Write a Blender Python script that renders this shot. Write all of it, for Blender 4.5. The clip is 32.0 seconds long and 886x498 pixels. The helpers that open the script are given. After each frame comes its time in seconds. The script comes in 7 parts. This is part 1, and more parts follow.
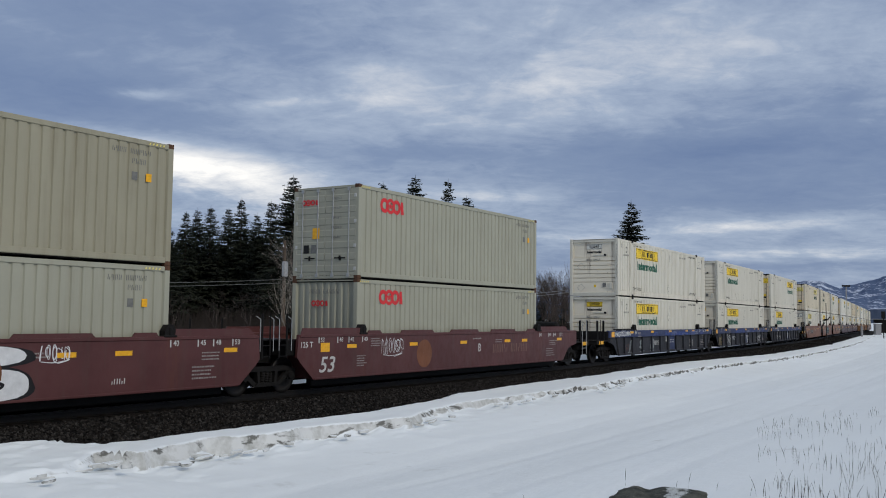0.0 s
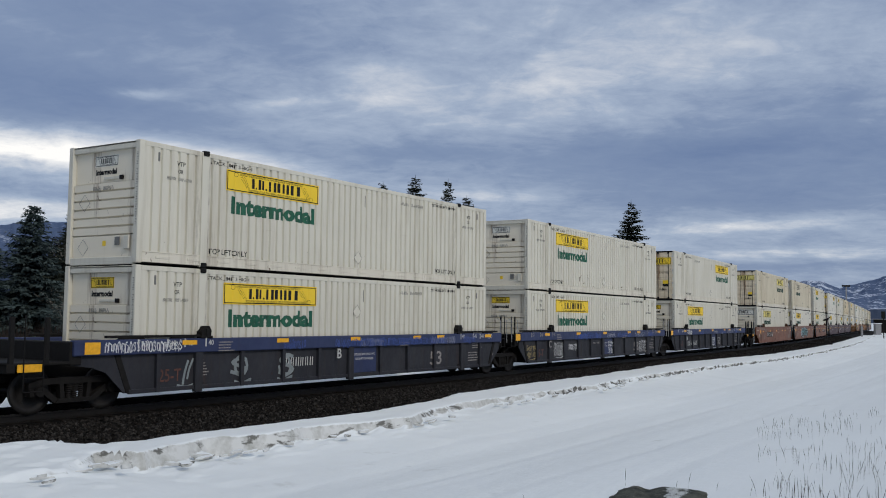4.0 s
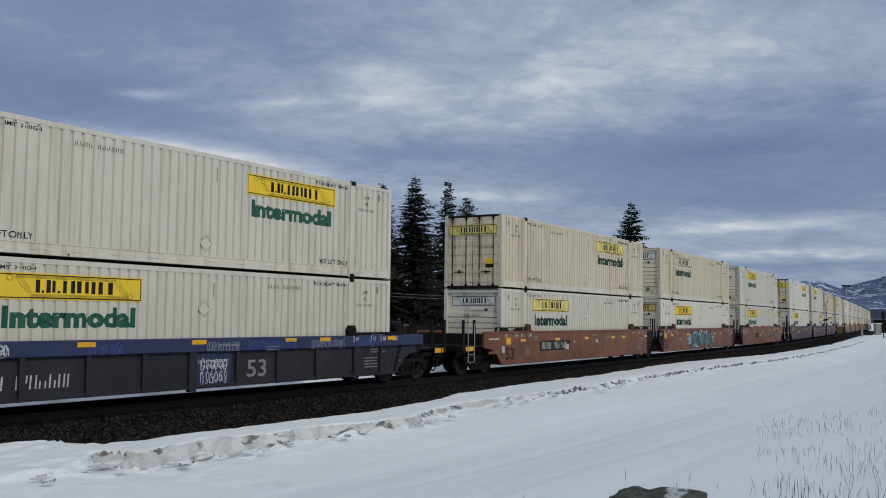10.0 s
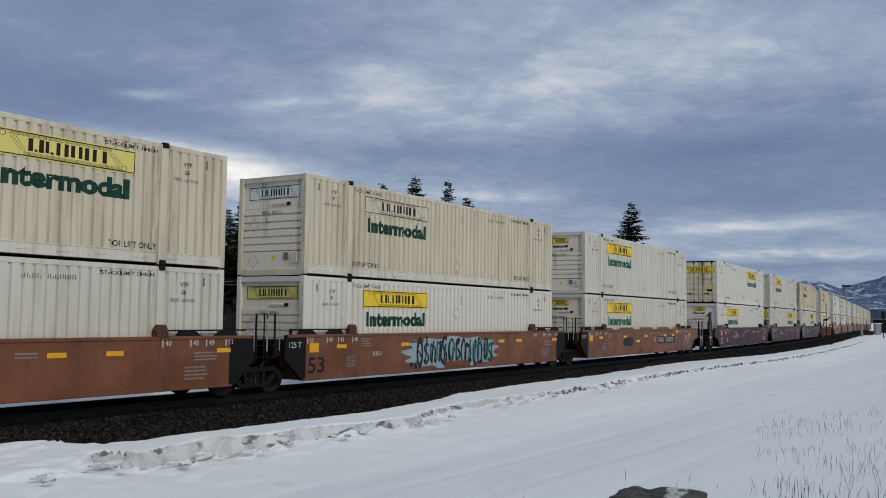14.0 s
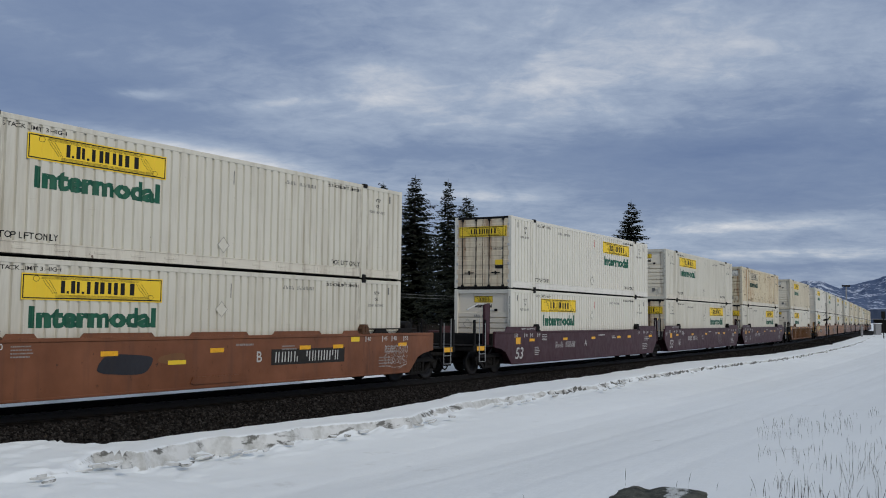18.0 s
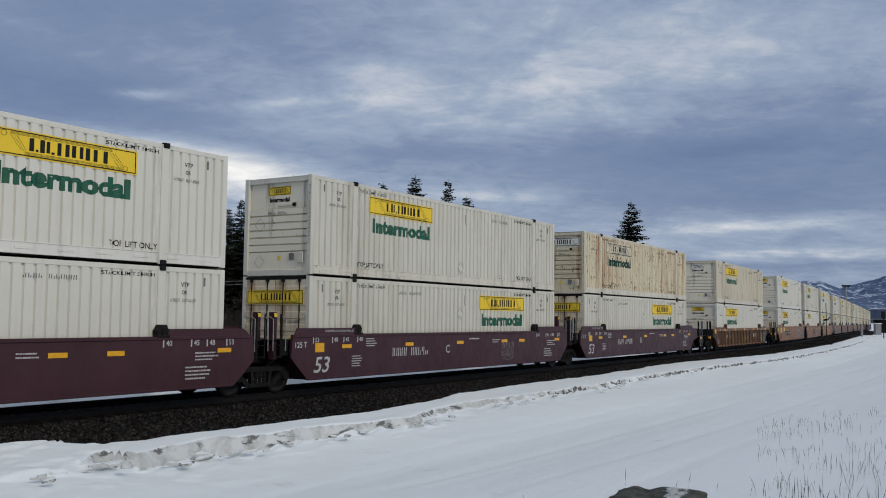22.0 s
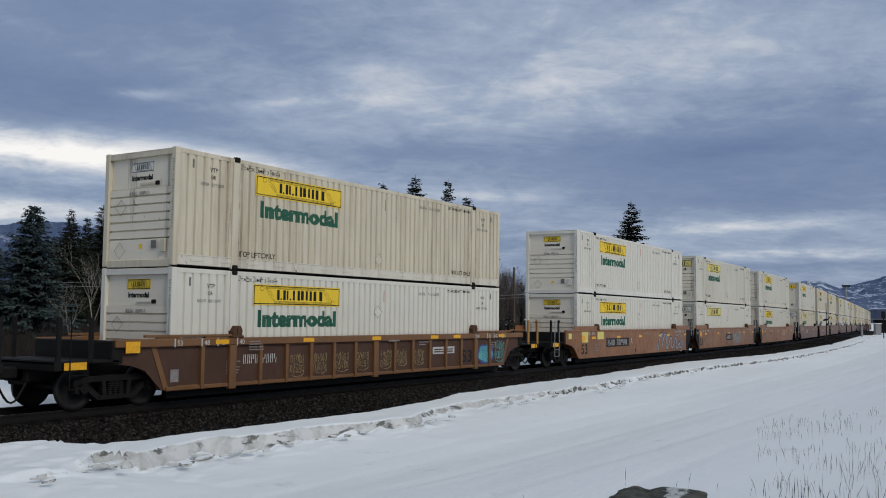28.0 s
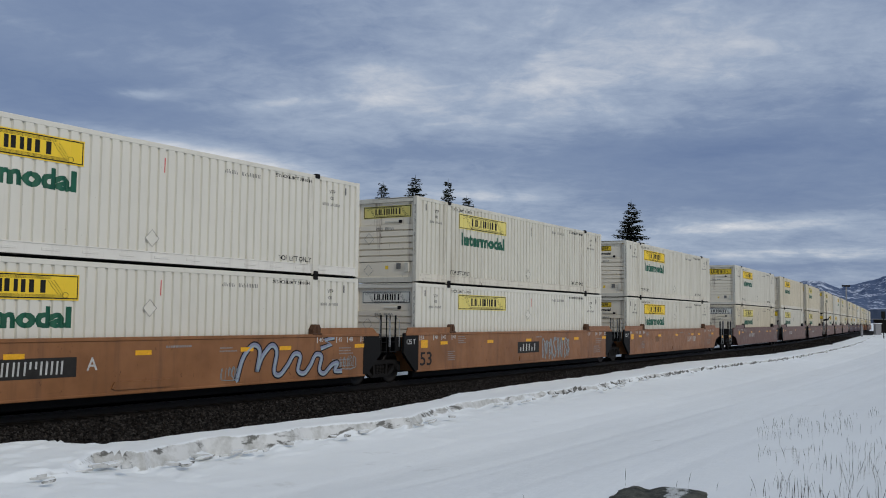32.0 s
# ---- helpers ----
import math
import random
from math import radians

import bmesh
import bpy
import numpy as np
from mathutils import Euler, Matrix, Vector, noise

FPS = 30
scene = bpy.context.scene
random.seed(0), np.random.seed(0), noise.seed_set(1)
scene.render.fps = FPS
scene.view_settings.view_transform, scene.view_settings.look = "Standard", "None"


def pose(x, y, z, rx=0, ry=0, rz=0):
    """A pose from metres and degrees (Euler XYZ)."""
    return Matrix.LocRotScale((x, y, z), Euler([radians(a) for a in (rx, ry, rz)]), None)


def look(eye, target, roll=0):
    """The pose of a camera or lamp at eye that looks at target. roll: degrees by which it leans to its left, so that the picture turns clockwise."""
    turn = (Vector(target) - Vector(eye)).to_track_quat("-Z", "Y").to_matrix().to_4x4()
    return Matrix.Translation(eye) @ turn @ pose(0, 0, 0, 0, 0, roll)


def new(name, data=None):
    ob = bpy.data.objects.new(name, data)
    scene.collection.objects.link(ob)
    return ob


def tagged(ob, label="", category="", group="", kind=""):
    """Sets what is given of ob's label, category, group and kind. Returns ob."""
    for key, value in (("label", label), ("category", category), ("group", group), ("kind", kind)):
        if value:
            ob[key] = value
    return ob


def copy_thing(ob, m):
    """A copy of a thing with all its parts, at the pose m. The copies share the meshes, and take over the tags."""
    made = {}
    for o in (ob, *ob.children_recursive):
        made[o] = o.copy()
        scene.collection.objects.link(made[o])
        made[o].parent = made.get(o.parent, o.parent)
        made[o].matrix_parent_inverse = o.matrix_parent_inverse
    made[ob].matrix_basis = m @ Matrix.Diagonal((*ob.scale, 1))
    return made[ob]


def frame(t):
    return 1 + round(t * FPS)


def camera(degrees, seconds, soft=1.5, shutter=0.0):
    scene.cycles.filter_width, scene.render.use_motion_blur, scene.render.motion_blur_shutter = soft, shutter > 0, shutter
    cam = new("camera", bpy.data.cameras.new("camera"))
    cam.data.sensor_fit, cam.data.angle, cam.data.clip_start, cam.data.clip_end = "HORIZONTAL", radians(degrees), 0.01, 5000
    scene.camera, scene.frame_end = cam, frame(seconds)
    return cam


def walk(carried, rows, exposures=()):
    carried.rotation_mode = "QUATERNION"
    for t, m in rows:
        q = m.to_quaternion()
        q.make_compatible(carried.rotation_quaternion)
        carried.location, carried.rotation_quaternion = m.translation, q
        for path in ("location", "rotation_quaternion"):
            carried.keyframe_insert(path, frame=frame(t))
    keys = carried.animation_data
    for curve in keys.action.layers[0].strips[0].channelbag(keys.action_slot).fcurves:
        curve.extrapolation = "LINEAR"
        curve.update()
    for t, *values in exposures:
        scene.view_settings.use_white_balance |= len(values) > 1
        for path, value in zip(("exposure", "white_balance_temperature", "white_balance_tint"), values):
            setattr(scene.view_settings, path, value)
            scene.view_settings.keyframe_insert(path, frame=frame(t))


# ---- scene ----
# ---- camera: stands still beside the track ----
EYE = (0.0, 0.0, 2.12)
PITCH, ROLL = 4.126, 0.649
cam = camera(50.53, 32.0, soft=1.0)
CAM_POSE = look(EYE, (0.0, math.cos(radians(PITCH)), EYE[2] + math.sin(radians(PITCH))), ROLL)
walk(cam, [(0.0, CAM_POSE), (32.0, CAM_POSE)], exposures=[(0.0, 0.09), (3.5, 0.09), (5.5, -0.03), (32.0, -0.03)])

# ---- the track: a straight, a left curve, a straight and a second curve ----
PHI = 0.57705          # heading of the first straight, from +y towards +x
D_MID = 18.88          # from the eye's foot to the track's middle
BENDS = ((11.0, 125.2, 0.0010773), (330.0, 480.0, 0.0022))
V0, ACC = 7.3986, 0.02422


def fall(s):
    """Height of the rail: the line drops gently in the distance."""
    a = min(max(s - 60.0, 0.0), 420.0)
    return -1.013e-5 * a * a


TRACK_S0, TRACK_STEP = -140.0, 0.5
_pts, _head = [], []
_d = (math.sin(PHI), math.cos(PHI))
_n = (-math.cos(PHI), math.sin(PHI))
_x, _y, _h = D_MID * _n[0] + TRACK_S0 * _d[0], D_MID * _n[1] + TRACK_S0 * _d[1], PHI
for _i in range(2100):
    _pts.append((_x, _y)); _head.append(_h)
    _s = TRACK_S0 + (_i + 0.5) * TRACK_STEP
    for _a, _b, _k in BENDS:
        if _a <= _s < _b:
            _h -= _k * TRACK_STEP
    _x += math.sin(_h) * TRACK_STEP
    _y += math.cos(_h) * TRACK_STEP


def on_track(s, lat=0.0):
    """Point at s along the line, lat metres towards the camera's side, and the heading."""
    u = (s - TRACK_S0) / TRACK_STEP
    i = min(max(int(u), 0), len(_pts) - 2)
    w = u - i
    x = _pts[i][0] * (1 - w) + _pts[i + 1][0] * w
    y = _pts[i][1] * (1 - w) + _pts[i + 1][1] * w
    h = _head[i] * (1 - w) + _head[i + 1] * w
    return x + math.cos(h) * lat, y - math.sin(h) * lat, h


_P = np.array(_pts)


def to_track(x, y):
    """s and lat of a place (lat > 0 on the camera's side)."""
    d2 = (_P[:, 0] - x) ** 2 + (_P[:, 1] - y) ** 2
    i = int(np.argmin(d2))
    h = _head[i]
    dx, dy = x - _pts[i][0], y - _pts[i][1]
    return TRACK_S0 + i * TRACK_STEP + dx * math.sin(h) + dy * math.cos(h), dx * math.cos(h) - dy * math.sin(h)


def travelled(t):
    return V0 * t + 0.5 * ACC * t * t


def car_pose(s, lift=0.0, base=9.5):
    """Pose of a vehicle whose middle is at s: local x runs along the line, local y away from the camera."""
    ax, ay, _h1 = on_track(s - base)
    bx, by, _h2 = on_track(s + base)
    az, bz = fall(s - base), fall(s + base)
    yaw = math.atan2(by - ay, bx - ax)
    tilt = math.atan2(bz - az, 2 * base)
    return Matrix.Translation(((ax + bx) / 2, (ay + by) / 2, (az + bz) / 2 + lift)) @ Euler((0, -tilt, yaw)).to_matrix().to_4x4()


# ---- world and sun: a cloudy winter sky ----
SUN_AZ, SUN_EL = radians(139.0), radians(34.0)   # from +y clockwise
SKY_LIGHT = 1.04


def build_world():
    world = bpy.data.worlds.new("sky")
    scene.world = world
    world.use_nodes = True
    nt = world.node_tree
    nt.nodes.clear()
    N, L = nt.nodes.new, nt.links.new

    def m(op, a, b=0.0, c=0.0, clamp=False):
        n = N("ShaderNodeMath"); n.operation = op; n.use_clamp = clamp
        for i, q in enumerate((a, b, c)):
            if isinstance(q, (int, float)):
                n.inputs[i].default_value = q
            else:
                L(q, n.inputs[i])
        return n.outputs[0]

    def mix(fac, a, b):
        n = N("ShaderNodeMix"); n.data_type = "RGBA"; n.clamp_factor = True
        for sock, q in ((n.inputs[0], fac), (n.inputs[6], a), (n.inputs[7], b)):
            if isinstance(q, tuple):
                sock.default_value = (*q, 1.0)
            elif isinstance(q, (int, float)):
                sock.default_value = q
            else:
                L(q, sock)
        return n.outputs[2]

    co = N("ShaderNodeTexCoord")
    sep = N("ShaderNodeSeparateXYZ"); L(co.outputs["Generated"], sep.inputs[0])
    X, Y, Z = sep.outputs
    up = m("MAXIMUM", Z, 0.0)
    den = m("ADD", up, 0.16)
    px, py = m("DIVIDE", X, den), m("DIVIDE", Y, den)
    comb = N("ShaderNodeCombineXYZ"); L(px, comb.inputs[0]); L(py, comb.inputs[1])

    def noise_at(vec, scale, detail, rough, dist=0.0, stretch=(1, 1, 1), off=(0, 0, 0), rot=0.0):
        mp = N("ShaderNodeMapping")
        mp.inputs["Scale"].default_value = stretch
        mp.inputs["Location"].default_value = off
        mp.inputs["Rotation"].default_value = (0, 0, rot)
        L(vec, mp.inputs[0])
        n = N("ShaderNodeTexNoise"); n.noise_dimensions = "3D"
        n.inputs["Scale"].default_value = scale
        n.inputs["Detail"].default_value = detail
        n.inputs["Roughness"].default_value = rough
        n.inputs["Distortion"].default_value = dist
        L(mp.outputs[0], n.inputs["Vector"])
        return n.outputs[0]

    flat = comb.outputs[0]
    big = noise_at(flat, 1.0, 5.0, 0.55, 0.3, (0.7, 1.0, 1), (2.3, 0.7, 0), 0.25)
    fine = noise_at(flat, 3.4, 7.0, 0.60, 0.5, (1.0, 0.85, 1), (0.4, 5.1, 0), 0.3)
    # azimuth and elevation in degrees, bent by the noise
    az = m("MULTIPLY", m("ARCTAN2", X, Y), 57.2958)
    el = m("MULTIPLY", m("ARCSINE", Z), 57.2958)
    azw = m("ADD", az, m("MULTIPLY", m("SUBTRACT", fine, 0.5), 9.0))
    elw = m("ADD", el, m("MULTIPLY", m("SUBTRACT", big, 0.5), 3.0))

    def cloud(a0, e0, wa, we, tilt=0.0):
        da = m("SUBTRACT", azw, a0)
        de = m("SUBTRACT", m("SUBTRACT", elw, e0), m("MULTIPLY", da, tilt))
        q = m("ADD", m("POWER", m("ABSOLUTE", m("DIVIDE", da, wa)), 2.0), m("POWER", m("ABSOLUTE", m("DIVIDE", de, we)), 2.0))
        return m("EXPONENT", m("MULTIPLY", q, -1.0))

    wisp = noise_at(flat, 8.0, 9.0, 0.70, 0.4, (0.8, 1.0, 1), (1.4, 2.2, 0), 0.3)
    puff = noise_at(flat, 15.0, 6.0, 0.6, 0.8, (0.7, 1.0, 1), (6.4, 0.2, 0), 0.3)
    torn = m("ADD", m("MULTIPLY", fine, 1.1), m("MULTIPLY", wisp, 0.9))
    light = m("ADD", m("ADD", m("MULTIPLY", big, 0.54), m("MULTIPLY", fine, 0.46)), m("ADD", m("MULTIPLY", wisp, 0.24), m("MULTIPLY", puff, 0.20)))
    light = m("SUBTRACT", light, 0.225)
    for a0, e0, wa, we, tilt, gain in CLOUDS:
        light = m("ADD", light, m("MULTIPLY", m("MULTIPLY", cloud(a0, e0, wa, we, tilt), gain), torn))
    light = m("MAXIMUM", m("MINIMUM", light, 1.25), 0.0)
    ramp = N("ShaderNodeValToRGB")
    L(m("MULTIPLY", light, 0.8), ramp.inputs[0])
    els = ramp.color_ramp.elements
    els[0].position, els[0].color = 0.10, (0.132, 0.190, 0.335, 1)
    els[1].position, els[1].color = 1.0, (0.95, 0.93, 0.90, 1)
    for pos, col in ((0.32, (0.195, 0.258, 0.395)), (0.5, (0.330, 0.398, 0.520)), (0.7, (0.60, 0.625, 0.675))):
        e = els.new(pos); e.color = (*col, 1)
    sky = N("ShaderNodeTexSky"); sky.sky_type = "NISHITA"; sky.sun_disc = False
    sky.sun_elevation, sky.sun_rotation = SUN_EL, SUN_AZ
    gain = N("ShaderNodeVectorMath"); gain.operation = "SCALE"
    L(sky.outputs[0], gain.inputs[0]); gain.inputs[3].default_value = 0.10
    # the cover is thicker and greyer overhead
    cover = mix(m("MULTIPLY", m("SUBTRACT", Z, 0.33), 2.2, clamp=True), ramp.outputs[0], (0.305, 0.345, 0.405))
    both = mix(0.95, gain.outputs[0], cover)
    # an overcast sky is lighter overhead than towards the horizon
    bg = N("ShaderNodeBackground")
    L(m("MULTIPLY", m("ADD", m("MULTIPLY", m("MAXIMUM", m("SUBTRACT", Z, 0.3), 0.0), 0.25), 1.0), SKY_LIGHT), bg.inputs[1])
    L(both, bg.inputs[0])
    out = N("ShaderNodeOutputWorld"); L(bg.outputs[0], out.inputs[0])


# clouds in the view: azimuth, elevation, half widths, tilt, gain (lighter or darker)
CLOUDS = (
    (-26.5, 8.9, 10.0, 0.95, 0.0, 0.95),
    (-13.5, 8.2, 5.5, 1.5, -0.12, 0.75),
    (-25.0, 5.6, 7.0, 0.5, 0.0, 0.45),
    (-6.5, 14.6, 4.6, 0.9, 0.14, 0.10),
    (-3.0, 13.6, 2.6, 0.7, 0.20, 0.13),
    (-18.0, 12.8, 2.5, 0.35, 0.10, 0.28),
    (-9.0, 13.2, 4.0, 0.35, 0.12, 0.18),
    (13.0, 14.6, 16.0, 4.5, -0.02, 0.16),
    (8.0, 14.4, 6.0, 0.8, 0.06, 0.05),
    (3.5, 7.6, 3.5, 0.40, -0.03, 0.18),
    (17.5, 5.6, 6.0, 0.35, 0.02, 0.30),
    (21.0, 4.0, 6.0, 0.30, 0.02, 0.22),
    (10.0, 4.6, 5.0, 0.35, 0.0, 0.18),
    (-24.0, 12.6, 13.0, 2.2, 0.0, -0.26),
    (-6.0, 10.2, 9.0, 1.3, -0.05, -0.12),
    (-19.0, 18.0, 13.0, 3.0, 0.0, -0.20),
    (16.0, 9.2, 13.0, 1.7, -0.03, -0.24),
    (19.0, 6.9, 8.0, 0.8, 0.0, -0.16),
    (22.0, 12.2, 7.0, 1.0, -0.04, -0.10),
    (18.0, 3.2, 10.0, 0.5, 0.0, -0.12),
)
build_world()
sun = new("sun", bpy.data.lights.new("sun", "SUN"))
sun.data.energy, sun.data.angle, sun.data.color = 1.27, radians(16.0), (1.0, 0.935, 0.825)
sun.matrix_world = look((0, 0, 60), (-math.sin(SUN_AZ) * math.cos(SUN_EL), -math.cos(SUN_AZ) * math.cos(SUN_EL), 60 - math.sin(SUN_EL)))

# ---- materials ----
MATS = {}


class Nodes:
    """Short hand for a material's node tree."""

    def __init__(self, name):
        self.mat = bpy.data.materials.new(name)
        self.mat.use_nodes = True
        self.nt = self.mat.node_tree
        self.bsdf = self.nt.nodes["Principled BSDF"]
        self.co = self.nt.nodes.new("ShaderNodeTexCoord")

    def link(self, a, b):
        self.nt.links.new(a, b)

    def put(self, sock, q):
        if isinstance(q, tuple):
            sock.default_value = (*q, 1.0) if len(q) == 3 and sock.type == "RGBA" else q
        elif isinstance(q, (int, float)):
            sock.default_value = q
        else:
            self.link(q, sock)

    def noise(self, scale, detail=4.0, rough=0.55, stretch=(1, 1, 1), dist=0.0, where="Object", off=(0, 0, 0), turn=0.0):
        mp = self.nt.nodes.new("ShaderNodeMapping")
        mp.inputs["Scale"].default_value = stretch
        mp.inputs["Location"].default_value = off
        if turn:
            # turned first, then stretched along the turned axes
            mp.vector_type = "TEXTURE"
            mp.inputs["Rotation"].default_value = (0, 0, -turn)
            mp.inputs["Scale"].default_value = tuple(1.0 / q for q in stretch)
        self.link(self.co.outputs[where], mp.inputs[0])
        n = self.nt.nodes.new("ShaderNodeTexNoise")
        for k, q in (("Scale", scale), ("Detail", detail), ("Roughness", rough), ("Distortion", dist)):
            n.inputs[k].default_value = q
        self.link(mp.outputs[0], n.inputs["Vector"])
        return n.outputs[0]

    def ramp(self, fac, lo, hi, a=0.0, b=1.0):
        n = self.nt.nodes.new("ShaderNodeMapRange")
        for i, q in ((1, lo), (2, hi), (3, a), (4, b)):
            n.inputs[i].default_value = q
        self.link(fac, n.inputs[0])
        return n.outputs[0]

    def mix(self, fac, a, b, mode="MIX"):
        n = self.nt.nodes.new("ShaderNodeMix"); n.data_type = "RGBA"; n.blend_type = mode
        self.put(n.inputs[0], fac); self.put(n.inputs[6], a); self.put(n.inputs[7], b)
        return n.outputs[2]

    def math(self, op, a, b=0.0):
        n = self.nt.nodes.new("ShaderNodeMath"); n.operation = op
        self.put(n.inputs[0], a); self.put(n.inputs[1], b)
        return n.outputs[0]

    def random(self):
        return self.nt.nodes.new("ShaderNodeObjectInfo").outputs["Random"]

    def island(self):
        return self.nt.nodes.new("ShaderNodeNewGeometry").outputs["Random Per Island"]

    def axis(self, i, where="Object"):
        n = self.nt.nodes.new("ShaderNodeSeparateXYZ")
        self.link(self.co.outputs[where], n.inputs[0])
        return n.outputs[i]

    def bump(self, h, strength=0.3, dist=0.02):
        n = self.nt.nodes.new("ShaderNodeBump")
        n.inputs["Strength"].default_value, n.inputs["Distance"].default_value = strength, dist
        self.link(h, n.inputs["Height"])
        self.link(n.outputs[0], self.bsdf.inputs["Normal"])

    def done(self, colour, rough=0.6, metal=0.0, spec=0.4):
        self.put(self.bsdf.inputs["Base Color"], colour)
        self.put(self.bsdf.inputs["Roughness"], rough)
        self.put(self.bsdf.inputs["Metallic"], metal)
        self.put(self.bsdf.inputs["Specular IOR Level"], spec)
        return self.mat


def painted(name, colour, rust=0.3, grime=0.4, rough=0.55, fade=0.12, grime_colour=(0.16, 0.12, 0.085), rust_colour=(0.16, 0.06, 0.025), lo=0.52, hi=0.82, scuffs=0.0):
    """Weathered paint on steel: blotchy fading, vertical dirt streaks and rust spots."""
    n = Nodes(name)
    blot = n.noise(0.7, 4, 0.6)
    c = n.mix(n.ramp(blot, 0.35, 0.7, 0.0, 1.0), colour, tuple(min(1.0, q * (1 + fade) + fade * 0.02) for q in colour))
    streak = n.noise(2.2, 6, 0.65, (1.6, 1.6, 0.12))
    c = n.mix(n.ramp(streak, lo, hi, 0.0, grime), c, grime_colour)
    spots = n.noise(5.5, 8, 0.72, (1, 1, 0.55), off=(3, 1, 2))
    spot_edge = 0.74 - 0.16 * rust
    c = n.mix(n.ramp(spots, spot_edge, spot_edge + 0.05, 0.0, 0.9), c, rust_colour)
    if scuffs:
        # level scrapes, dark specks, and rust runs beside the lifting posts
        scrape = n.noise(3.0, 5, 0.7, (0.22, 1, 5.0), off=(9, 4, 2))
        c = n.mix(n.ramp(scrape, 0.66, 0.74, 0.0, 0.55 * scuffs), c, grime_colour)
        speck = n.noise(16, 3, 0.6, (1, 1, 0.6), off=(1, 7, 3))
        c = n.mix(n.ramp(speck, 0.74, 0.78, 0.0, 0.8), c, rust_colour)
        runs = n.noise(3.4, 6, 0.7, (2.6, 1, 0.35), off=(5, 2, 8))
        beside = n.ramp(n.math("ABSOLUTE", n.math("SUBTRACT", n.math("ABSOLUTE", n.axis(0)), 6.05)), 0.10, 0.42, 1.0, 0.0)
        c = n.mix(n.math("MULTIPLY", beside, n.ramp(runs, 0.46, 0.66, 0.0, 0.75 * scuffs)), c, rust_colour)
    grain = n.noise(60, 3, 0.6)
    n.bump(n.math("ADD", n.math("MULTIPLY", grain, 0.3), n.math("MULTIPLY", spots, 0.5)), 0.18, 0.01)
    return n.done(c, n.ramp(spots, 0.4, 0.75, rough, min(1.0, rough + 0.25)), 0.0, 0.4 if max(colour) > 0.25 else 0.33)


def plain(name, colour, rough=0.6, vary=0.25, scale=6.0, metal=0.0, spec=0.4, bump=0.15):
    n = Nodes(name)
    if max(colour) < 0.06 and metal == 0:
        spec = min(spec, 0.12)
    f = n.noise(scale, 6, 0.65)
    c = n.mix(n.ramp(f, 0.3, 0.75), tuple(q * (1 - vary) for q in colour), tuple(min(1, q * (1 + vary)) for q in colour))
    if bump:
        n.bump(n.noise(scale * 6, 4, 0.6), bump, 0.01)
    return n.done(c, n.ramp(f, 0.3, 0.8, max(0.05, rough - 0.1), min(1, rough + 0.1)), metal, spec)


def snow_material(name, tint=(0.835, 0.872, 0.895), relief=1.0, icy=False):
    """Wind-smoothed snow with long faint streaks along the line; icy: steep faces take old dirty ice with crevice shade
    painted in.
    """
    n = Nodes(name)
    a = n.noise(0.30, 5, 0.6, (1.0, 0.18, 1), 0.2, turn=PHI)
    b = n.noise(1.1, 6, 0.6, (1.0, 0.22, 1), 0.2, turn=PHI)
    c = n.noise(26, 3, 0.6)
    d = n.noise(3.0, 5, 0.55)
    dirt = n.noise(0.9, 7, 0.7, off=(4, 2, 0))
    col = n.mix(n.ramp(a, 0.3, 0.7), tuple(q * 0.90 for q in tint), tint)
    col = n.mix(n.ramp(dirt, 0.70, 0.85, 0.0, 0.2), col, (0.42, 0.41, 0.40))
    h = n.math("ADD", n.math("MULTIPLY", b, 1.0), n.math("ADD", n.math("MULTIPLY", c, 0.03), n.math("MULTIPLY", d, 0.22)))
    if icy:
        geo = n.nt.nodes.new("ShaderNodeNewGeometry")
        sep = n.nt.nodes.new("ShaderNodeSeparateXYZ")
        n.link(geo.outputs["Normal"], sep.inputs[0])
        pits = n.noise(2.6, 6, 0.62, off=(2, 5, 1))
        patch = n.noise(0.8, 5, 0.65, off=(7, 1, 1))
        old = n.mix(n.ramp(pits, 0.30, 0.58), (0.30, 0.30, 0.275), (0.60, 0.61, 0.605))
        steep = n.math("ADD", n.ramp(sep.outputs[2], 0.90, 0.60, 0.0, 1.0), n.ramp(patch, 0.3, 0.7, -0.3, 0.35))
        # dark pockets: crevice shade and bare soil put in as colour
        shade_pockets = n.noise(1.7, 5, 0.6, (1.5, 0.8, 2.2), 0.4, off=(1, 8, 4), turn=PHI)
        old = n.mix(n.ramp(shade_pockets, 0.555, 0.615, 0.0, 0.95), old, (0.085, 0.082, 0.070))
        col = n.mix(n.ramp(steep, 0.25, 0.6, 0.0, 0.95), col, old)
        h = n.math("ADD", h, n.math("MULTIPLY", pits, 0.2))
    n.bump(h, 0.30 * relief, 0.12)
    return n.done(col, 0.75, 0.0, 0.3)


def ballast_material(name):
    n = Nodes(name)
    r = n.island()
    f = n.noise(9, 6, 0.7)
    c = n.mix(n.math("POWER", r, 3.0), (0.003, 0.0028, 0.0026), (0.055, 0.050, 0.046))
    c = n.mix(n.ramp(f, 0.45, 0.7, 0.0, 0.6), c, (0.028, 0.021, 0.017))
    n.bump(n.noise(90, 4, 0.7), 0.5, 0.02)
    return n.done(c, 0.85, 0, 0.12)


def needle_material(name, colour, tip):
    n = Nodes(name)
    r = n.island()
    f = n.noise(0.9, 4, 0.6)
    c = n.mix(r, colour, tip)
    c = n.mix(n.ramp(f, 0.4, 0.75, 0.0, 0.5), c, tuple(q * 0.5 for q in colour))
    return n.done(c, 0.75, 0, 0.2)


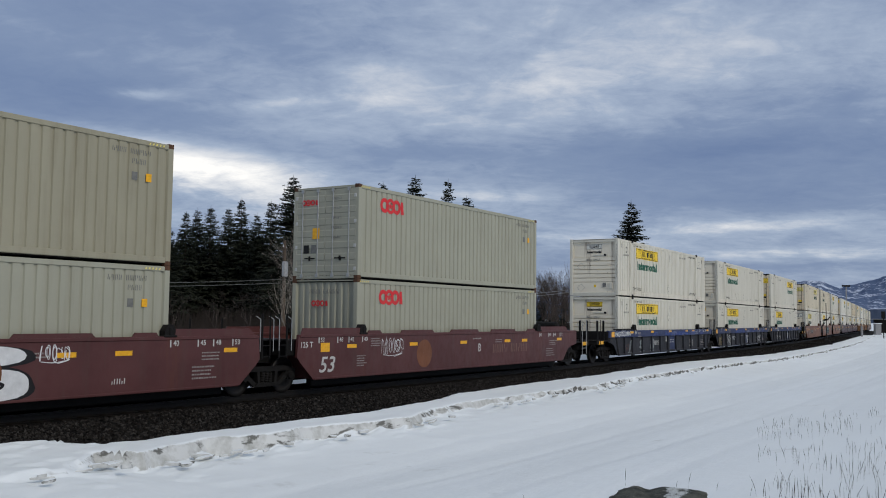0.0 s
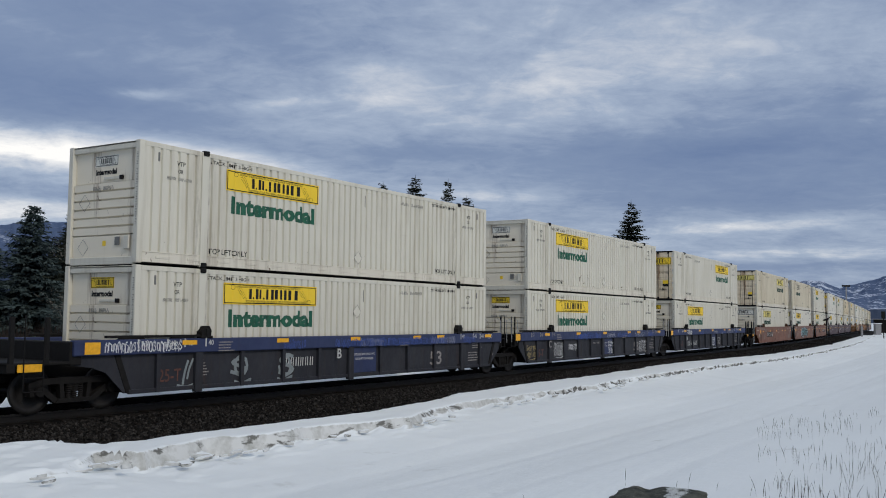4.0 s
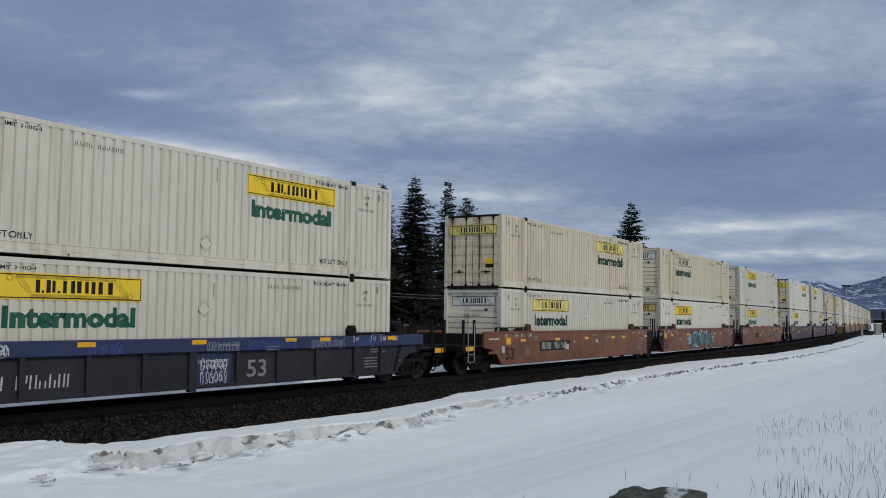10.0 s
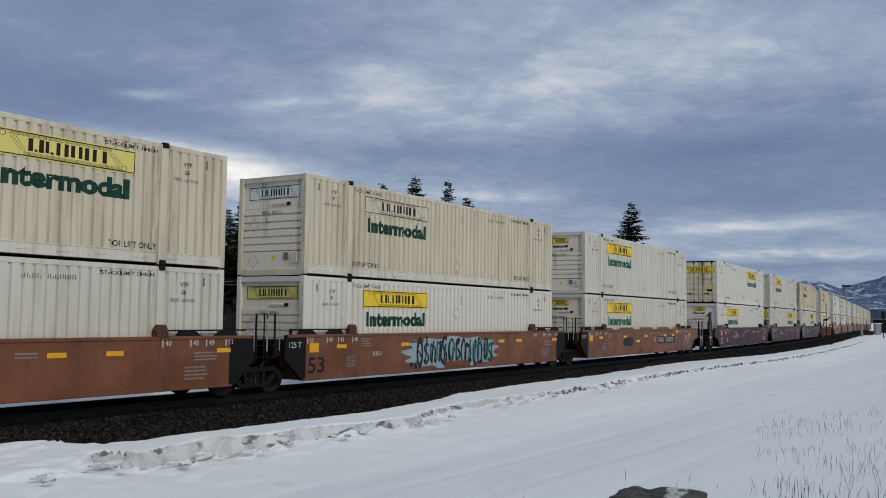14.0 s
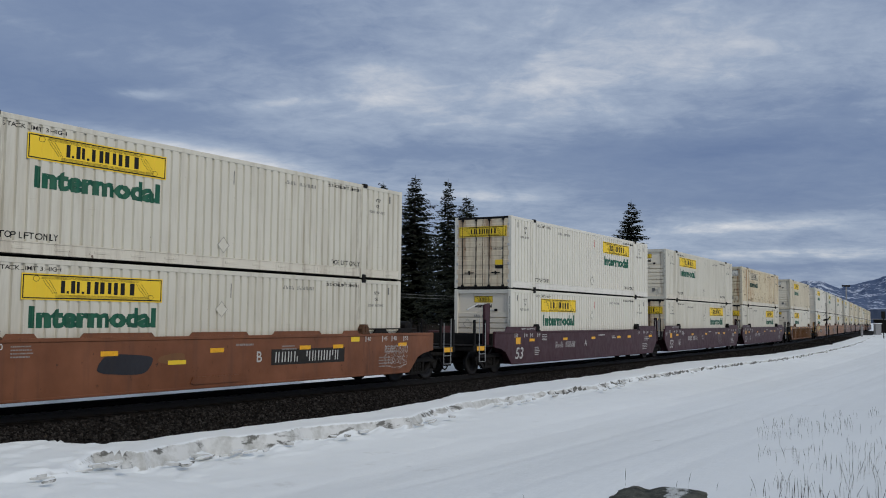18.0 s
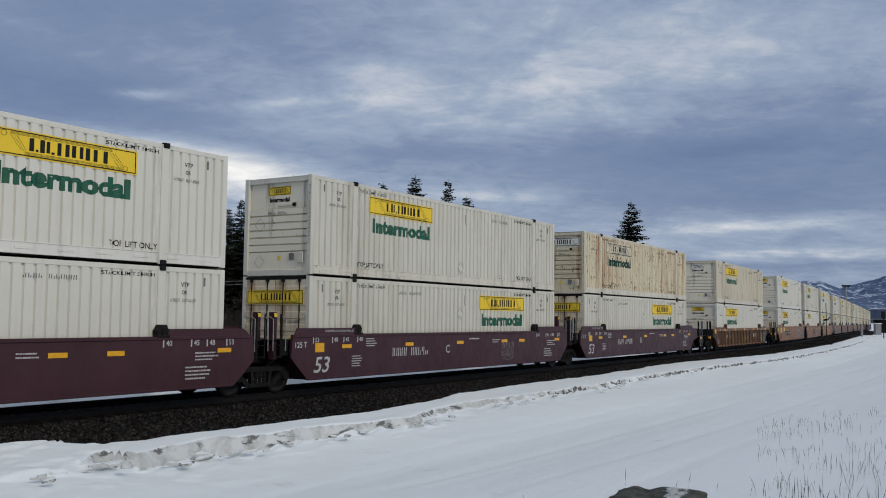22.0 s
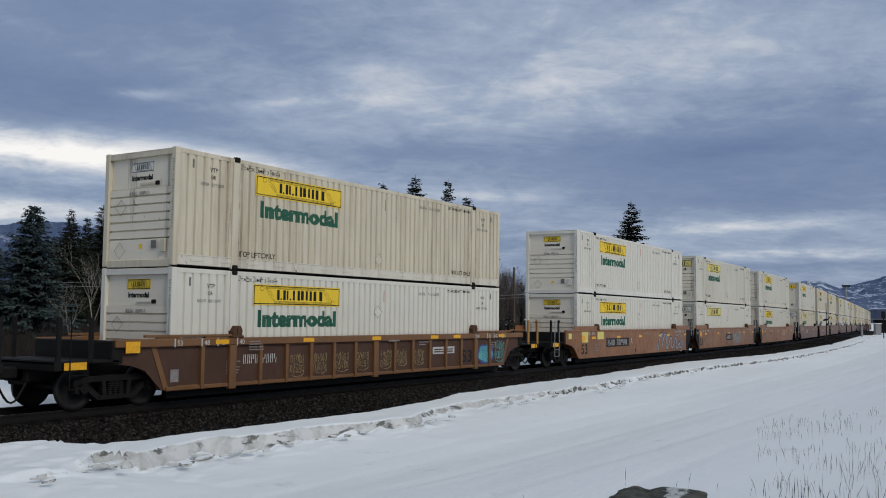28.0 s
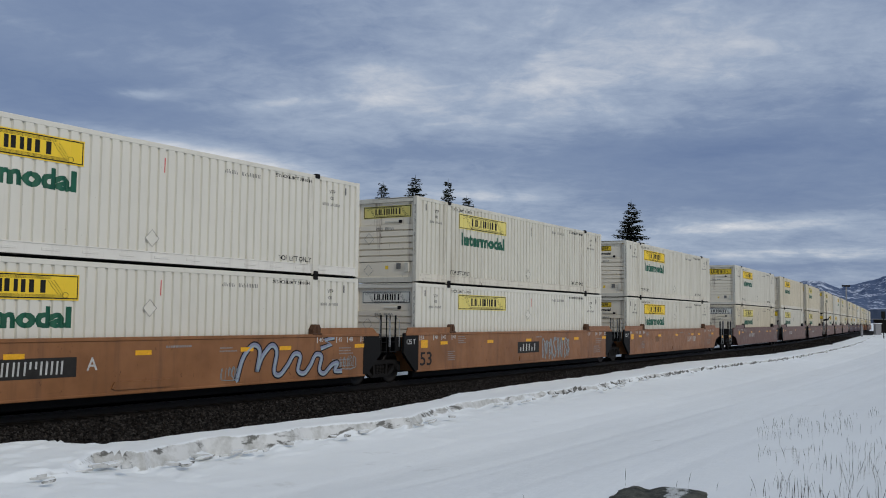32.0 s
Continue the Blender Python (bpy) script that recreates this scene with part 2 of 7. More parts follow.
def rock_material(name):
    """Grey-green rock with pale cracks and a dusting of snow on one hump."""
    n = Nodes(name)
    f, g = n.noise(5, 7, 0.7), n.noise(14, 6, 0.7, off=(3, 2, 1))
    c = n.mix(n.ramp(f, 0.35, 0.7), (0.030, 0.034, 0.030), (0.120, 0.125, 0.110))
    c = n.mix(n.ramp(g, 0.58, 0.66, 0.0, 0.6), c, (0.20, 0.18, 0.15))
    geo = n.nt.nodes.new("ShaderNodeNewGeometry")
    sep = n.nt.nodes.new("ShaderNodeSeparateXYZ")
    n.link(geo.outputs["Normal"], sep.inputs[0])
    hump = n.ramp(n.math("ABSOLUTE", n.math("ADD", n.math("SUBTRACT", n.axis(0), 0.13), n.ramp(f, 0.0, 1.0, -0.35, 0.35))), 0.04, 0.24, 1.0, 0.0)
    lie = n.math("ADD", n.math("MULTIPLY", n.math("MULTIPLY", sep.outputs[2], hump), 0.55), n.math("MULTIPLY", g, 0.6))
    c = n.mix(n.ramp(lie, 0.66, 0.84, 0.0, 0.8), c, (0.62, 0.65, 0.66))
    n.bump(n.math("ADD", f, n.math("MULTIPLY", g, 0.4)), 0.8, 0.05)
    return n.done(c, 0.9, 0, 0.2)


def make_materials():
    M = MATS
    M["snow"] = snow_material("snow")
    M["bank"] = snow_material("bank_snow", relief=1.2, icy=True)
    # dirty ice of the far cut, darkened by the shade of its crevices
    M["shadedice"] = plain("shaded_dirty_ice", (0.13, 0.128, 0.118), 0.8, 0.8, 7, bump=0.6)
    M["ballast"] = ballast_material("ballast_stone")
    # near-black: oily stone with the shade under the train in its colour
    M["bed"] = plain("shaded_ballast_bed", (0.004, 0.0037, 0.0034), 0.95, 0.5, 14, bump=0.8)
    M["tie"] = plain("creosoted_wood", (0.011, 0.009, 0.0075), 0.85, 0.4, 9)
    M["rail"] = plain("rail_steel", (0.010, 0.0085, 0.0075), 0.6, 0.3, 9, 0.3)
    M["railtop"] = plain("polished_rail", (0.35, 0.34, 0.33), 0.3, 0.1, 9, 0.9)
    # container paints
    M["rustspot"] = plain("dark_rust", (0.085, 0.04, 0.02), 0.85, 0.5, 14, bump=0.3)
    M["oxide"] = plain("oxide_lettering", (0.10, 0.04, 0.03), 0.7, 0.4, 6, bump=0)
    M["white"] = painted("white_paint", (0.60, 0.577, 0.495), 0.30, 0.42, 0.5, 0.06, (0.33, 0.28, 0.20), (0.10, 0.07, 0.045), 0.48, 0.72, 0.8)
    M["bright"] = painted("bright_white_paint", (0.655, 0.633, 0.555), 0.16, 0.25, 0.45, 0.05, (0.42, 0.39, 0.33), (0.12, 0.09, 0.07), 0.52, 0.78, 0.45)
    M["cream"] = painted("cream_paint", (0.59, 0.535, 0.41), 0.38, 0.5, 0.55, 0.08, (0.29, 0.22, 0.14), (0.10, 0.06, 0.035), 0.46, 0.70, 1.0)
    M["rusty"] = painted("rust_streaked_paint", (0.60, 0.53, 0.375), 1.0, 0.9, 0.6, 0.1, (0.36, 0.19, 0.075), (0.17, 0.065, 0.025), 0.5, 0.66, 1.2)
    M["doorpaint"] = painted("grimy_door_paint", (0.64, 0.55, 0.40), 0.7, 0.85, 0.6, 0.12, (0.30, 0.165, 0.08), (0.17, 0.07, 0.03), 0.46, 0.68)
    M["oldgrey"] = painted("grey_green_paint", (0.320, 0.318, 0.252), 0.25, 0.35, 0.5, 0.08, (0.22, 0.20, 0.14), (0.12, 0.07, 0.03), 0.5, 0.78)
    M["khaki"] = painted("khaki_grey_paint", (0.285, 0.268, 0.195), 0.35, 0.45, 0.5, 0.10, (0.19, 0.16, 0.10), (0.12, 0.06, 0.03), 0.5, 0.75)
    M["railpaint"] = painted("scuffed_rail_paint", (0.61, 0.575, 0.485), 0.7, 0.6, 0.55, 0.1, (0.24, 0.18, 0.12), (0.10, 0.06, 0.04), 0.50, 0.72, 1.0)
    M["brightrail"] = painted("bright_rail_paint", (0.68, 0.66, 0.60), 0.4, 0.4, 0.5, 0.08, (0.30, 0.26, 0.20), (0.12, 0.08, 0.06), 0.52, 0.76, 0.7)
    # stained end-wall paints; paler and warmer than the sides, with light put into the colour
    M["nose"] = painted("lit_stained_white_paint", (0.755, 0.695, 0.565), 0.6, 0.8, 0.5, 0.06, (0.22, 0.145, 0.085), (0.10, 0.05, 0.03), 0.55, 0.72)
    M["litbrightnose"] = painted("lit_bright_white_paint", (0.74, 0.68, 0.565), 0.25, 0.45, 0.5, 0.05, (0.36, 0.30, 0.23), (0.12, 0.07, 0.04), 0.60, 0.80)
    M["tandirt"] = painted("sooty_brown_paint", (0.066, 0.032, 0.020), 0.4, 0.5, 0.65, 0.25, (0.05, 0.035, 0.03), (0.08, 0.035, 0.02), scuffs=0.8)
    M["plate"] = plain("number_plate_black", (0.03, 0.028, 0.026), 0.6, 0.3, 5, bump=0)
    M["yellow"] = painted("yellow_decal", (0.80, 0.55, 0.03), 0.0, 0.06, 0.45, 0.08, (0.5, 0.36, 0.06))
    M["paleyellow"] = painted("faded_yellow_decal", (0.68, 0.58, 0.17), 0.0, 0.15, 0.5, 0.1, (0.5, 0.42, 0.2))
    M["whitedecal"] = painted("white_decal", (0.72, 0.71, 0.64), 0.0, 0.12, 0.5, 0.05, (0.5, 0.45, 0.35))
    M["ink"] = plain("black_lettering", (0.018, 0.018, 0.018), 0.55, 0.3, 6, bump=0)
    M["greyink"] = plain("worn_lettering", (0.16, 0.16, 0.15), 0.6, 0.4, 5, bump=0)
    M["green"] = plain("green_lettering", (0.008, 0.095, 0.052), 0.5, 0.25, 4, bump=0)
    M["darkgreen"] = plain("dark_green_lettering", (0.012, 0.05, 0.035), 0.5, 0.3, 4, bump=0)
    M["red"] = plain("red_emblem", (0.62, 0.025, 0.03), 0.5, 0.2, 5, bump=0)
    M["amber"] = plain("amber_reflector", (0.80, 0.40, 0.012), 0.4, 0.2, 12, bump=0)
    M["label"] = plain("white_stencil", (0.50, 0.50, 0.485), 0.6, 0.25, 6, bump=0)
    M["dimlabel"] = plain("dim_stencil", (0.26, 0.24, 0.23), 0.6, 0.35, 6, bump=0)
    M["black"] = plain("black_steel", (0.011, 0.0105, 0.0105), 0.65, 0.4, 7)
    M["dark"] = plain("grimy_steel", (0.013, 0.012, 0.0115), 0.7, 0.45, 6)
    M["wheel"] = plain("wheel_steel", (0.018, 0.016, 0.015), 0.6, 0.4, 8, 0.2)
    M["tread"] = plain("polished_tread", (0.42, 0.41, 0.40), 0.3, 0.15, 8, 0.9)
    M["galv"] = plain("galvanised_steel", (0.42, 0.42, 0.41), 0.45, 0.2, 9, 0.6)
    # well car paints
    M["maroon"] = painted("maroon_paint", (0.072, 0.0225, 0.0215), 0.3, 0.5, 0.42, 0.3, (0.07, 0.05, 0.04), (0.11, 0.04, 0.02), scuffs=0.5)
    M["orange"] = painted("orange_brown_paint", (0.205, 0.088, 0.032), 0.7, 0.5, 0.36, 0.45, (0.080, 0.042, 0.028), (0.06, 0.026, 0.017), 0.52, 0.76, scuffs=0.7)
    M["brown"] = painted("oxide_brown_paint", (0.140, 0.050, 0.020), 0.7, 0.5, 0.42, 0.5, (0.060, 0.032, 0.024), (0.05, 0.022, 0.015), 0.52, 0.76, scuffs=0.7)
    M["tan"] = painted("yellow_brown_paint", (0.158, 0.076, 0.030), 0.6, 0.6, 0.45, 0.25, (0.10, 0.055, 0.035), (0.09, 0.035, 0.02), scuffs=0.8)
    M["purple"] = painted("plum_paint", (0.043, 0.0135, 0.0180), 0.12, 0.35, 0.42, 0.25, (0.045, 0.032, 0.032), (0.08, 0.03, 0.02))
    M["ochre"] = painted("worn_ochre_paint", (0.34, 0.18, 0.045), 0.4, 0.5, 0.5, 0.2, (0.14, 0.08, 0.04), (0.10, 0.045, 0.02))
    M["blue"] = painted("blue_paint", (0.022, 0.032, 0.085), 0.35, 0.5, 0.55, 0.3, (0.04, 0.035, 0.04), (0.07, 0.035, 0.025))
    M["bluedirt"] = painted("grimy_blue_paint", (0.019, 0.020, 0.026), 0.5, 0.8, 0.65, 0.3, (0.035, 0.028, 0.024), (0.06, 0.03, 0.02), scuffs=0.5)
    M["dusty"] = painted("dusty_brown_paint", (0.15, 0.085, 0.066), 0.3, 0.5, 0.42, 0.2, (0.10, 0.07, 0.055), (0.10, 0.045, 0.03), scuffs=0.5)
    for k, c in (("spray_white", (0.66, 0.67, 0.68)), ("spray_ice", (0.30, 0.38, 0.42)), ("spray_teal", (0.12, 0.42, 0.42)), ("spray_blue", (0.05, 0.09, 0.30)), ("spray_grey", (0.22, 0.25, 0.26)), ("spray_black", (0.02, 0.02, 0.022)), ("spray_lav", (0.24, 0.26, 0.36)), ("spray_gold", (0.42, 0.33, 0.15))):
        M[k] = plain(k, c, 0.6, 0.15, 5, bump=0)
    # growing things
    M["fir"] = needle_material("dark_needles", (0.012, 0.017, 0.013), (0.046, 0.053, 0.033))
    M["spruce"] = needle_material("blue_needles", (0.032, 0.050, 0.050), (0.085, 0.115, 0.112))
    M["bark"] = plain("bark", (0.07, 0.05, 0.038), 0.9, 0.4, 12, bump=0.6)
    M["birch"] = plain("pale_bark", (0.28, 0.25, 0.21), 0.85, 0.35, 10, bump=0.4)
    M["twig"] = plain("bare_twigs", (0.075, 0.058, 0.05), 0.9, 0.35, 8, bump=0)
    M["scrub"] = plain("dark_scrub", (0.032, 0.026, 0.023), 0.9, 0.4, 8, bump=0)
    M["grass"] = plain("dry_grass", (0.115, 0.11, 0.10), 0.85, 0.4, 20, bump=0)
    M["rock"] = rock_material("lichened_rock")
    M["wood"] = plain("weathered_pole_wood", (0.10, 0.075, 0.055), 0.9, 0.35, 8, bump=0.4)
    M["wall"] = plain("grey_siding", (0.24, 0.24, 0.25), 0.8, 0.2, 5)
    M["wire"] = plain("wire", (0.22, 0.22, 0.21), 0.5, 0.1, 5, 0.3, bump=0)


make_materials()

# ---- mesh helpers ----
class Solid:
    """Collects faces for one mesh."""

    def __init__(self):
        self.v, self.f = [], []

    def add(self, verts, faces):
        o = len(self.v)
        self.v += [tuple(q) for q in verts]
        self.f += [tuple(i + o for i in q) for q in faces]
        return self

    def box(self, x0, x1, y0, y1, z0, z1, b=0.0):
        lo, hi = (min(x0, x1), min(y0, y1), min(z0, z1)), (max(x0, x1), max(y0, y1), max(z0, z1))
        if b <= 0:
            vs = [(x, y, z) for z in (lo[2], hi[2]) for y in (lo[1], hi[1]) for x in (lo[0], hi[0])]
            return self.add(vs, [(0, 2, 3, 1), (4, 5, 7, 6), (0, 1, 5, 4), (2, 6, 7, 3), (0, 4, 6, 2), (1, 3, 7, 5)])
        b = min([b] + [0.45 * (h - l) for l, h in zip(lo, hi)])
        ids, vs = {}, []
        for s in [(i, j, k) for i in (0, 1) for j in (0, 1) for k in (0, 1)]:
            for a in range(3):
                p = []
                for c in range(3):
                    e = hi[c] if s[c] else lo[c]
                    p.append(e if c == a else e + (-b if s[c] else b))
                ids[s, a] = len(vs); vs.append(p)
        fs = []
        for a in range(3):
            u, w = (a + 1) % 3, (a + 2) % 3
            for sgn in (0, 1):
                ring = []
                for p, q in ((0, 0), (1, 0), (1, 1), (0, 1)):
                    s = [0, 0, 0]; s[a], s[u], s[w] = sgn, p, q
                    ring.append(ids[tuple(s), a])
                fs.append(tuple(ring))
            for p in (0, 1):
                for q in (0, 1):
                    s0, s1 = [0, 0, 0], [0, 0, 0]
                    s0[u], s0[w], s0[a] = p, q, 0
                    s1[u], s1[w], s1[a] = p, q, 1
                    fs.append((ids[tuple(s0), u], ids[tuple(s1), u], ids[tuple(s1), w], ids[tuple(s0), w]))
        for s in [(i, j, k) for i in (0, 1) for j in (0, 1) for k in (0, 1)]:
            fs.append((ids[s, 0], ids[s, 1], ids[s, 2]))
        return self.add(vs, fs)

    def prism(self, poly, y0, y1):
        """A polygon in x, z drawn out from y0 to y1."""
        n = len(poly)
        vs = [(x, y0, z) for x, z in poly] + [(x, y1, z) for x, z in poly]
        fs = [tuple(range(n)), tuple(range(2 * n - 1, n - 1, -1))]
        fs += [(i, (i + 1) % n, n + (i + 1) % n, n + i) for i in range(n)]
        return self.add(vs, fs)

    def tube(self, a, b, r, n=8, r2=None):
        a, b = Vector(a), Vector(b)
        q = (b - a).to_track_quat("Z", "Y")
        r2 = r if r2 is None else r2
        vs = []
        for p, rr in ((a, r), (b, r2)):
            for i in range(n):
                w = 2 * math.pi * i / n
                vs.append(p + q @ Vector((math.cos(w) * rr, math.sin(w) * rr, 0)))
        fs = [(i, (i + 1) % n, n + (i + 1) % n, n + i) for i in range(n)]
        fs += [tuple(range(n - 1, -1, -1)), tuple(range(n, 2 * n))]
        return self.add(vs, fs)

    def bar(self, pts, r, n=6):
        """One bent tube through the points."""
        pts = [Vector(p) for p in pts]
        vs, fs, m = [], [], len(pts)
        for i, p in enumerate(pts):
            a, b = pts[max(i - 1, 0)], pts[min(i + 1, m - 1)]
            q = (b - a).to_track_quat("Z", "Y")
            for k in range(n):
                w = 2 * math.pi * k / n
                vs.append(p + q @ Vector((math.cos(w) * r, math.sin(w) * r, 0)))
        for i in range(m - 1):
            fs += [(i * n + k, i * n + (k + 1) % n, (i + 1) * n + (k + 1) % n, (i + 1) * n + k) for k in range(n)]
        fs += [tuple(range(n - 1, -1, -1)), tuple(range((m - 1) * n, m * n))]
        return self.add(vs, fs)

    def lathe(self, profile, n=20, y=0.0, x=0.0, z=0.0):
        """Radius and y pairs turned about the y axis."""
        m = len(profile)
        vs = []
        for i in range(n):
            w = 2 * math.pi * i / n
            for r, yy in profile:
                vs.append((x + math.cos(w) * r, y + yy, z + math.sin(w) * r))
        fs = []
        for i in range(n):
            j = (i + 1) % n
            for k in range(m - 1):
                fs.append((i * m + k, j * m + k, j * m + k + 1, i * m + k + 1))
        return self.add(vs, fs)

    def ribbon(self, pts, w, y=0.0, d=0.004):
        """A flat brush stroke in x, z, facing -y."""
        n = len(pts)
        vs, fs = [], []
        for i, (x, z) in enumerate(pts):
            a, b = pts[max(i - 1, 0)], pts[min(i + 1, n - 1)]
            dx, dz = b[0] - a[0], b[1] - a[1]
            l = math.hypot(dx, dz) or 1.0
            ox, oz = -dz / l * w / 2, dx / l * w / 2
            vs += [(x + ox, y, z + oz), (x - ox, y, z - oz)]
        for i in range(n - 1):
            fs.append((2 * i, 2 * i + 1, 2 * i + 3, 2 * i + 2))
        return self.add(vs, fs)

    def mesh(self, name, mat, smooth=False):
        me = bpy.data.meshes.new(name)
        me.from_pydata(self.v, [], self.f)
        bm = bmesh.new(); bm.from_mesh(me)
        bmesh.ops.recalc_face_normals(bm, faces=bm.faces)
        bm.to_mesh(me); bm.free()
        me.materials.append(MATS[mat] if isinstance(mat, str) else mat)
        if smooth:
            me.polygons.foreach_set("use_smooth", [True] * len(me.polygons))
        return me


CACHE = {}


def cached(key, build, mat, smooth=False):
    k = (key, mat)
    if k not in CACHE:
        CACHE[k] = build().mesh(str(key if isinstance(key, str) else key[0]), mat, smooth)
    return CACHE[k]


def part(name, mesh, parent, label="", at=None):
    ob = new(name, mesh)
    ob.parent = parent
    if at is not None:
        ob.matrix_basis = at
    return tagged(ob, label)


def empty(name, label, category, group="", kind=""):
    ob = new(name)
    ob.empty_display_size = 0.5
    return tagged(ob, label, category, group, kind)


TEXTS = {}


def text_mesh(body, height, mat, width=None):
    """Raised lettering in the x, z plane, facing -y, its lower left corner at the origin."""
    k = (body, height, mat, width)
    if k not in TEXTS:
        cu = bpy.data.curves.new("lettering", "FONT")
        cu.body, cu.size, cu.extrude = body, 1.0, 0.0
        cu.resolution_u = 3
        cu.shear = 0.22 if body == "53" and height > 0.3 and mat == "label" else 0.0
        cu.offset = 0.05 if len(body) > 6 and body[1].islower() else 0.012
        ob = bpy.data.objects.new("lettering", cu)
        scene.collection.objects.link(ob)
        dg = bpy.context.evaluated_depsgraph_get()
        me = bpy.data.meshes.new_from_object(ob.evaluated_get(dg))
        bpy.data.objects.remove(ob); bpy.data.curves.remove(cu)
        n = len(me.vertices)
        co = np.empty(n * 3); me.vertices.foreach_get("co", co); co = co.reshape(-1, 3)
        lo, hi = co.min(0), co.max(0)
        sy = height / (hi[1] - lo[1])
        sx = sy if width is None else width / (hi[0] - lo[0])
        out = np.zeros_like(co)
        out[:, 0], out[:, 2] = (co[:, 0] - lo[0]) * sx, (co[:, 1] - lo[1]) * sy
        me.vertices.foreach_set("co", out.ravel())
        me.materials.clear(); me.materials.append(MATS[mat])
        me.update()
        TEXTS[k] = me
    return TEXTS[k]


def fold(me, x, waves):
    """Lay flat lettering that starts at x into upright corrugations (x0, pitch, depth)."""
    x0, p, depth = waves
    bm = bmesh.new(); bm.from_mesh(me)
    xs = [v.co.x for v in bm.verts]
    lo, hi = x + min(xs), x + max(xs)
    k = math.floor((lo - x0) / p)
    while x0 + k * p < hi:
        for q in (0.66, 0.69, 0.92, 1.0):
            cut = x0 + (k + q) * p
            if lo < cut < hi:
                bmesh.ops.bisect_plane(bm, geom=bm.verts[:] + bm.edges[:] + bm.faces[:], plane_co=(cut - x, 0, 0), plane_no=(1, 0, 0), dist=1e-5)
        k += 1
    for v in bm.verts:
        u = ((v.co.x + x - x0) / p) % 1.0
        v.co.y += depth * (0 if u < 0.66 else min(1.0, (u - 0.66) / 0.03, (1.0 - u) / 0.08))
    out = bpy.data.meshes.new("lettering")
    bm.to_mesh(out); bm.free()
    for m in me.materials:
        out.materials.append(m)
    return out


def bars_mesh(n, w, h, mat, seed=0):
    """Unreadable small writing: a row of plain bars."""
    def build():
        rnd = random.Random(seed)
        s = Solid()
        step = w / n
        for i in range(n):
            if n >= 8 and i == 4:
                continue
            a, k = i * step, h * 0.06
            wide = step * rnd.uniform(0.58, 0.70)
            for u in (0.0, 0.72):
                lo, hi = (0.0, h) if rnd.random() < 0.75 else ((0.0, h * 0.55) if rnd.random() < 0.5 else (h * 0.45, h))
                x = a + u * wide
                s.prism([(x + k * lo / h, lo), (x + 0.28 * wide + k * lo / h, lo), (x + 0.28 * wide + k * hi / h, hi), (x + k * hi / h, hi)], 0.0, 0.003)
        return s
    return cached(("marking", n, w, h, seed), build, mat)


def block_mesh(rows, w, h, mat, seed=0):
    """A block of unreadable stencilled lines."""
    def build():
        rnd = random.Random(seed)
        s = Solid()
        for r in range(rows):
            x = 0.0
            z = h * (1 - (r + 1) / rows)
            end = w * rnd.uniform(0.7, 1.0)
            while x < end:
                l = rnd.uniform(0.03, 0.10) * w
                s.box(x, min(x + l, end), 0, 0.003, z, z + h / rows * 0.42)
                x += l + 0.022 * w
        return s
    return cached(("stencil_block", rows, w, h, seed), build, mat)


def blob_mesh(seed, w, h, mat, spikes=9, sharp=0.16):
    """A sprayed patch with an uneven outline."""
    def build():
        rnd = random.Random(seed)
        n = spikes * 10
        pts = []
        p = rnd.uniform(0, 6)
        for i in range(n):
            a = 2 * math.pi * i / n
            k = 1 - sharp * (0.5 + 0.5 * math.sin(spikes * a + p)) - rnd.uniform(0, sharp * 0.12)
            x = math.copysign(abs(math.cos(a)) ** 0.8, math.cos(a)) * k
            z = math.copysign(abs(math.sin(a)) ** 0.8, math.sin(a)) * k
            pts.append((w * (0.5 + 0.5 * x), 0.0, h * (0.5 + 0.5 * z)))
        pts.append((w / 2, 0.0, h / 2))
        return Solid().add(pts, [(i, (i + 1) % n, n) for i in range(n)])
    return cached(("sprayed_patch", seed, w, h, spikes, sharp), build, mat)


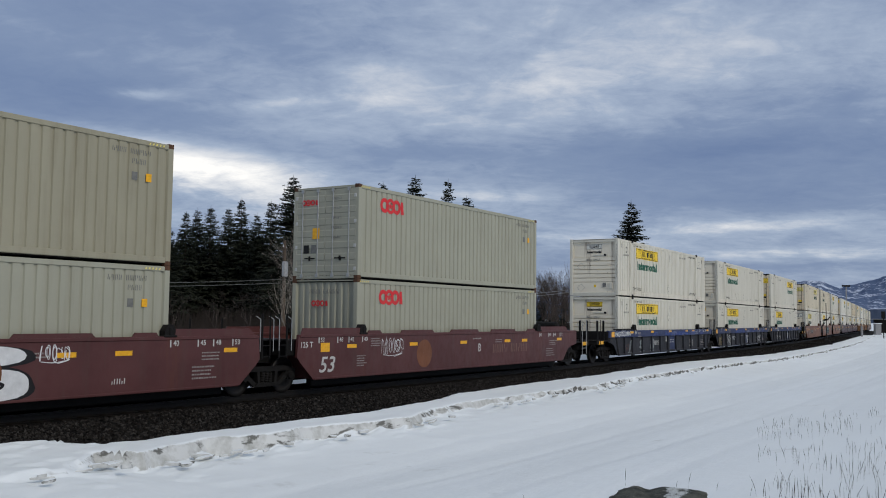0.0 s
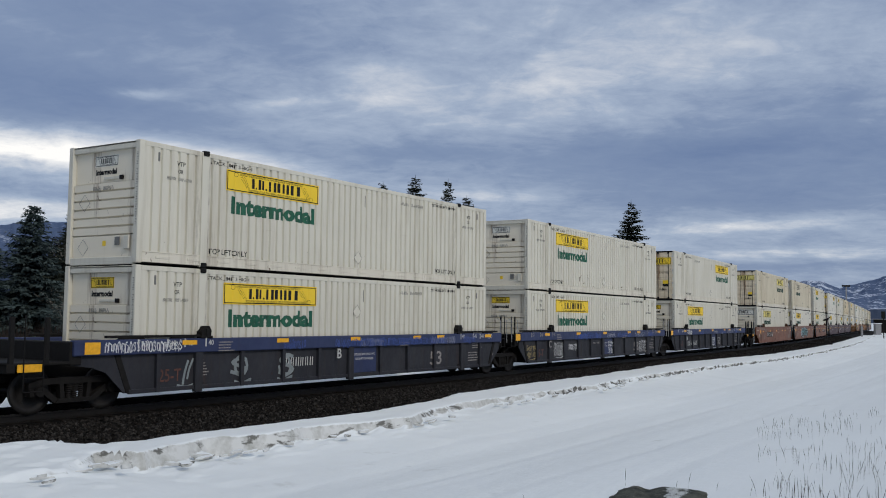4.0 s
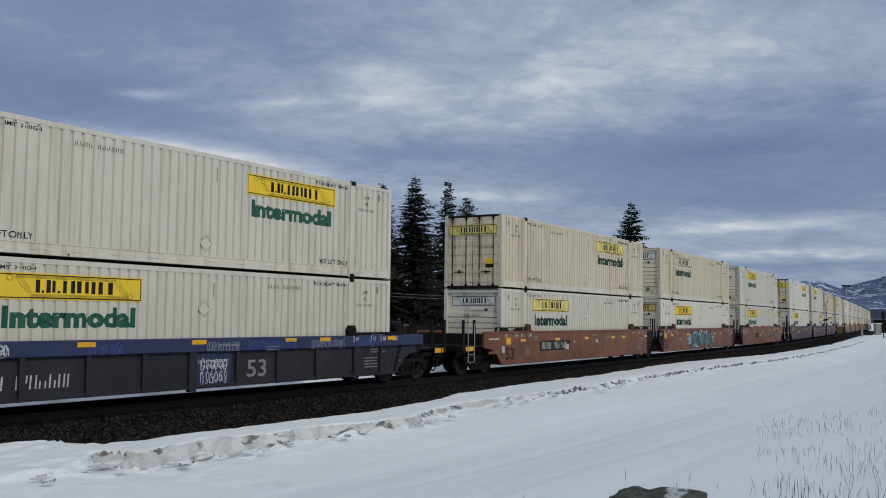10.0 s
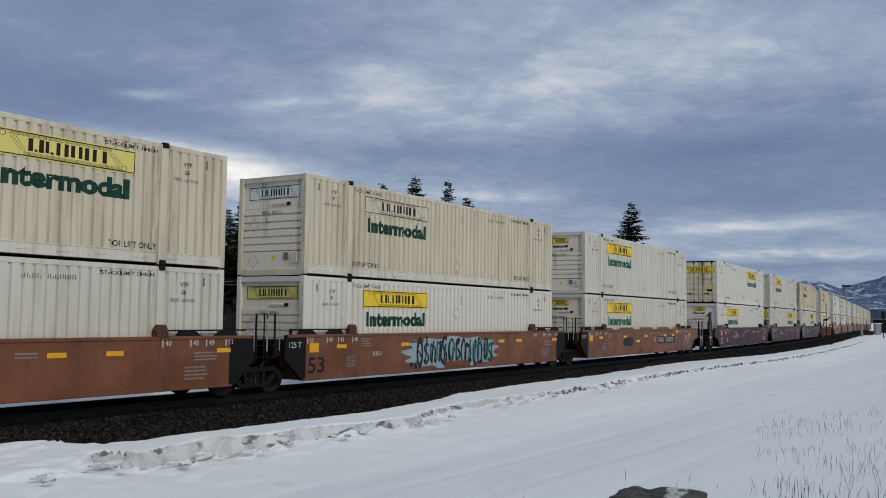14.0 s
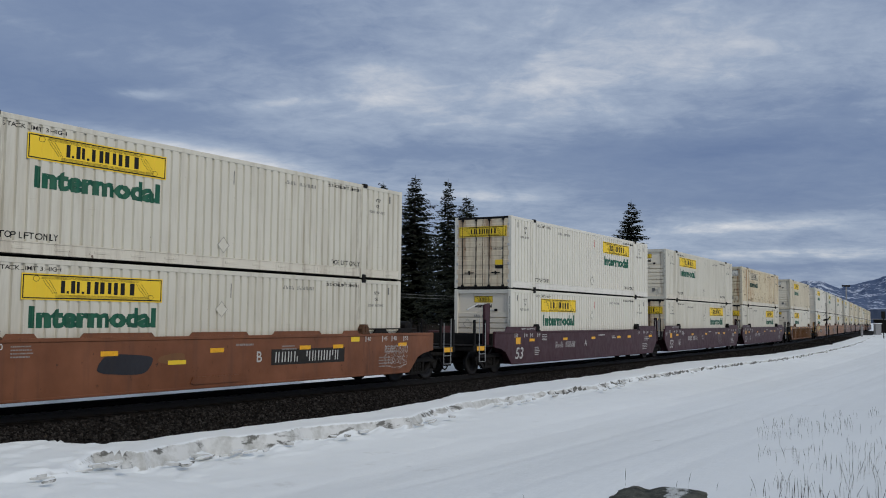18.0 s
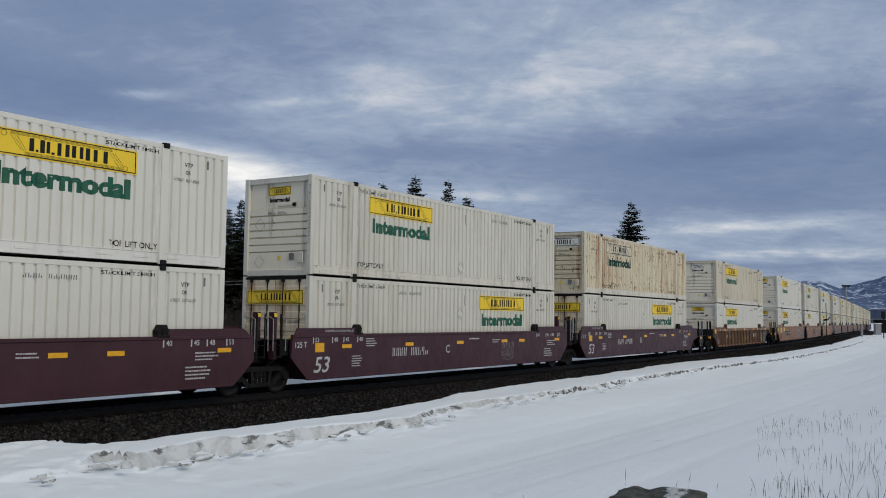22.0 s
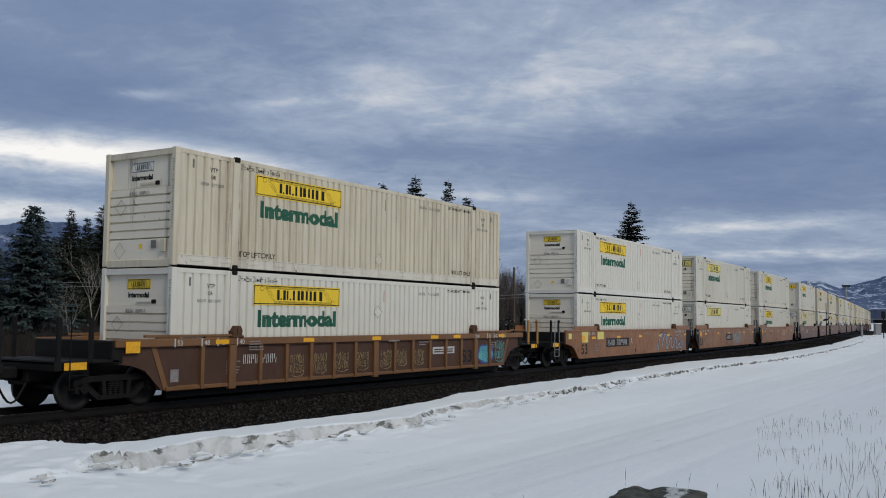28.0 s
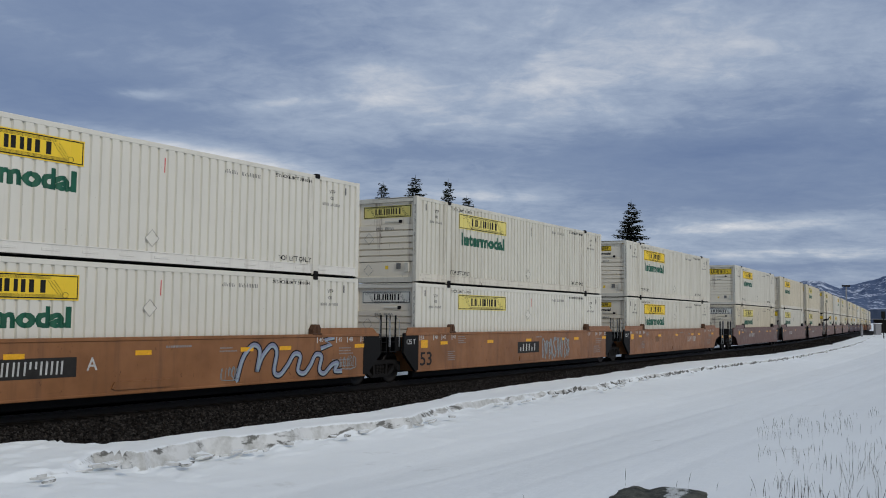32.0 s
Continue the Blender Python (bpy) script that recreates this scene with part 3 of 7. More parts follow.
def scrawl_mesh(seed, w, h, mat, stroke=0.05, loops=4):
    """Spray-painted scribble with no words in it: quick, crossing strokes side by side."""
    def build():
        rnd = random.Random(seed)
        s = Solid()
        n = 1 if seed >= 100 and seed < 120 else max(4, round(w / h * 2.3))
        lines = 2 if n > 1 and h > 0.45 and w / h < 2.3 else 1
        if lines == 2:
            n = max(5, round(w / h * 4))
        cell = w / n
        lh = h / lines

        def curve(pts):
            out = []
            q = [pts[0]] + pts + [pts[-1]]
            for i in range(1, len(q) - 2):
                p0, p1, p2, p3 = q[i - 1:i + 3]
                for k in range(6):
                    u = k / 6
                    out.append(tuple(0.5 * (2 * p1[d] + (p2[d] - p0[d]) * u + (2 * p0[d] - 5 * p1[d] + 4 * p2[d] - p3[d]) * u * u + (3 * p1[d] - p0[d] - 3 * p2[d] + p3[d]) * u ** 3) for d in (0, 1)))
            return out + [pts[-1]]
        k = 0
        for c in range(n * lines):
            x0 = (c % n) * cell
            base = (c // n) * lh
            for _r in range(2):
                kind = rnd.choice("oonsl")
                cx, cz = x0 + cell * rnd.uniform(0.35, 0.65), base + lh * rnd.uniform(0.4, 0.6)
                rx, rz = cell * rnd.uniform(0.28, 0.5), lh * rnd.uniform(0.3, 0.5)
                if kind == "o":
                    q0, turn = rnd.uniform(0, 6.3), rnd.uniform(4.5, 7.5)
                    pts = [(cx + rx * math.cos(q0 + turn * i / 9) * (1 - 0.03 * i), cz + rz * math.sin(q0 + turn * i / 9)) for i in range(10)]
                elif kind == "n":
                    pts = [(cx - rx, cz - rz), (cx - rx * 0.9, cz + rz * 0.8), (cx, cz + rz * 0.7), (cx + rx * 0.8, cz + rz * 0.3), (cx + rx * 0.7, cz - rz), (cx + rx * 1.2, cz - rz * 0.9)]
                elif kind == "s":
                    pts = [(cx + rx * 0.8, cz + rz * 0.8), (cx, cz + rz), (cx - rx * 0.8, cz + rz * 0.5), (cx, cz), (cx + rx * 0.8, cz - rz * 0.5), (cx, cz - rz), (cx - rx, cz - rz * 0.7)]
                else:
                    pts = [(cx - rx * 0.2, cz - rz * 1.1), (cx, cz), (cx + rx * 0.4, cz + rz * 1.1)]
                s.ribbon(curve(pts), stroke * rnd.uniform(0.55, 0.95) * (0.75 if lines == 2 else 1.0), -0.0004 * k); k += 1
        if w / h < 3:
            s.ribbon(curve([(w * 0.1, -0.05 * h), (w * 0.5, -0.14 * h), (w * 0.95, 0.0), (w * 0.6, -0.2 * h)]), stroke * 0.7, -0.0006 * k)
        return s
    return cached(("scrawl", seed, w, h, stroke), build, mat)


def humps_mesh(w, h, mat, stroke, y=0.0):
    """One long cursive brush stroke: humps that grow smaller, a curl above and a tail."""
    def build():
        key = ((0.0, 0.0), (0.05, 0.62), (0.13, 0.95), (0.19, 0.80), (0.17, 0.25), (0.21, 0.62), (0.29, 0.93), (0.34, 0.76), (0.32, 0.22), (0.37, 0.10), (0.44, 0.35), (0.50, 0.66), (0.56, 0.60), (0.54, 0.20), (0.60, 0.10), (0.66, 0.32), (0.71, 0.62), (0.77, 0.56), (0.75, 0.18), (0.80, 0.06), (0.88, 0.30), (0.94, 0.34), (0.91, 0.12), (1.0, 0.10))
        pts = []
        for i in range(len(key) - 1):
            p0, p1, p2, p3 = key[max(i - 1, 0)], key[i], key[i + 1], key[min(i + 2, len(key) - 1)]
            for k in range(6):
                u = k / 6
                pts.append(tuple((0.5 * (2 * p1[d] + (p2[d] - p0[d]) * u + (2 * p0[d] - 5 * p1[d] + 4 * p2[d] - p3[d]) * u * u + (3 * p1[d] - p0[d] - 3 * p2[d] + p3[d]) * u ** 3)) * (w, h)[d] for d in (0, 1)))
        s = Solid().ribbon(pts, stroke, y)
        s.ribbon([(0.90 * w, 1.12 * h), (0.80 * w, 1.05 * h), (0.87 * w, 0.92 * h), (0.76 * w, 0.80 * h)], stroke * 0.9, y)
        return s
    return cached(("brush_stroke", w, h, stroke), build, mat)


# ---- ground, snow, track bed ----
def snow_height(s, lat):
    """Top of the snow beside the line."""
    if lat > 0:
        a = max(lat - 9.0, 0.0) / 10.0
        z = -0.55 + 1.0 * min(a, 1.6) ** 1.3
        z += 0.05 * noise.noise((s * 0.09, lat * 0.2, 3.1)) + 0.10 * noise.noise((s * 0.02, lat * 0.04, 8.0))
    else:
        z = -0.12 + 0.10 * noise.noise((s * 0.04, lat * 0.05, 1.7)) + 0.004 * max(-lat - 30, 0)
    return z + fall(s)


def grid_mesh(name, rows, mat, smooth=True):
    """A sheet from equal rows of points."""
    n, m = len(rows), len(rows[0])
    me = bpy.data.meshes.new(name)
    vs = [p for r in rows for p in r]
    fs = [(i * m + j, i * m + j + 1, (i + 1) * m + j + 1, (i + 1) * m + j) for i in range(n - 1) for j in range(m - 1)]
    me.from_pydata(vs, [], fs)
    me.materials.append(MATS[mat])
    me.polygons.foreach_set("use_smooth", [smooth] * len(me.polygons))
    return me


FIELD_S = (-6.0, 190.0)
# edge of the bare ballast, the lip of the cut snow and the height of the cut, along the line
BANK_S = (-6, 9.6, 10.4, 10.65, 11.0, 14.0, 17.5, 20.0, 22.0, 24.5, 27.0, 31.0, 36.0, 41.0, 46.0, 51.0, 56.0, 61.0, 67.0, 90.0)
BANK_LAT = (3.4, 3.5, 3.7, 4.2, 4.52, 4.58, 4.72, 4.58, 4.25, 3.6, 3.4, 3.15, 3.25, 2.85, 2.4, 2.4, 2.8, 3.3, 3.9, 4.0)
LIP_S = (-6, 8.9, 9.5, 10.2, 10.65, 11.76, 12.6, 13.1, 14.0, 15.0, 16.3, 17.1, 18.1, 19.0, 20.0, 22.0, 29.0, 31.0, 36.0, 43.0, 50.0, 58.0, 66.0)
LIP_LAT = (6.6, 6.3, 5.8, 5.3, 5.9, 5.52, 5.36, 5.7, 5.75, 5.65, 5.8, 6.0, 6.15, 5.9, 5.56, 5.2, 5.3, 5.35, 4.8, 4.84, 5.0, 5.66, 5.96)
CUT_S = (6.0, 8.5, 10.0, 10.7, 12.5, 15.0, 18.0, 21.0, 30.0, 60.0)
CUT_H = (0.03, 0.07, 0.16, 0.32, 0.31, 0.28, 0.23, 0.19, 0.16, 0.14)

def build_ground():
    angles = [-180 + 6 * i for i in range(24)] + [-36 + 0.75 * i for i in range(97)] + [42 + 6 * i for i in range(24)]
    radii = [0.0, 1.5, 3, 4.5]
    while radii[-1] < 4700:
        radii.append(radii[-1] * 1.07 + 0.15)
    rows = []
    for a in angles:
        row = []
        for r in radii:
            x, y = r * math.sin(radians(a)), r * math.cos(radians(a))
            s, lat = to_track(x, y)
            if r > 900:
                z = -1.9 + min(1.5, (r - 900) * 0.0004)
            else:
                z = snow_height(s, lat)
                if abs(lat) < 3.6:
                    z = fall(s) - 0.95
                elif FIELD_S[0] - 3 < s < FIELD_S[1] + 3 and 0 < lat < 19.6:
                    z -= 0.10 if lat > 7.2 else 0.4
                if r > 300:
                    z = z + (-1.9 - z) * min(1.0, (r - 300) / 500)
            row.append((x, y, z))
        rows.append(row)
    rows.append(rows[0])
    tagged(new("ground", grid_mesh("ground", rows, "snow")), "snow-covered flat ground reaching the far hills", "ground", kind="structure")
    # the snowy lane and its broken, ploughed edge along the ballast
    rnd = random.Random(4)
    lats = [2.0 + 0.1 * i for i in range(10)] + [3.0 + 0.055 * i for i in range(80)] + [7.4 + 0.15 * i for i in range(84)]
    rows, stations = [], []
    s = FIELD_S[0]
    while s < FIELD_S[1]:
        start = float(np.interp(s, BANK_S, BANK_LAT)) + 0.10 * noise.noise((s * 0.7, 9, 2)) + 0.06 * noise.noise((s * 2.1, 3, 1))
        lip = float(np.interp(s, LIP_S, LIP_LAT)) + 0.10 * noise.noise((s * 0.8, 0, 0)) + 0.09 * noise.noise((s * 1.9, 5, 0)) + 0.02 * noise.noise((s * 5.0, 5, 3))
        cut = float(np.interp(s, CUT_S, CUT_H)) * (1 + 0.5 * noise.noise((s * 1.2, 2, 7)))
        face = 0.09 + 0.22 * max(0.0, noise.noise((s * 0.9, 1.0, 20.0)) + 0.15) * (1 if s < 17 else 0.2) - (0.03 if s > 19 else 0.0)
        row = []
        for lat in lats:
            shelf = -0.22 + 0.03 * noise.noise((s * 0.8, lat * 1.2, 4)) + 0.012 * noise.noise((s * 3.0, lat * 3.0, 4))
            shelf += 0.05 * math.exp(-((s - 9.6) / 0.9) ** 2 - ((lat - 3.9) / 0.7) ** 2)
            u = min(max((lat - lip) / face, 0.0), 1.0)
            u = u + 0.12 * math.sin(u * math.pi) * noise.noise((s * 5.0, lat * 8.0, 14.0))
            away = min(max((lat - lip) / 3.0, 0.0), 1.0)
            low = (shelf - cut) * (1 - away) + (snow_height(s, lat) - fall(s)) * away
            # broken slabs at the foot of the cut
            near = max(0.0, 1 - (lat - lip) / 1.1) if lat > lip else 0.0
            low += 0.9 * cut * max(0.0, noise.noise((s * 1.9, lat * 3.6, 11.0)) - 0.05) * near
            zz = shelf * (1 - u) + low * u
            # loose plates of crust near the road end of the bank
            fade = min(1.0, max(0.0, (12.0 - s) / 1.5)) * min(1.0, max(0.0, (8.2 - lat) / 1.2))
            if fade > 0:
                plate = noise.noise((s * 1.5, lat * 2.1, 33.0)) + 0.35 * noise.noise((s * 4.0, lat * 5.0, 12.0))
                zz += 0.032 * fade * min(1.0, max(0.0, (plate - 0.08) / 0.10))
            if lat < start:
                zz = shelf - 0.45 * min(1.0, (start - lat) / 0.16)
            for c, depth in ((7.6, 0.03), (8.1, 0.018), (8.7, 0.045), (9.2, 0.02), (9.6, 0.02), (10.6, 0.045), (11.1, 0.018), (12.2, 0.045), (12.7, 0.02), (13.5, 0.03)):
                w = lat - c - 0.35 * math.sin(s * 0.035 + c) - 0.006 * s
                zz -= depth * math.exp(-(w / 0.16) ** 2) * (0.6 + 0.6 * noise.noise((s * 0.5, c, 1)))
            zz -= 0.25 * min(1.0, max(0.0, (lat - 19.0) / 1.0)) + 0.25 * min(1.0, max(0.0, (FIELD_S[0] + 2.0 - s) / 2.0)) + 0.25 * min(1.0, max(0.0, (s - FIELD_S[1] + 4.0) / 4.0))
            x, y, _h = on_track(s, lat)
            row.append((x, y, zz + fall(s)))
        rows.append(row)
        stations.append(s)
        s += (0.07 if 7 < s < 20 else 0.14) if s < 45 else (0.3 if s < 90 else 0.6)
    me = grid_mesh("snow_field", rows, "bank")
    # soil, old ice and painted crevice shade show in the broken cut farther along the line
    me.materials.append(MATS["shadedice"])
    m = len(lats)
    for i in range(len(stations) - 1):
        s = stations[i]
        if s < 27 or s > 130 or noise.noise((s * 0.4, 4.0, 9.0)) + 0.5 * noise.noise((s * 1.7, 1.0, 2.0)) < -0.05 - 0.0015 * (s - 18):
            continue
        drop = [rows[i][j][2] - rows[i][j + 1][2] for j in range(m - 1)]
        j = max(range(24, 90), key=lambda q: drop[q])
        while j < 95 and drop[j + 1] > 0.012:
            j += 1
        me.polygons[i * (m - 1) + j].material_index = 1
    tagged(new("snow_field", me), "ploughed snow with a broken icy edge along the ballast", "snow", kind="structure")

    # broken plates of crust lying below the cut
    rnd = random.Random(77)
    slabs = Solid()
    for k in range(52):
        s = 8.2 + 34 * rnd.random() ** 1.6 if k > 3 else rnd.uniform(9.0, 13.0)
        lip = float(np.interp(s, LIP_S, LIP_LAT))
        lat = lip + (rnd.uniform(0.12, 0.75) if k > 3 else rnd.uniform(0.6, 1.4))
        z = -0.22 - float(np.interp(s, CUT_S, CUT_H)) * (1 - 0.33 * (lat - lip)) + fall(s) + 0.015
        a, b = rnd.uniform(0.07, 0.24), rnd.uniform(0.03, 0.08)
        x, y, h = on_track(s, lat)
        turn = Euler((rnd.uniform(-0.22, 0.22), rnd.uniform(-0.16, 0.16), math.pi / 2 - h + rnd.uniform(-0.35, 0.35))).to_matrix()
        n = 9
        ring = [(math.cos(6.2832 * i / n) * a * rnd.uniform(0.75, 1.15), math.sin(6.2832 * i / n) * b * rnd.uniform(0.75, 1.15)) for i in range(n)]
        thick = rnd.uniform(0.03, 0.06)
        vs = [Vector((x, y, z)) + turn @ Vector((p[0] * q, p[1] * q, e)) for e, q in ((0.0, 0.9), (thick * 0.6, 1.0), (thick, 0.9)) for p in ring]
        slabs.add(vs, [tuple(range(n - 1, -1, -1)), tuple(range(2 * n, 3 * n))] + [(r * n + i, r * n + (i + 1) % n, (r + 1) * n + (i + 1) % n, (r + 1) * n + i) for r in (0, 1) for i in range(n)])
    tagged(new("snow_slabs", slabs.mesh("snow_slabs", "bank")), "broken plates of frozen snow below the cut edge", "snow", kind="stuff")

    # snow verge on the far side of the line
    rows = []
    s = -40.0
    while s < 330:
        row = []
        for lat in (-1.9, -2.1, -2.3, -2.6, -3.0, -3.6, -4.4, -5.5, -7.0, -9.0, -12.0):
            edge = 0.12 * noise.noise((s * 0.8, 1.0, 5.0))
            z = -0.24 - 0.42 * min(1.0, max(0.0, (-lat - 2.1) / 2.2)) + 0.55 * min(1.0, max(0.0, (-lat - 6.5) / 4.0)) + 0.04 * noise.noise((s * 0.5, lat * 0.6, 2.0)) - (0.3 if lat > -2.15 else 0.0) - (0.35 if lat < -11 else 0.0)
            x, y, _h = on_track(s, lat + edge)
            row.append((x, y, z + fall(s)))
        rows.append(row)
        s += 0.6 if s < 60 else 2.0
    tagged(new("snow_verge", grid_mesh("snow_verge", rows, "snow")), "smooth snow on the far side of the track", "snow", kind="structure")


def build_track():
    """Ballast bed, stones, ties and rails."""
    rows = []
    s = -60.0
    while s < 560:
        row = []
        e = float(np.interp(s, BANK_S, BANK_LAT))
        for lat, z in ((-3.6, -0.95), (-2.7, -0.5), (-1.7, -0.2), (0, -0.17), (1.5, -0.19), (e - 0.3, -0.21 - 0.045 * (e - 1.9)), (e + 0.22, -0.21 - 0.045 * (e - 1.4)), (e + 0.4, -0.95)):
            x, y, _h = on_track(s, lat)
            row.append((x, y, z + fall(s) + 0.025 * noise.noise((s * 2.0, lat * 2.0, 0))))
        rows.append(row)
        s += 0.5 if s < 80 else 2.0
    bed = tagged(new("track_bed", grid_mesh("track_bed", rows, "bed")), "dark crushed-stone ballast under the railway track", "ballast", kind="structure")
    rnd = random.Random(11)
    vs, fs = [], []
    oct_f = [(0, 2, 4), (2, 1, 4), (1, 3, 4), (3, 0, 4), (2, 0, 5), (1, 2, 5), (3, 1, 5), (0, 3, 5)]

    def stone(s, lat, size):
        x, y, _h = on_track(s, lat)
        z = (-0.19 if lat < 1.6 else -0.19 - (lat - 1.6) * 0.048) + fall(s) + size * 0.12
        o = len(vs)
        rot = Euler((rnd.uniform(0, 6), rnd.uniform(0, 6), rnd.uniform(0, 6))).to_matrix()
        for p in ((1, 0, 0), (-1, 0, 0), (0, 1, 0), (0, -1, 0), (0, 0, 1), (0, 0, -1)):
            q = rot @ Vector(p) * size * rnd.uniform(0.4, 0.75)
            vs.append((x + q.x, y + q.y, z + q.z))
        fs.extend(tuple(i + o for i in f) for f in oct_f)
    # stones stop short of the rail, so the bed's oil-and-shade black shows there
    for _i in range(36000):
        s = 6 + 60 * rnd.random() ** 1.5
        stone(s, rnd.uniform(1.3, float(np.interp(s, BANK_S, BANK_LAT)) + 0.12), rnd.uniform(0.035, 0.085))
    for _i in range(9000):
        stone(rnd.uniform(60, 160), rnd.uniform(0.95, 3.4), rnd.uniform(0.06, 0.11))
    me = bpy.data.meshes.new("ballast_stones")
    me.from_pydata(vs, [], fs); me.materials.append(MATS["ballast"])
    tagged(new("ballast_stones", me), "loose dark grey crushed stone beside the rail", "gravel", kind="stuff")
    tie = Solid().box(-0.115, 0.115, -1.28, 1.28, -0.36, -0.165, 0.015).mesh("tie", "tie")
    s, k = 2.0, 0
    while k < 200:
        x, y, h = on_track(s)
        ob = new("tie", tie)
        ob.parent = bed
        ob.matrix_basis = Matrix.Translation((x, y, fall(s))) @ Euler((0, 0, math.pi / 2 - h)).to_matrix().to_4x4()
        s += 0.56; k += 1
    for lat in (0.755, -0.755):
        prof = ((-0.07, -0.18), (-0.07, -0.165), (-0.012, -0.15), (-0.012, -0.045), (-0.036, -0.035), (-0.036, -0.003), (0.036, -0.003), (0.036, -0.035), (0.012, -0.045), (0.012, -0.15), (0.07, -0.165), (0.07, -0.18), (-0.07, -0.18))
        rows = []
        s = -60.0
        while s < 560:
            x, y, h = on_track(s, lat)
            rows.append([(x + math.cos(h) * a, y - math.sin(h) * a, b + fall(s)) for a, b in prof])
            s += 2.0
        rail = tagged(new("rail", grid_mesh("rail", rows, "rail", False)), "rusty steel rail on creosoted ties", "rail", "rails of the track", "structure")
        rows = []
        s = -60.0
        while s < 560:
            x, y, h = on_track(s, lat)
            rows.append([(x + math.cos(h) * a, y - math.sin(h) * a, b + fall(s)) for a, b in ((-0.03, -0.001), (-0.02, 0.002), (0.02, 0.002), (0.03, -0.001))])
            s += 2.0
        part("running_surface", grid_mesh("running_surface", rows, "railtop"), rail, "polished steel running surface")


build_ground()
build_track()

# ---- containers ----
HALF = 1.295
RIB, RIB_DEPTH = 0.268, 0.050


def corrugated(x0, x1, z0, z1, y, pitch, depth, inward=1.0):
    """Upright corrugations between x0 and x1; the crests lie at y."""
    s = Solid()
    n = max(1, round((x1 - x0) / pitch))
    p = (x1 - x0) / n
    xs = []
    for i in range(n):
        o = x0 + i * p
        xs += [(o, 0), (o + p * 0.66, 0), (o + p * 0.69, 1), (o + p * 0.92, 1)]
    xs.append((x1, 0))
    vs = [(x, y + inward * depth * d, z) for x, d in xs for z in (z0, z1)]
    fs = [(2 * i, 2 * i + 2, 2 * i + 3, 2 * i + 1) for i in range(len(xs) - 1)]
    s.add(vs, fs)
    return s.add([(x0, y + inward * 0.07, z0), (x1, y + inward * 0.07, z0), (x1, y + inward * 0.07, z1), (x0, y + inward * 0.07, z1)], [(0, 1, 2, 3)])


def ribbed_end(x, z0, z1, n, d):
    """A nose panel with broad level ribs and narrow grooves; d is +1 or -1, the way it faces."""
    s = Solid()
    h = (z1 - z0) / n
    zs = []
    for i in range(n):
        o = z0 + i * h
        zs += [(o, 0), (o + h * 0.10, 1), (o + h * 0.86, 1), (o + h * 0.92, 0)]
    zs.append((z1, 0))
    vs = [(x + d * 0.06 * q, y, z) for z, q in zs for y in (-1.13, 1.13)]
    fs = [(2 * i, 2 * i + 1, 2 * i + 3, 2 * i + 2) for i in range(len(zs) - 1)]
    return s.add(vs, fs)


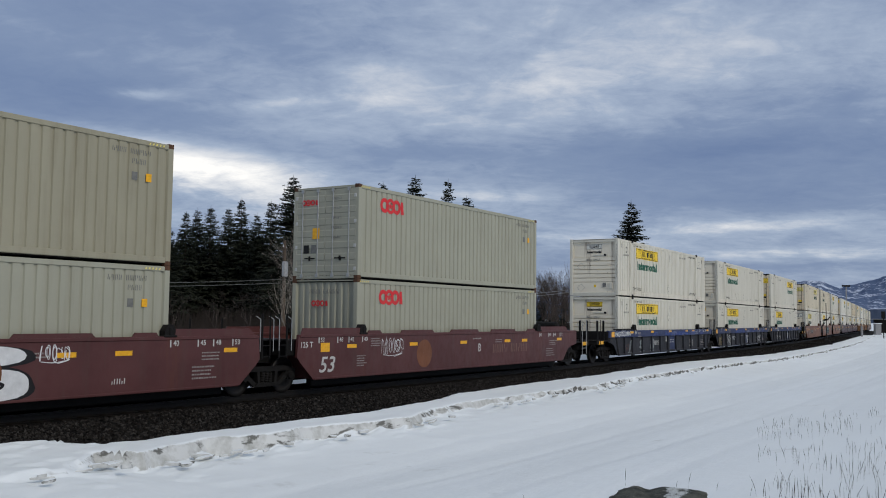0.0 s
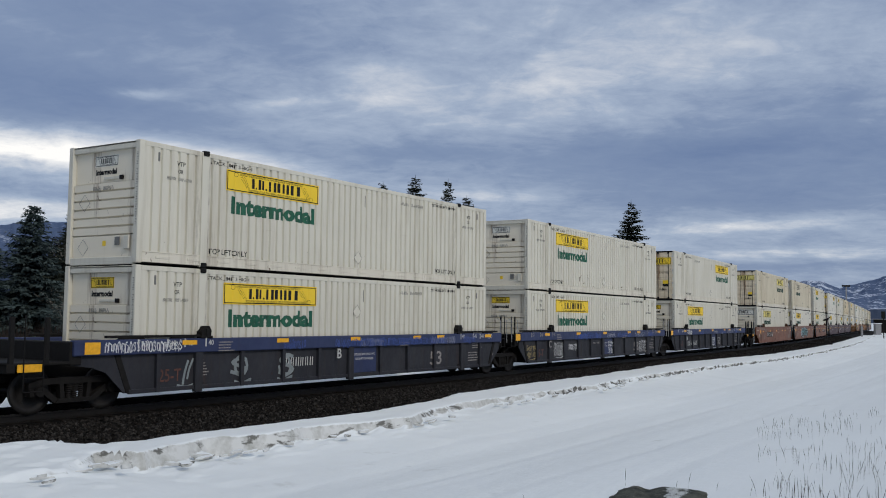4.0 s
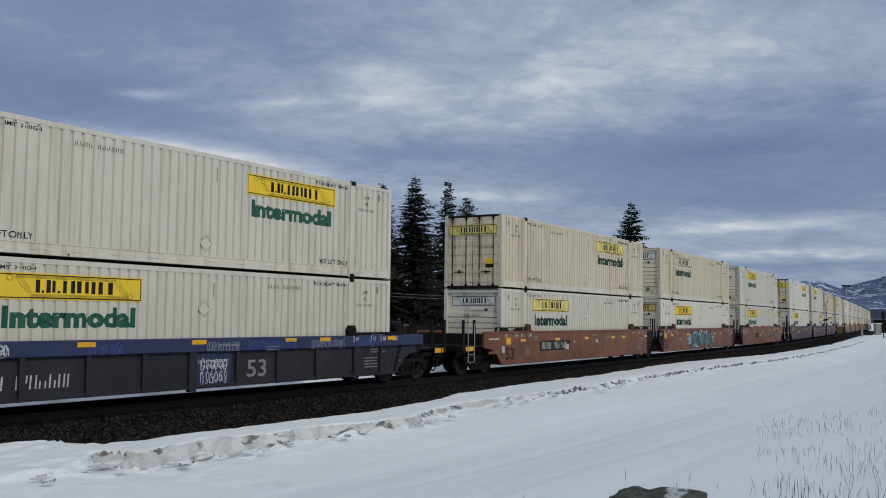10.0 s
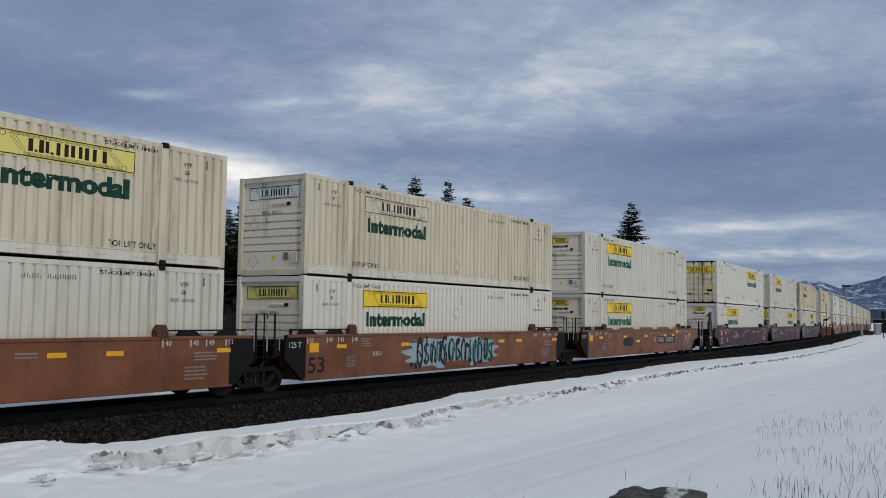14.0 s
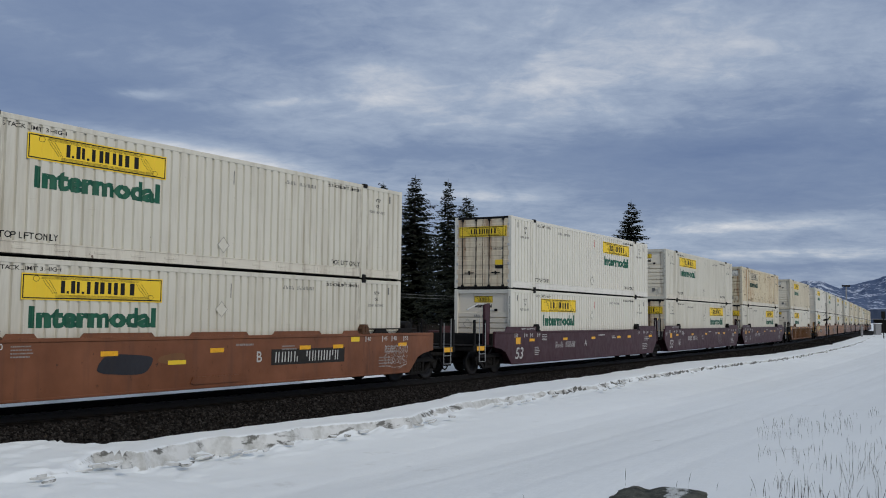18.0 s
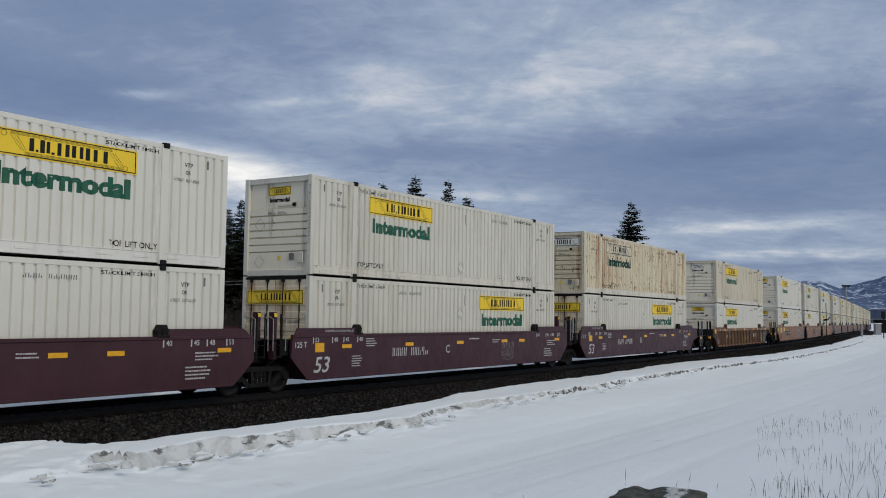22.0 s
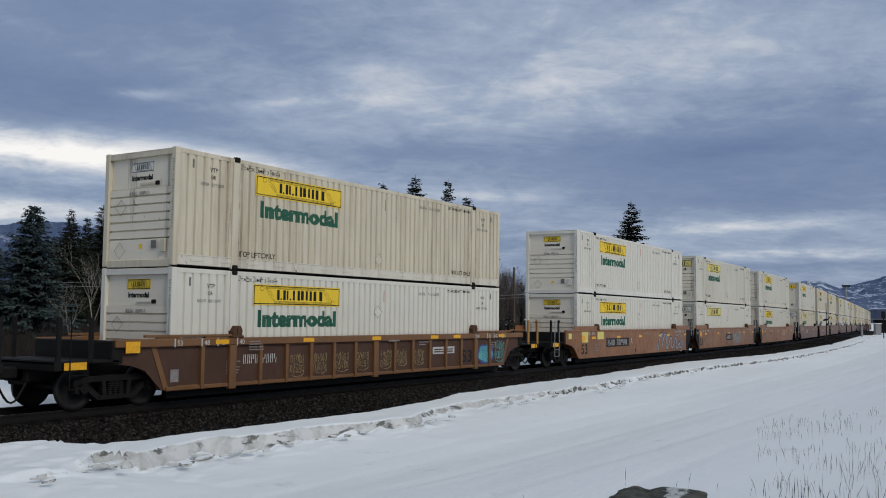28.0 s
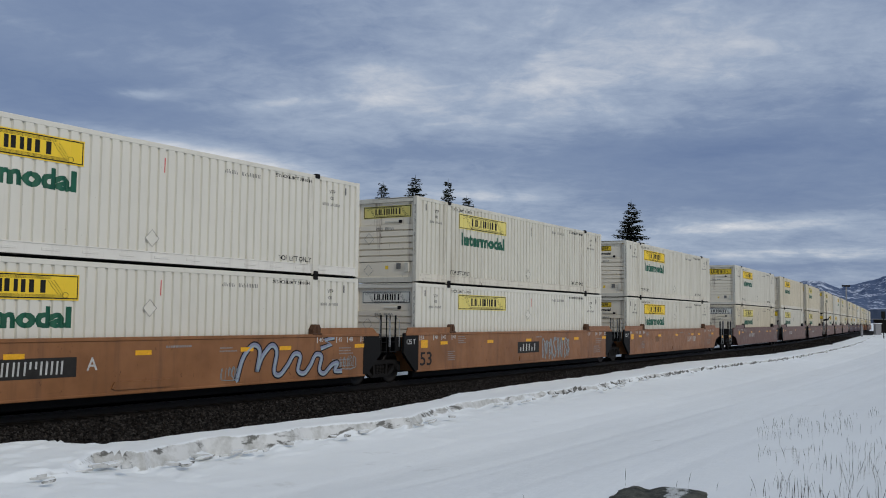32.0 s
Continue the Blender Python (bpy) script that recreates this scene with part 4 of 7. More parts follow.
def emblem(parent, x0, x1, z0, z1, y, ground, lines, end=False, xe=0.0, waves=None):
    """A rectangular decal with a border, plain bars for its lettering and slanted flourishes. end: on the nose, facing -x."""
    w, h = x1 - x0, z1 - z0

    def build_field():
        return Solid().box(0, w, -0.004, 0.0, 0, h)

    def build_lines():
        s = Solid()
        t = min(0.022, h * 0.05)
        m = h * 0.05
        for a, b, c, d in ((m, w - m, m, m + t), (m, w - m, h - m - t, h - m), (m, m + t, m, h - m), (w - m - t, w - m, m, h - m)):
            s.box(a, b, -0.007, -0.004, c, d)
        # plain upright bars stand for the lettering
        a, b = w * 0.23, w * 0.82
        for q, ww, lo, hi in ((0.035, 0.045, 0.27, 0.76), (0.10, 0.030, 0.27, 0.36), (0.15, 0.047, 0.27, 0.76), (0.215, 0.040, 0.29, 0.74), (0.275, 0.030, 0.27, 0.36), (0.335, 0.047, 0.27, 0.76), (0.425, 0.047, 0.27, 0.76), (0.50, 0.047, 0.29, 0.76), (0.59, 0.047, 0.29, 0.76), (0.665, 0.047, 0.27, 0.76), (0.755, 0.047, 0.27, 0.76), (0.875, 0.052, 0.27, 0.76)):
            x = a + q * (b - a)
            s.box(x, x + ww * (b - a), -0.007, -0.004, h * lo, h * hi)
        # hatched scroll round them
        for k in range(4):
            s.box(w * (0.12 + 0.004 * k), w * 0.81, -0.006, -0.004, h * (0.80 + 0.035 * k), h * (0.80 + 0.035 * k) + h * 0.012)
            s.box(w * 0.22, w * (0.90 - 0.004 * k), -0.006, -0.004, h * (0.09 + 0.035 * k), h * (0.09 + 0.035 * k) + h * 0.012)
        for k in range(3):
            s.ribbon([(w * (0.13 + 0.02 * k), h * 0.78), (w * (0.20 + 0.015 * k), h * 0.24)], h * 0.016, -0.006)
            s.ribbon([(w * (0.79 + 0.02 * k), h * 0.76), (w * (0.86 + 0.02 * k), h * 0.22)], h * 0.016, -0.006)
        for cx, cz in ((0.09, 0.80), (0.91, 0.20)):
            s.ribbon([(w * cx + h * 0.12 * math.cos(q * 0.7), h * cz + h * 0.11 * math.sin(q * 0.7)) for q in range(10)], h * 0.02, -0.006)
        return s
    if end:
        m = Matrix.Translation((xe, -x0, z0)) @ Euler((0, 0, -math.pi / 2)).to_matrix().to_4x4()
    else:
        m = Matrix.Translation((x0, y, z0))
    panel = cached(("logo_panel", round(w, 2), round(h, 2)), build_field, ground)
    mark = cached(("emblem_mark", round(w, 2), round(h, 2)), build_lines, lines)
    if waves:
        for me, word in ((panel, ground), (mark, "mark")):
            k = ("folded emblem", word, x0, w)
            if k not in TEXTS:
                TEXTS[k] = fold(me, x0, (waves[0], waves[1], 0.016))
        panel, mark = TEXTS[("folded emblem", ground, x0, w)], TEXTS[("folded emblem", "mark", x0, w)]
    field = part("logo_panel", panel, parent, LOGO_WORDS[ground], m)
    tagged(part("emblem_mark", mark, field, "black border and bars of the emblem"), kind="stuff")
    return field


LOGO_WORDS = {"yellow": "yellow rectangular emblem panel", "paleyellow": "faded yellow emblem panel", "whitedecal": "white emblem panel with black border", "cream": "worn emblem panel with its colour gone"}


def side_text(parent, body, x, z, h, mat, y, width=None, name="lettering", waves=None):
    me = text_mesh(body, h, mat, width)
    if waves:
        k = ("folded", body, h, mat, width, x)
        if k not in TEXTS:
            TEXTS[k] = fold(me, x, waves)
        me = TEXTS[k]
    tagged(part(name, me, parent, "", Matrix.Translation((x, y, z))), kind="stuff")


def end_text(parent, body, yl, z, h, mat, x, width=None):
    tagged(part("lettering", text_mesh(body, h, mat, width), parent, "", Matrix.Translation((x, yl, z)) @ Euler((0, 0, -math.pi / 2)).to_matrix().to_4x4()), kind="stuff")


def container_frame(c, L, paint, trim, post_x=None):
    H = 2.896
    hl = L / 2
    part("base", cached(("base", L), lambda: Solid().box(-hl + 0.05, hl - 0.05, -1.22, 1.22, 0.03, 0.16), "dark"), c, "dark steel floor frame")
    def bottom():
        s = Solid().box(-hl + 0.15, hl - 0.15, -HALF, -HALF + 0.09, 0.055, 0.31 if L > 13 else 0.2, 0.012)
        if L > 13:
            # pressed pads and the two folded edges
            s.box(-hl + 0.15, hl - 0.15, -HALF - 0.014, -HALF + 0.002, 0.285, 0.312, 0.004)
            s.box(-hl + 0.15, hl - 0.15, -HALF - 0.014, -HALF + 0.002, 0.055, 0.085, 0.004)
            for i in range(16):
                x = -hl + 0.55 + i * 0.98
                s.box(x, x + 0.42, -HALF - 0.012, -HALF + 0.002, 0.15, 0.215, 0.006)
        return s
    rail = cached(("bottom_rail", L), bottom, trim if L < 13 else ("brightrail" if paint == "bright" else "railpaint"))
    top = cached(("top_rail", L), lambda: Solid().box(-hl + 0.15, hl - 0.15, -HALF + 0.004, -HALF + 0.09, H - 0.13, H - 0.01, 0.012), trim)
    post = cached(("corner_post", 0), lambda: Solid().box(-0.08, 0.08, -0.08, 0.08, 0.03, H, 0.015), trim)
    cast = cached(("corner_casting", 0), lambda: Solid().box(-0.089, 0.089, -0.085, 0.085, -0.01, 0.115, 0.015), "dark" if post_x else "rustspot")
    flip = Euler((0, 0, math.pi)).to_matrix().to_4x4()
    for m in (Matrix.Identity(4), flip):
        part("bottom_rail", rail, c, "", m)
        part("top_rail", top, c, "", m)
    for sx in (-1, 1):
        for sy in (-1, 1):
            part("corner_post", post, c, "", Matrix.Translation((sx * (hl - 0.08), sy * (HALF - 0.08), 0)))
            if post_x is None:
                for z in (0.0, H - 0.105):
                    part("corner_casting", cast, c, "", Matrix.Translation((sx * (hl - 0.085), sy * (HALF - 0.083), z)))
    if post_x:
        lift = cached(("lift_post", 0), lambda: Solid().box(-0.11, 0.11, -0.06, 0.02, 0.02, H - 0.02, 0.012), trim)
        block = cached(("lift_casting", 0), lambda: Solid().box(-0.09, 0.09, -0.09, 0.05, 0, 0.125, 0.02), "black")
        for sx in (-1, 1):
            for sy in (-1, 1):
                part("lift_post", lift, c, "", Matrix.Translation((sx * post_x, sy * (HALF - 0.035), 0)))
                part("lift_casting", block, c, "black steel lifting socket", Matrix.Translation((sx * post_x, sy * (HALF - 0.02), H - 0.11)))
                part("lift_casting", block, c, "black steel lifting socket", Matrix.Translation((sx * post_x, sy * (HALF - 0.02), 0.0)))
    def roof():
        s = Solid().box(-hl + 0.02, hl - 0.02, -1.25, 1.25, H - 0.06, H - 0.025)
        for i in range(int(L / 0.6)):
            x = -hl + 0.5 + i * 0.6
            s.box(x, x + 0.3, -1.15, 1.15, H - 0.025, H - 0.008)
        return s
    part("roof", cached(("roof", L), roof, trim), c, "ribbed roof sheet")


def door_end(c, hl, d, paint, logo, detail=True):
    """Two doors with lock rods; d is the way they face along x."""
    x = d * (hl - 0.05)
    leaf = cached(("door_leaf", d), lambda: door_leaf(d), paint)
    rod = cached(("lock_rod", d), lambda: Solid().tube((d * 0.05, 0, 0.06), (d * 0.05, 0, 2.82), 0.021, 8).box(0.02 * d, 0.08 * d, -0.05, 0.05, 0.05, 0.16).box(0.02 * d, 0.08 * d, -0.05, 0.05, 2.72, 2.82), "galv" if paint in ("oldgrey", "khaki") else "dark")
    frame_ = cached(("door_frame", d), lambda: Solid().box(-0.03, 0.05 * d, -1.2, 1.2, 2.80, 2.88, 0.01).box(-0.03, 0.05 * d, -1.2, 1.2, 0.0, 0.09, 0.01).box(0.005 * d, 0.035 * d, -0.02, 0.02, 0.09, 2.8), "oldgrey" if paint in ("oldgrey", "khaki") else "black")
    part("door_frame", frame_, c, "rubber-sealed door frame", Matrix.Translation((x, 0, 0)))
    hinge = cached(("hinge", d), lambda: Solid().box(0, 0.06 * d, -0.05, 0.05, 0, 0.11, 0.01), "label")
    handle = cached(("handle", d), lambda: Solid().box(0.05 * d, 0.085 * d, -0.21, 0.21, 0, 0.035, 0.008).box(0.03 * d, 0.09 * d, -0.03, 0.03, -0.06, 0.09, 0.008), "dark")
    for sy in (-1, 1):
        dr = part("door", leaf, c, "grimy steel door leaf", Matrix.Translation((x, sy * 0.6, 0)))
        for yy in (-0.3, 0.32):
            part("lock_rod", rod, dr, "", Matrix.Translation((0, sy * yy, 0)))
        part("handle", handle, dr, "", Matrix.Translation((0, 0, 0.62)))
        for z in (0.25, 0.95, 1.7, 2.5):
            part("hinge", hinge, dr, "", Matrix.Translation((0, sy * 0.56, z)))
    if d < 0 and logo:
        emblem(c, -1.08, 1.08, 2.08, 2.5, 0, logo, "ink", True, x - 0.062)
        if detail:
            part("placard", cached(("placard", 1), lambda: Solid().box(-0.004, 0, -0.17, 0.17, 0, 0.2), "yellow"), c, "yellow warning placard", Matrix.Translation((x - 0.062, -0.75, 0.95)))
            part("placard", cached(("placard", 2), lambda: Solid().box(-0.004, 0, -0.17, 0.17, 0, 0.13), "ink"), c, "black warning placard", Matrix.Translation((x - 0.062, -0.75, 0.8)))
            tagged(part("marking", bars_mesh(9, 0.42, 0.09, "greyink", 5), c, "", Matrix.Translation((x - 0.062, -0.5, 1.55)) @ Euler((0, 0, -math.pi / 2)).to_matrix().to_4x4()), kind="stuff")


def door_leaf(d):
    """One folded sheet with level ribs and a back."""
    zs = [(0.1, 0.042), (0.16, 0.042)]
    for k in range(7):
        z = 0.2 + k * 0.365
        zs += [(z, 0.042), (z + 0.03, 0.055), (z + 0.2, 0.055), (z + 0.23, 0.042)]
    zs.append((2.79, 0.042))
    n = len(zs)
    vs = [(d * q, y, z) for z, q in zs for y in (-0.585, 0.585)]
    fs = [(2 * i, 2 * i + 1, 2 * i + 3, 2 * i + 2) for i in range(n - 1)]
    vs += [(0, -0.585, 0.1), (0, 0.585, 0.1), (0, -0.585, 2.79), (0, 0.585, 2.79)]
    m = 2 * n
    fs += [(m, m + 1, m + 3, m + 2), (0, 1, m + 1, m), (2 * n - 2, 2 * n - 1, m + 3, m + 2)]
    fs += [tuple([m] + list(range(0, 2 * n, 2)) + [m + 2]), tuple([m + 1] + list(range(1, 2 * n, 2)) + [m + 3])]
    return Solid().add(vs, fs)


def nose_end(c, hl, d, paint, trim, logo, words):
    x = d * (hl - 0.12)
    part("end_panel", cached(("end_panel", d), lambda: ribbed_end(0, 0.70, 1.98, 6, d).box(0, 0.012 * d, -1.13, 1.13, 1.98, 2.75).box(0, 0.05 * d, -1.13, 1.13, 0.16, 0.69, 0.008), paint), c, "white end wall with level ribs", Matrix.Translation((x, 0, 0)))
    part("end_header", cached(("end_header", d), lambda: Solid().box(0, 0.10 * d, -1.14, 1.14, 2.72, 2.88, 0.012), trim), c, "", Matrix.Translation((x, 0, 0)))
    part("end_sill", cached(("end_sill", d), lambda: Solid().box(0, 0.10 * d, -1.14, 1.14, 0.0, 0.18, 0.012), trim), c, "", Matrix.Translation((x, 0, 0)))
    if d < 0:
        xe = x - 0.013
        if logo and words:
            emblem(c, -0.42, 0.42, 2.36, 2.62, 0, logo, "ink", True, xe)
            end_text(c, "Intermodal", 0.38, 2.16, 0.14, "ink", xe - 0.004, 0.76)
        elif logo:
            emblem(c, -0.98, 1.0, 2.2, 2.62, 0, logo, "ink", True, xe)
        tagged(part("marking", bars_mesh(10, 0.75, 0.10, "greyink", 3), c, "", Matrix.Translation((xe - 0.055, 0.4, 1.78)) @ Euler((0, 0, -math.pi / 2)).to_matrix().to_4x4()), kind="stuff")
        tagged(part("marking", bars_mesh(22, 1.7, 0.05, "greyink", 4), c, "", Matrix.Translation((-hl - 0.003, -1.2, 2.6)) @ Euler((0, math.pi / 2, -math.pi / 2)).to_matrix().to_4x4()), kind="stuff")
        part("vent", cached(("vent", 0), lambda: Solid().box(-0.02, 0, -0.09, 0.09, 0, 0.2, 0.008), "greyink"), c, "small grey vent plate", Matrix.Translation((xe - 0.055, -0.55, 0.45)))
        rod = part("latch_rod", cached(("latch_rod", 0), lambda: Solid().box(-0.045, 0, -0.33, 0.33, 0, 0.07, 0.012), trim), c, "", Matrix.Translation((xe, -0.28, 2.03)))
        part("rod_end", cached(("rod_end", 0), lambda: Solid().box(-0.055, 0, -0.06, 0.06, -0.015, 0.085, 0.01), "dark"), rod, "dark steel rod end", Matrix.Translation((0, -0.30, 0)))
        part("latch_box", cached(("latch_box", 0), lambda: Solid().box(-0.05, 0, -0.09, 0.09, 0, 0.32, 0.015), trim), c, "", Matrix.Translation((xe - 0.055, -0.9, 0.35)))
        part("sticker", cached(("sticker", 0), lambda: Solid().box(-0.003, 0, -0.06, 0.06, 0, 0.12), "yellow"), c, "small yellow sticker", Matrix.Translation((xe - 0.04, -0.05, 0.45)))
        part("hazard_frame", cached(("hazard_frame", 1), diamond, "greyink"), c, "", Matrix.Translation((xe - 0.056, 0.7, 1.5)) @ Euler((0, 0, -math.pi / 2)).to_matrix().to_4x4())
        part("hazard_frame", cached(("hazard_frame", 1), diamond, "greyink"), c, "", Matrix.Translation((xe - 0.056, 0.7, 0.42)) @ Euler((0, 0, -math.pi / 2)).to_matrix().to_4x4())


def diamond_plate():
    """A pale diamond with one torn corner."""
    r = 0.21
    return Solid().prism([(-r, 0), (-0.02, -r), (0.05, -r * 0.8), (r, 0.01), (0.1, 0.05), (0, r)], -0.003, 0)


def diamond():
    s = Solid()
    r = 0.2
    pts = [(-r, 0), (0, r), (r, 0), (0, -r)]
    for a, b in zip(pts, pts[1:] + pts[:1]):
        s.tube((a[0], -0.004, a[1]), (b[0], -0.004, b[1]), 0.005, 4)
    return s


def rust_mesh(seed, w):
    """Small ragged spots with short runs below them."""
    def build():
        rnd = random.Random(seed)
        s = Solid()
        for _i in range(max(3, int(w * 9))):
            x, z, r = rnd.uniform(0, w), rnd.gauss(0, 0.05), rnd.uniform(0.012, 0.045)
            run = rnd.uniform(1.0, 5.0) if rnd.random() < 0.5 else 1.0
            n = 9
            ring = []
            for j in range(n):
                q = 2 * math.pi * j / n
                k = r * rnd.uniform(0.6, 1.15)
                ring.append((x + k * math.cos(q), 0, z + k * math.sin(q) * (run if math.sin(q) < 0 else 1.0)))
            s.add(ring, [tuple(range(n))])
        return s
    return cached(("rust_spot", seed, round(w, 2)), build, "rustspot")


def long_container(paint, trim, lead, logo, end_logo, words, ink, text=True, detail=True, z_up=False, rust=()):
    """A 16.15 m container. lead: 'nose' or 'door', the end that travels first."""
    L, H = 16.15, 2.896
    hl = L / 2
    c = empty("shipping_container", CONTAINER_WORDS[paint] + (", doors leading" if lead == "door" else ", ribbed end leading"), "shipping container", "long containers on the train")
    container_frame(c, L, paint, trim, 6.05)
    y = -HALF + 0.012
    side = cached(("side_panel", L), lambda: corrugated(-hl + 0.16, hl - 0.16, 0.3, H - 0.12, y, RIB, RIB_DEPTH), paint)
    part("side_panel", side, c, "corrugated steel side wall")
    part("side_panel", side, c, "corrugated steel side wall", Euler((0, 0, math.pi)).to_matrix().to_4x4())
    if lead == "nose":
        # the leading nose takes the lightened copy of its side paint
        nose_end(c, hl, -1, {"white": "nose", "cream": "nose", "bright": "litbrightnose"}.get(paint, paint), trim, end_logo, words)
        door_end(c, hl, 1, "doorpaint", None)
        lx = -5.3
    else:
        door_end(c, hl, -1, "doorpaint", end_logo, detail)
        nose_end(c, hl, 1, paint, trim, None, False)
        lx = 1.62
    yt = y - 0.004
    span = L - 0.32
    waves = (-hl + 0.16, span / round(span / RIB), RIB_DEPTH)
    if logo:
        emblem(c, lx, lx + 3.62, 2.03, 2.58, yt, logo, "ink", waves=waves)
    if text:
        side_text(c, "Intermodal", lx + 0.18, 1.44, 0.46, ink, yt, 3.28, waves=waves)
    for z in (0.62,) if z_up else (1.9,):
        plate = part("hazard_plate", cached(("hazard_plate", 1), diamond_plate, paint), c, "pale diamond placard", Matrix.Translation((0.24, yt, z)))
        part("hazard_frame", cached(("hazard_frame", 1), diamond, "greyink"), plate)
    if rust:
        for k, (x, z, w) in enumerate(rust):
            tagged(part("rust_spot", rust_mesh(k, w), c, "dark rust spots under scraped paint", Matrix.Translation((x, yt + 0.001, z))), kind="stuff")
    if detail:
        for x in (-5.85, 4.55):
            side_text(c, "TOP LIFT ONLY", x, 0.36, 0.14, "ink", yt, 1.35, waves=waves)
        side_text(c, "STACK LIMIT 3 HIGH", -5.85, 2.63, 0.09, "ink", yt, 1.45, waves=waves)
        side_text(c, "STACK LIMIT 3 HIGH", 4.4, 2.63, 0.09, "ink", yt, 1.45, waves=waves)
        tagged(part("marking", bars_mesh(11, 1.3, 0.10, "greyink", 8), c, "", Matrix.Translation((2.5 if lead == "nose" else -3.6, yt, 2.48))), kind="stuff")
        for x in (-7.05, 6.55):
            side_text(c, "VTP", x + 0.1, 2.42, 0.11, "ink", yt, 0.26)
            side_text(c, "OR", x + 0.14, 2.24, 0.10, "ink", yt, 0.16)
            tagged(part("marking", bars_mesh(11, 0.8, 0.08, "greyink", 9), c, "", Matrix.Translation((x - 0.2, yt, 2.06))), kind="stuff")
        for x in (-7.5, 7.4):
            part("tie_loop", cached(("tie_loop", 0), lambda: Solid().box(-0.03, 0.03, -0.012, 0.01, 0, 0.22, 0.01), "greyink"), c, "", Matrix.Translation((x, y, 2.45)))
        part("stripe", cached(("stripe", 0), lambda: Solid().box(-0.012, 0.012, -0.004, 0, 0, 0.36), "red" if paint == "bright" else "greyink"), c, "thin upright mark", Matrix.Translation((0.55, y - 0.002, 2.2)))
    return c


CONTAINER_WORDS = {
    "white": "white corrugated steel shipping container with a yellow emblem",
    "bright": "clean bright white corrugated shipping container",
    "cream": "cream-coloured corrugated shipping container with light grime",
    "rusty": "rust-streaked off-white corrugated shipping container",
    "oldgrey": "grey-green corrugated short shipping container",
}


def short_container(paint, lead, emblem_on):
    """A 12.19 m sea container."""
    L, H = 12.19, 2.896
    hl = L / 2
    c = empty("shipping_container", "grey-green corrugated sea container" + (" with a red emblem" if emblem_on else ", pale and scuffed"), "shipping container", "short containers on the train")
    container_frame(c, L, paint, paint)
    y = -HALF + 0.025
    side = cached(("side_panel", L), lambda: corrugated(-hl + 0.16, hl - 0.16, 0.16, H - 0.10, y, 0.278, 0.034), paint)
    part("side_panel", side, c, "corrugated steel side wall")
    part("side_panel", side, c, "corrugated steel side wall", Euler((0, 0, math.pi)).to_matrix().to_4x4())
    if lead == "door":
        door_end(c, hl, -1, paint, None)
        nose_end(c, hl, 1, paint, paint, None, False)
        for yy, z, w, h, mt in ((0.5, 1.75, 0.28, 0.34, "amber"), (0.85, 1.3, 0.22, 0.26, "ink"), (0.55, 1.3, 0.2, 0.26, "greyink")):
            part("placard", cached(("placard", w, h), lambda: Solid().box(-0.004, 0, -w, 0, 0, h), mt), c, "", Matrix.Translation((-hl - 0.008, yy, z - 0.5 if mt != "red" else z)))
        if emblem_on:
            part("emblem", cached(("emblem", 0.7), lambda: blocks(0.7, 0.2), "red"), c, "red emblem blocks", Matrix.Translation((-hl - 0.010, 0.98, 2.3)) @ Euler((0, 0, -math.pi / 2)).to_matrix().to_4x4())
        for k in range(5):
            tagged(part("marking", bars_mesh(6, 0.4, 0.08, "greyink", 20 + k), c, "", Matrix.Translation((-hl - 0.008, -0.25, 2.45 - 0.3 * k)) @ Euler((0, 0, -math.pi / 2)).to_matrix().to_4x4()), kind="stuff")
    else:
        part("end_panel", cached(("end_corrugated", 0), lambda: end_corrugated(), paint), c, "corrugated end wall", Matrix.Translation((-hl + 0.06, 0, 0)))
        door_end(c, hl, 1, paint, None)
        tagged(part("marking", bars_mesh(11, 1.2, 0.13, "greyink", 31), c, "", Matrix.Translation((-hl + 0.03, 0.6, 2.45)) @ Euler((0, 0, -math.pi / 2)).to_matrix().to_4x4()), kind="stuff")
        part("emblem", cached(("emblem", 0.7), lambda: blocks(0.7, 0.2), "red"), c, "red emblem blocks", Matrix.Translation((-hl + 0.03, 0.55, 2.05)) @ Euler((0, 0, -math.pi / 2)).to_matrix().to_4x4())
    yt = y - 0.006
    if emblem_on:
        part("emblem", cached(("emblem", 1.35), lambda: blocks(1.35, 0.5), "red"), c, "red emblem blocks", Matrix.Translation((-4.95, yt, 2.12)))
    for x0 in (4.35,):
        tagged(part("marking", bars_mesh(11, 1.1, 0.12, "greyink", 33), c, "", Matrix.Translation((x0, yt, 2.52))), kind="stuff")
        tagged(part("marking", bars_mesh(4, 0.42, 0.12, "greyink", 34), c, "", Matrix.Translation((x0 + 0.55, yt, 2.3))), kind="stuff")
        part("placard", cached(("placard", "g"), lambda: Solid().box(0, 0.16, -0.004, 0, 0, 0.19), "greyink"), c, "", Matrix.Translation((x0 + 0.55, yt, 1.92)))
        part("placard", cached(("placard", "a"), lambda: Solid().box(0, 0.16, -0.004, 0, 0, 0.19), "amber"), c, "amber square placard", Matrix.Translation((x0 + 0.95, yt, 1.92)))
    stripe = cached(("hazard_stripe", 0), lambda: hazard_stripe(), "paleyellow")
    for x in (hl - 0.75, -hl + 0.1):
        tagged(part("hazard_stripe", stripe, c, "yellow and black edge stripe", Matrix.Translation((x, y - 0.03, H - 0.1))), kind="stuff")
    return c


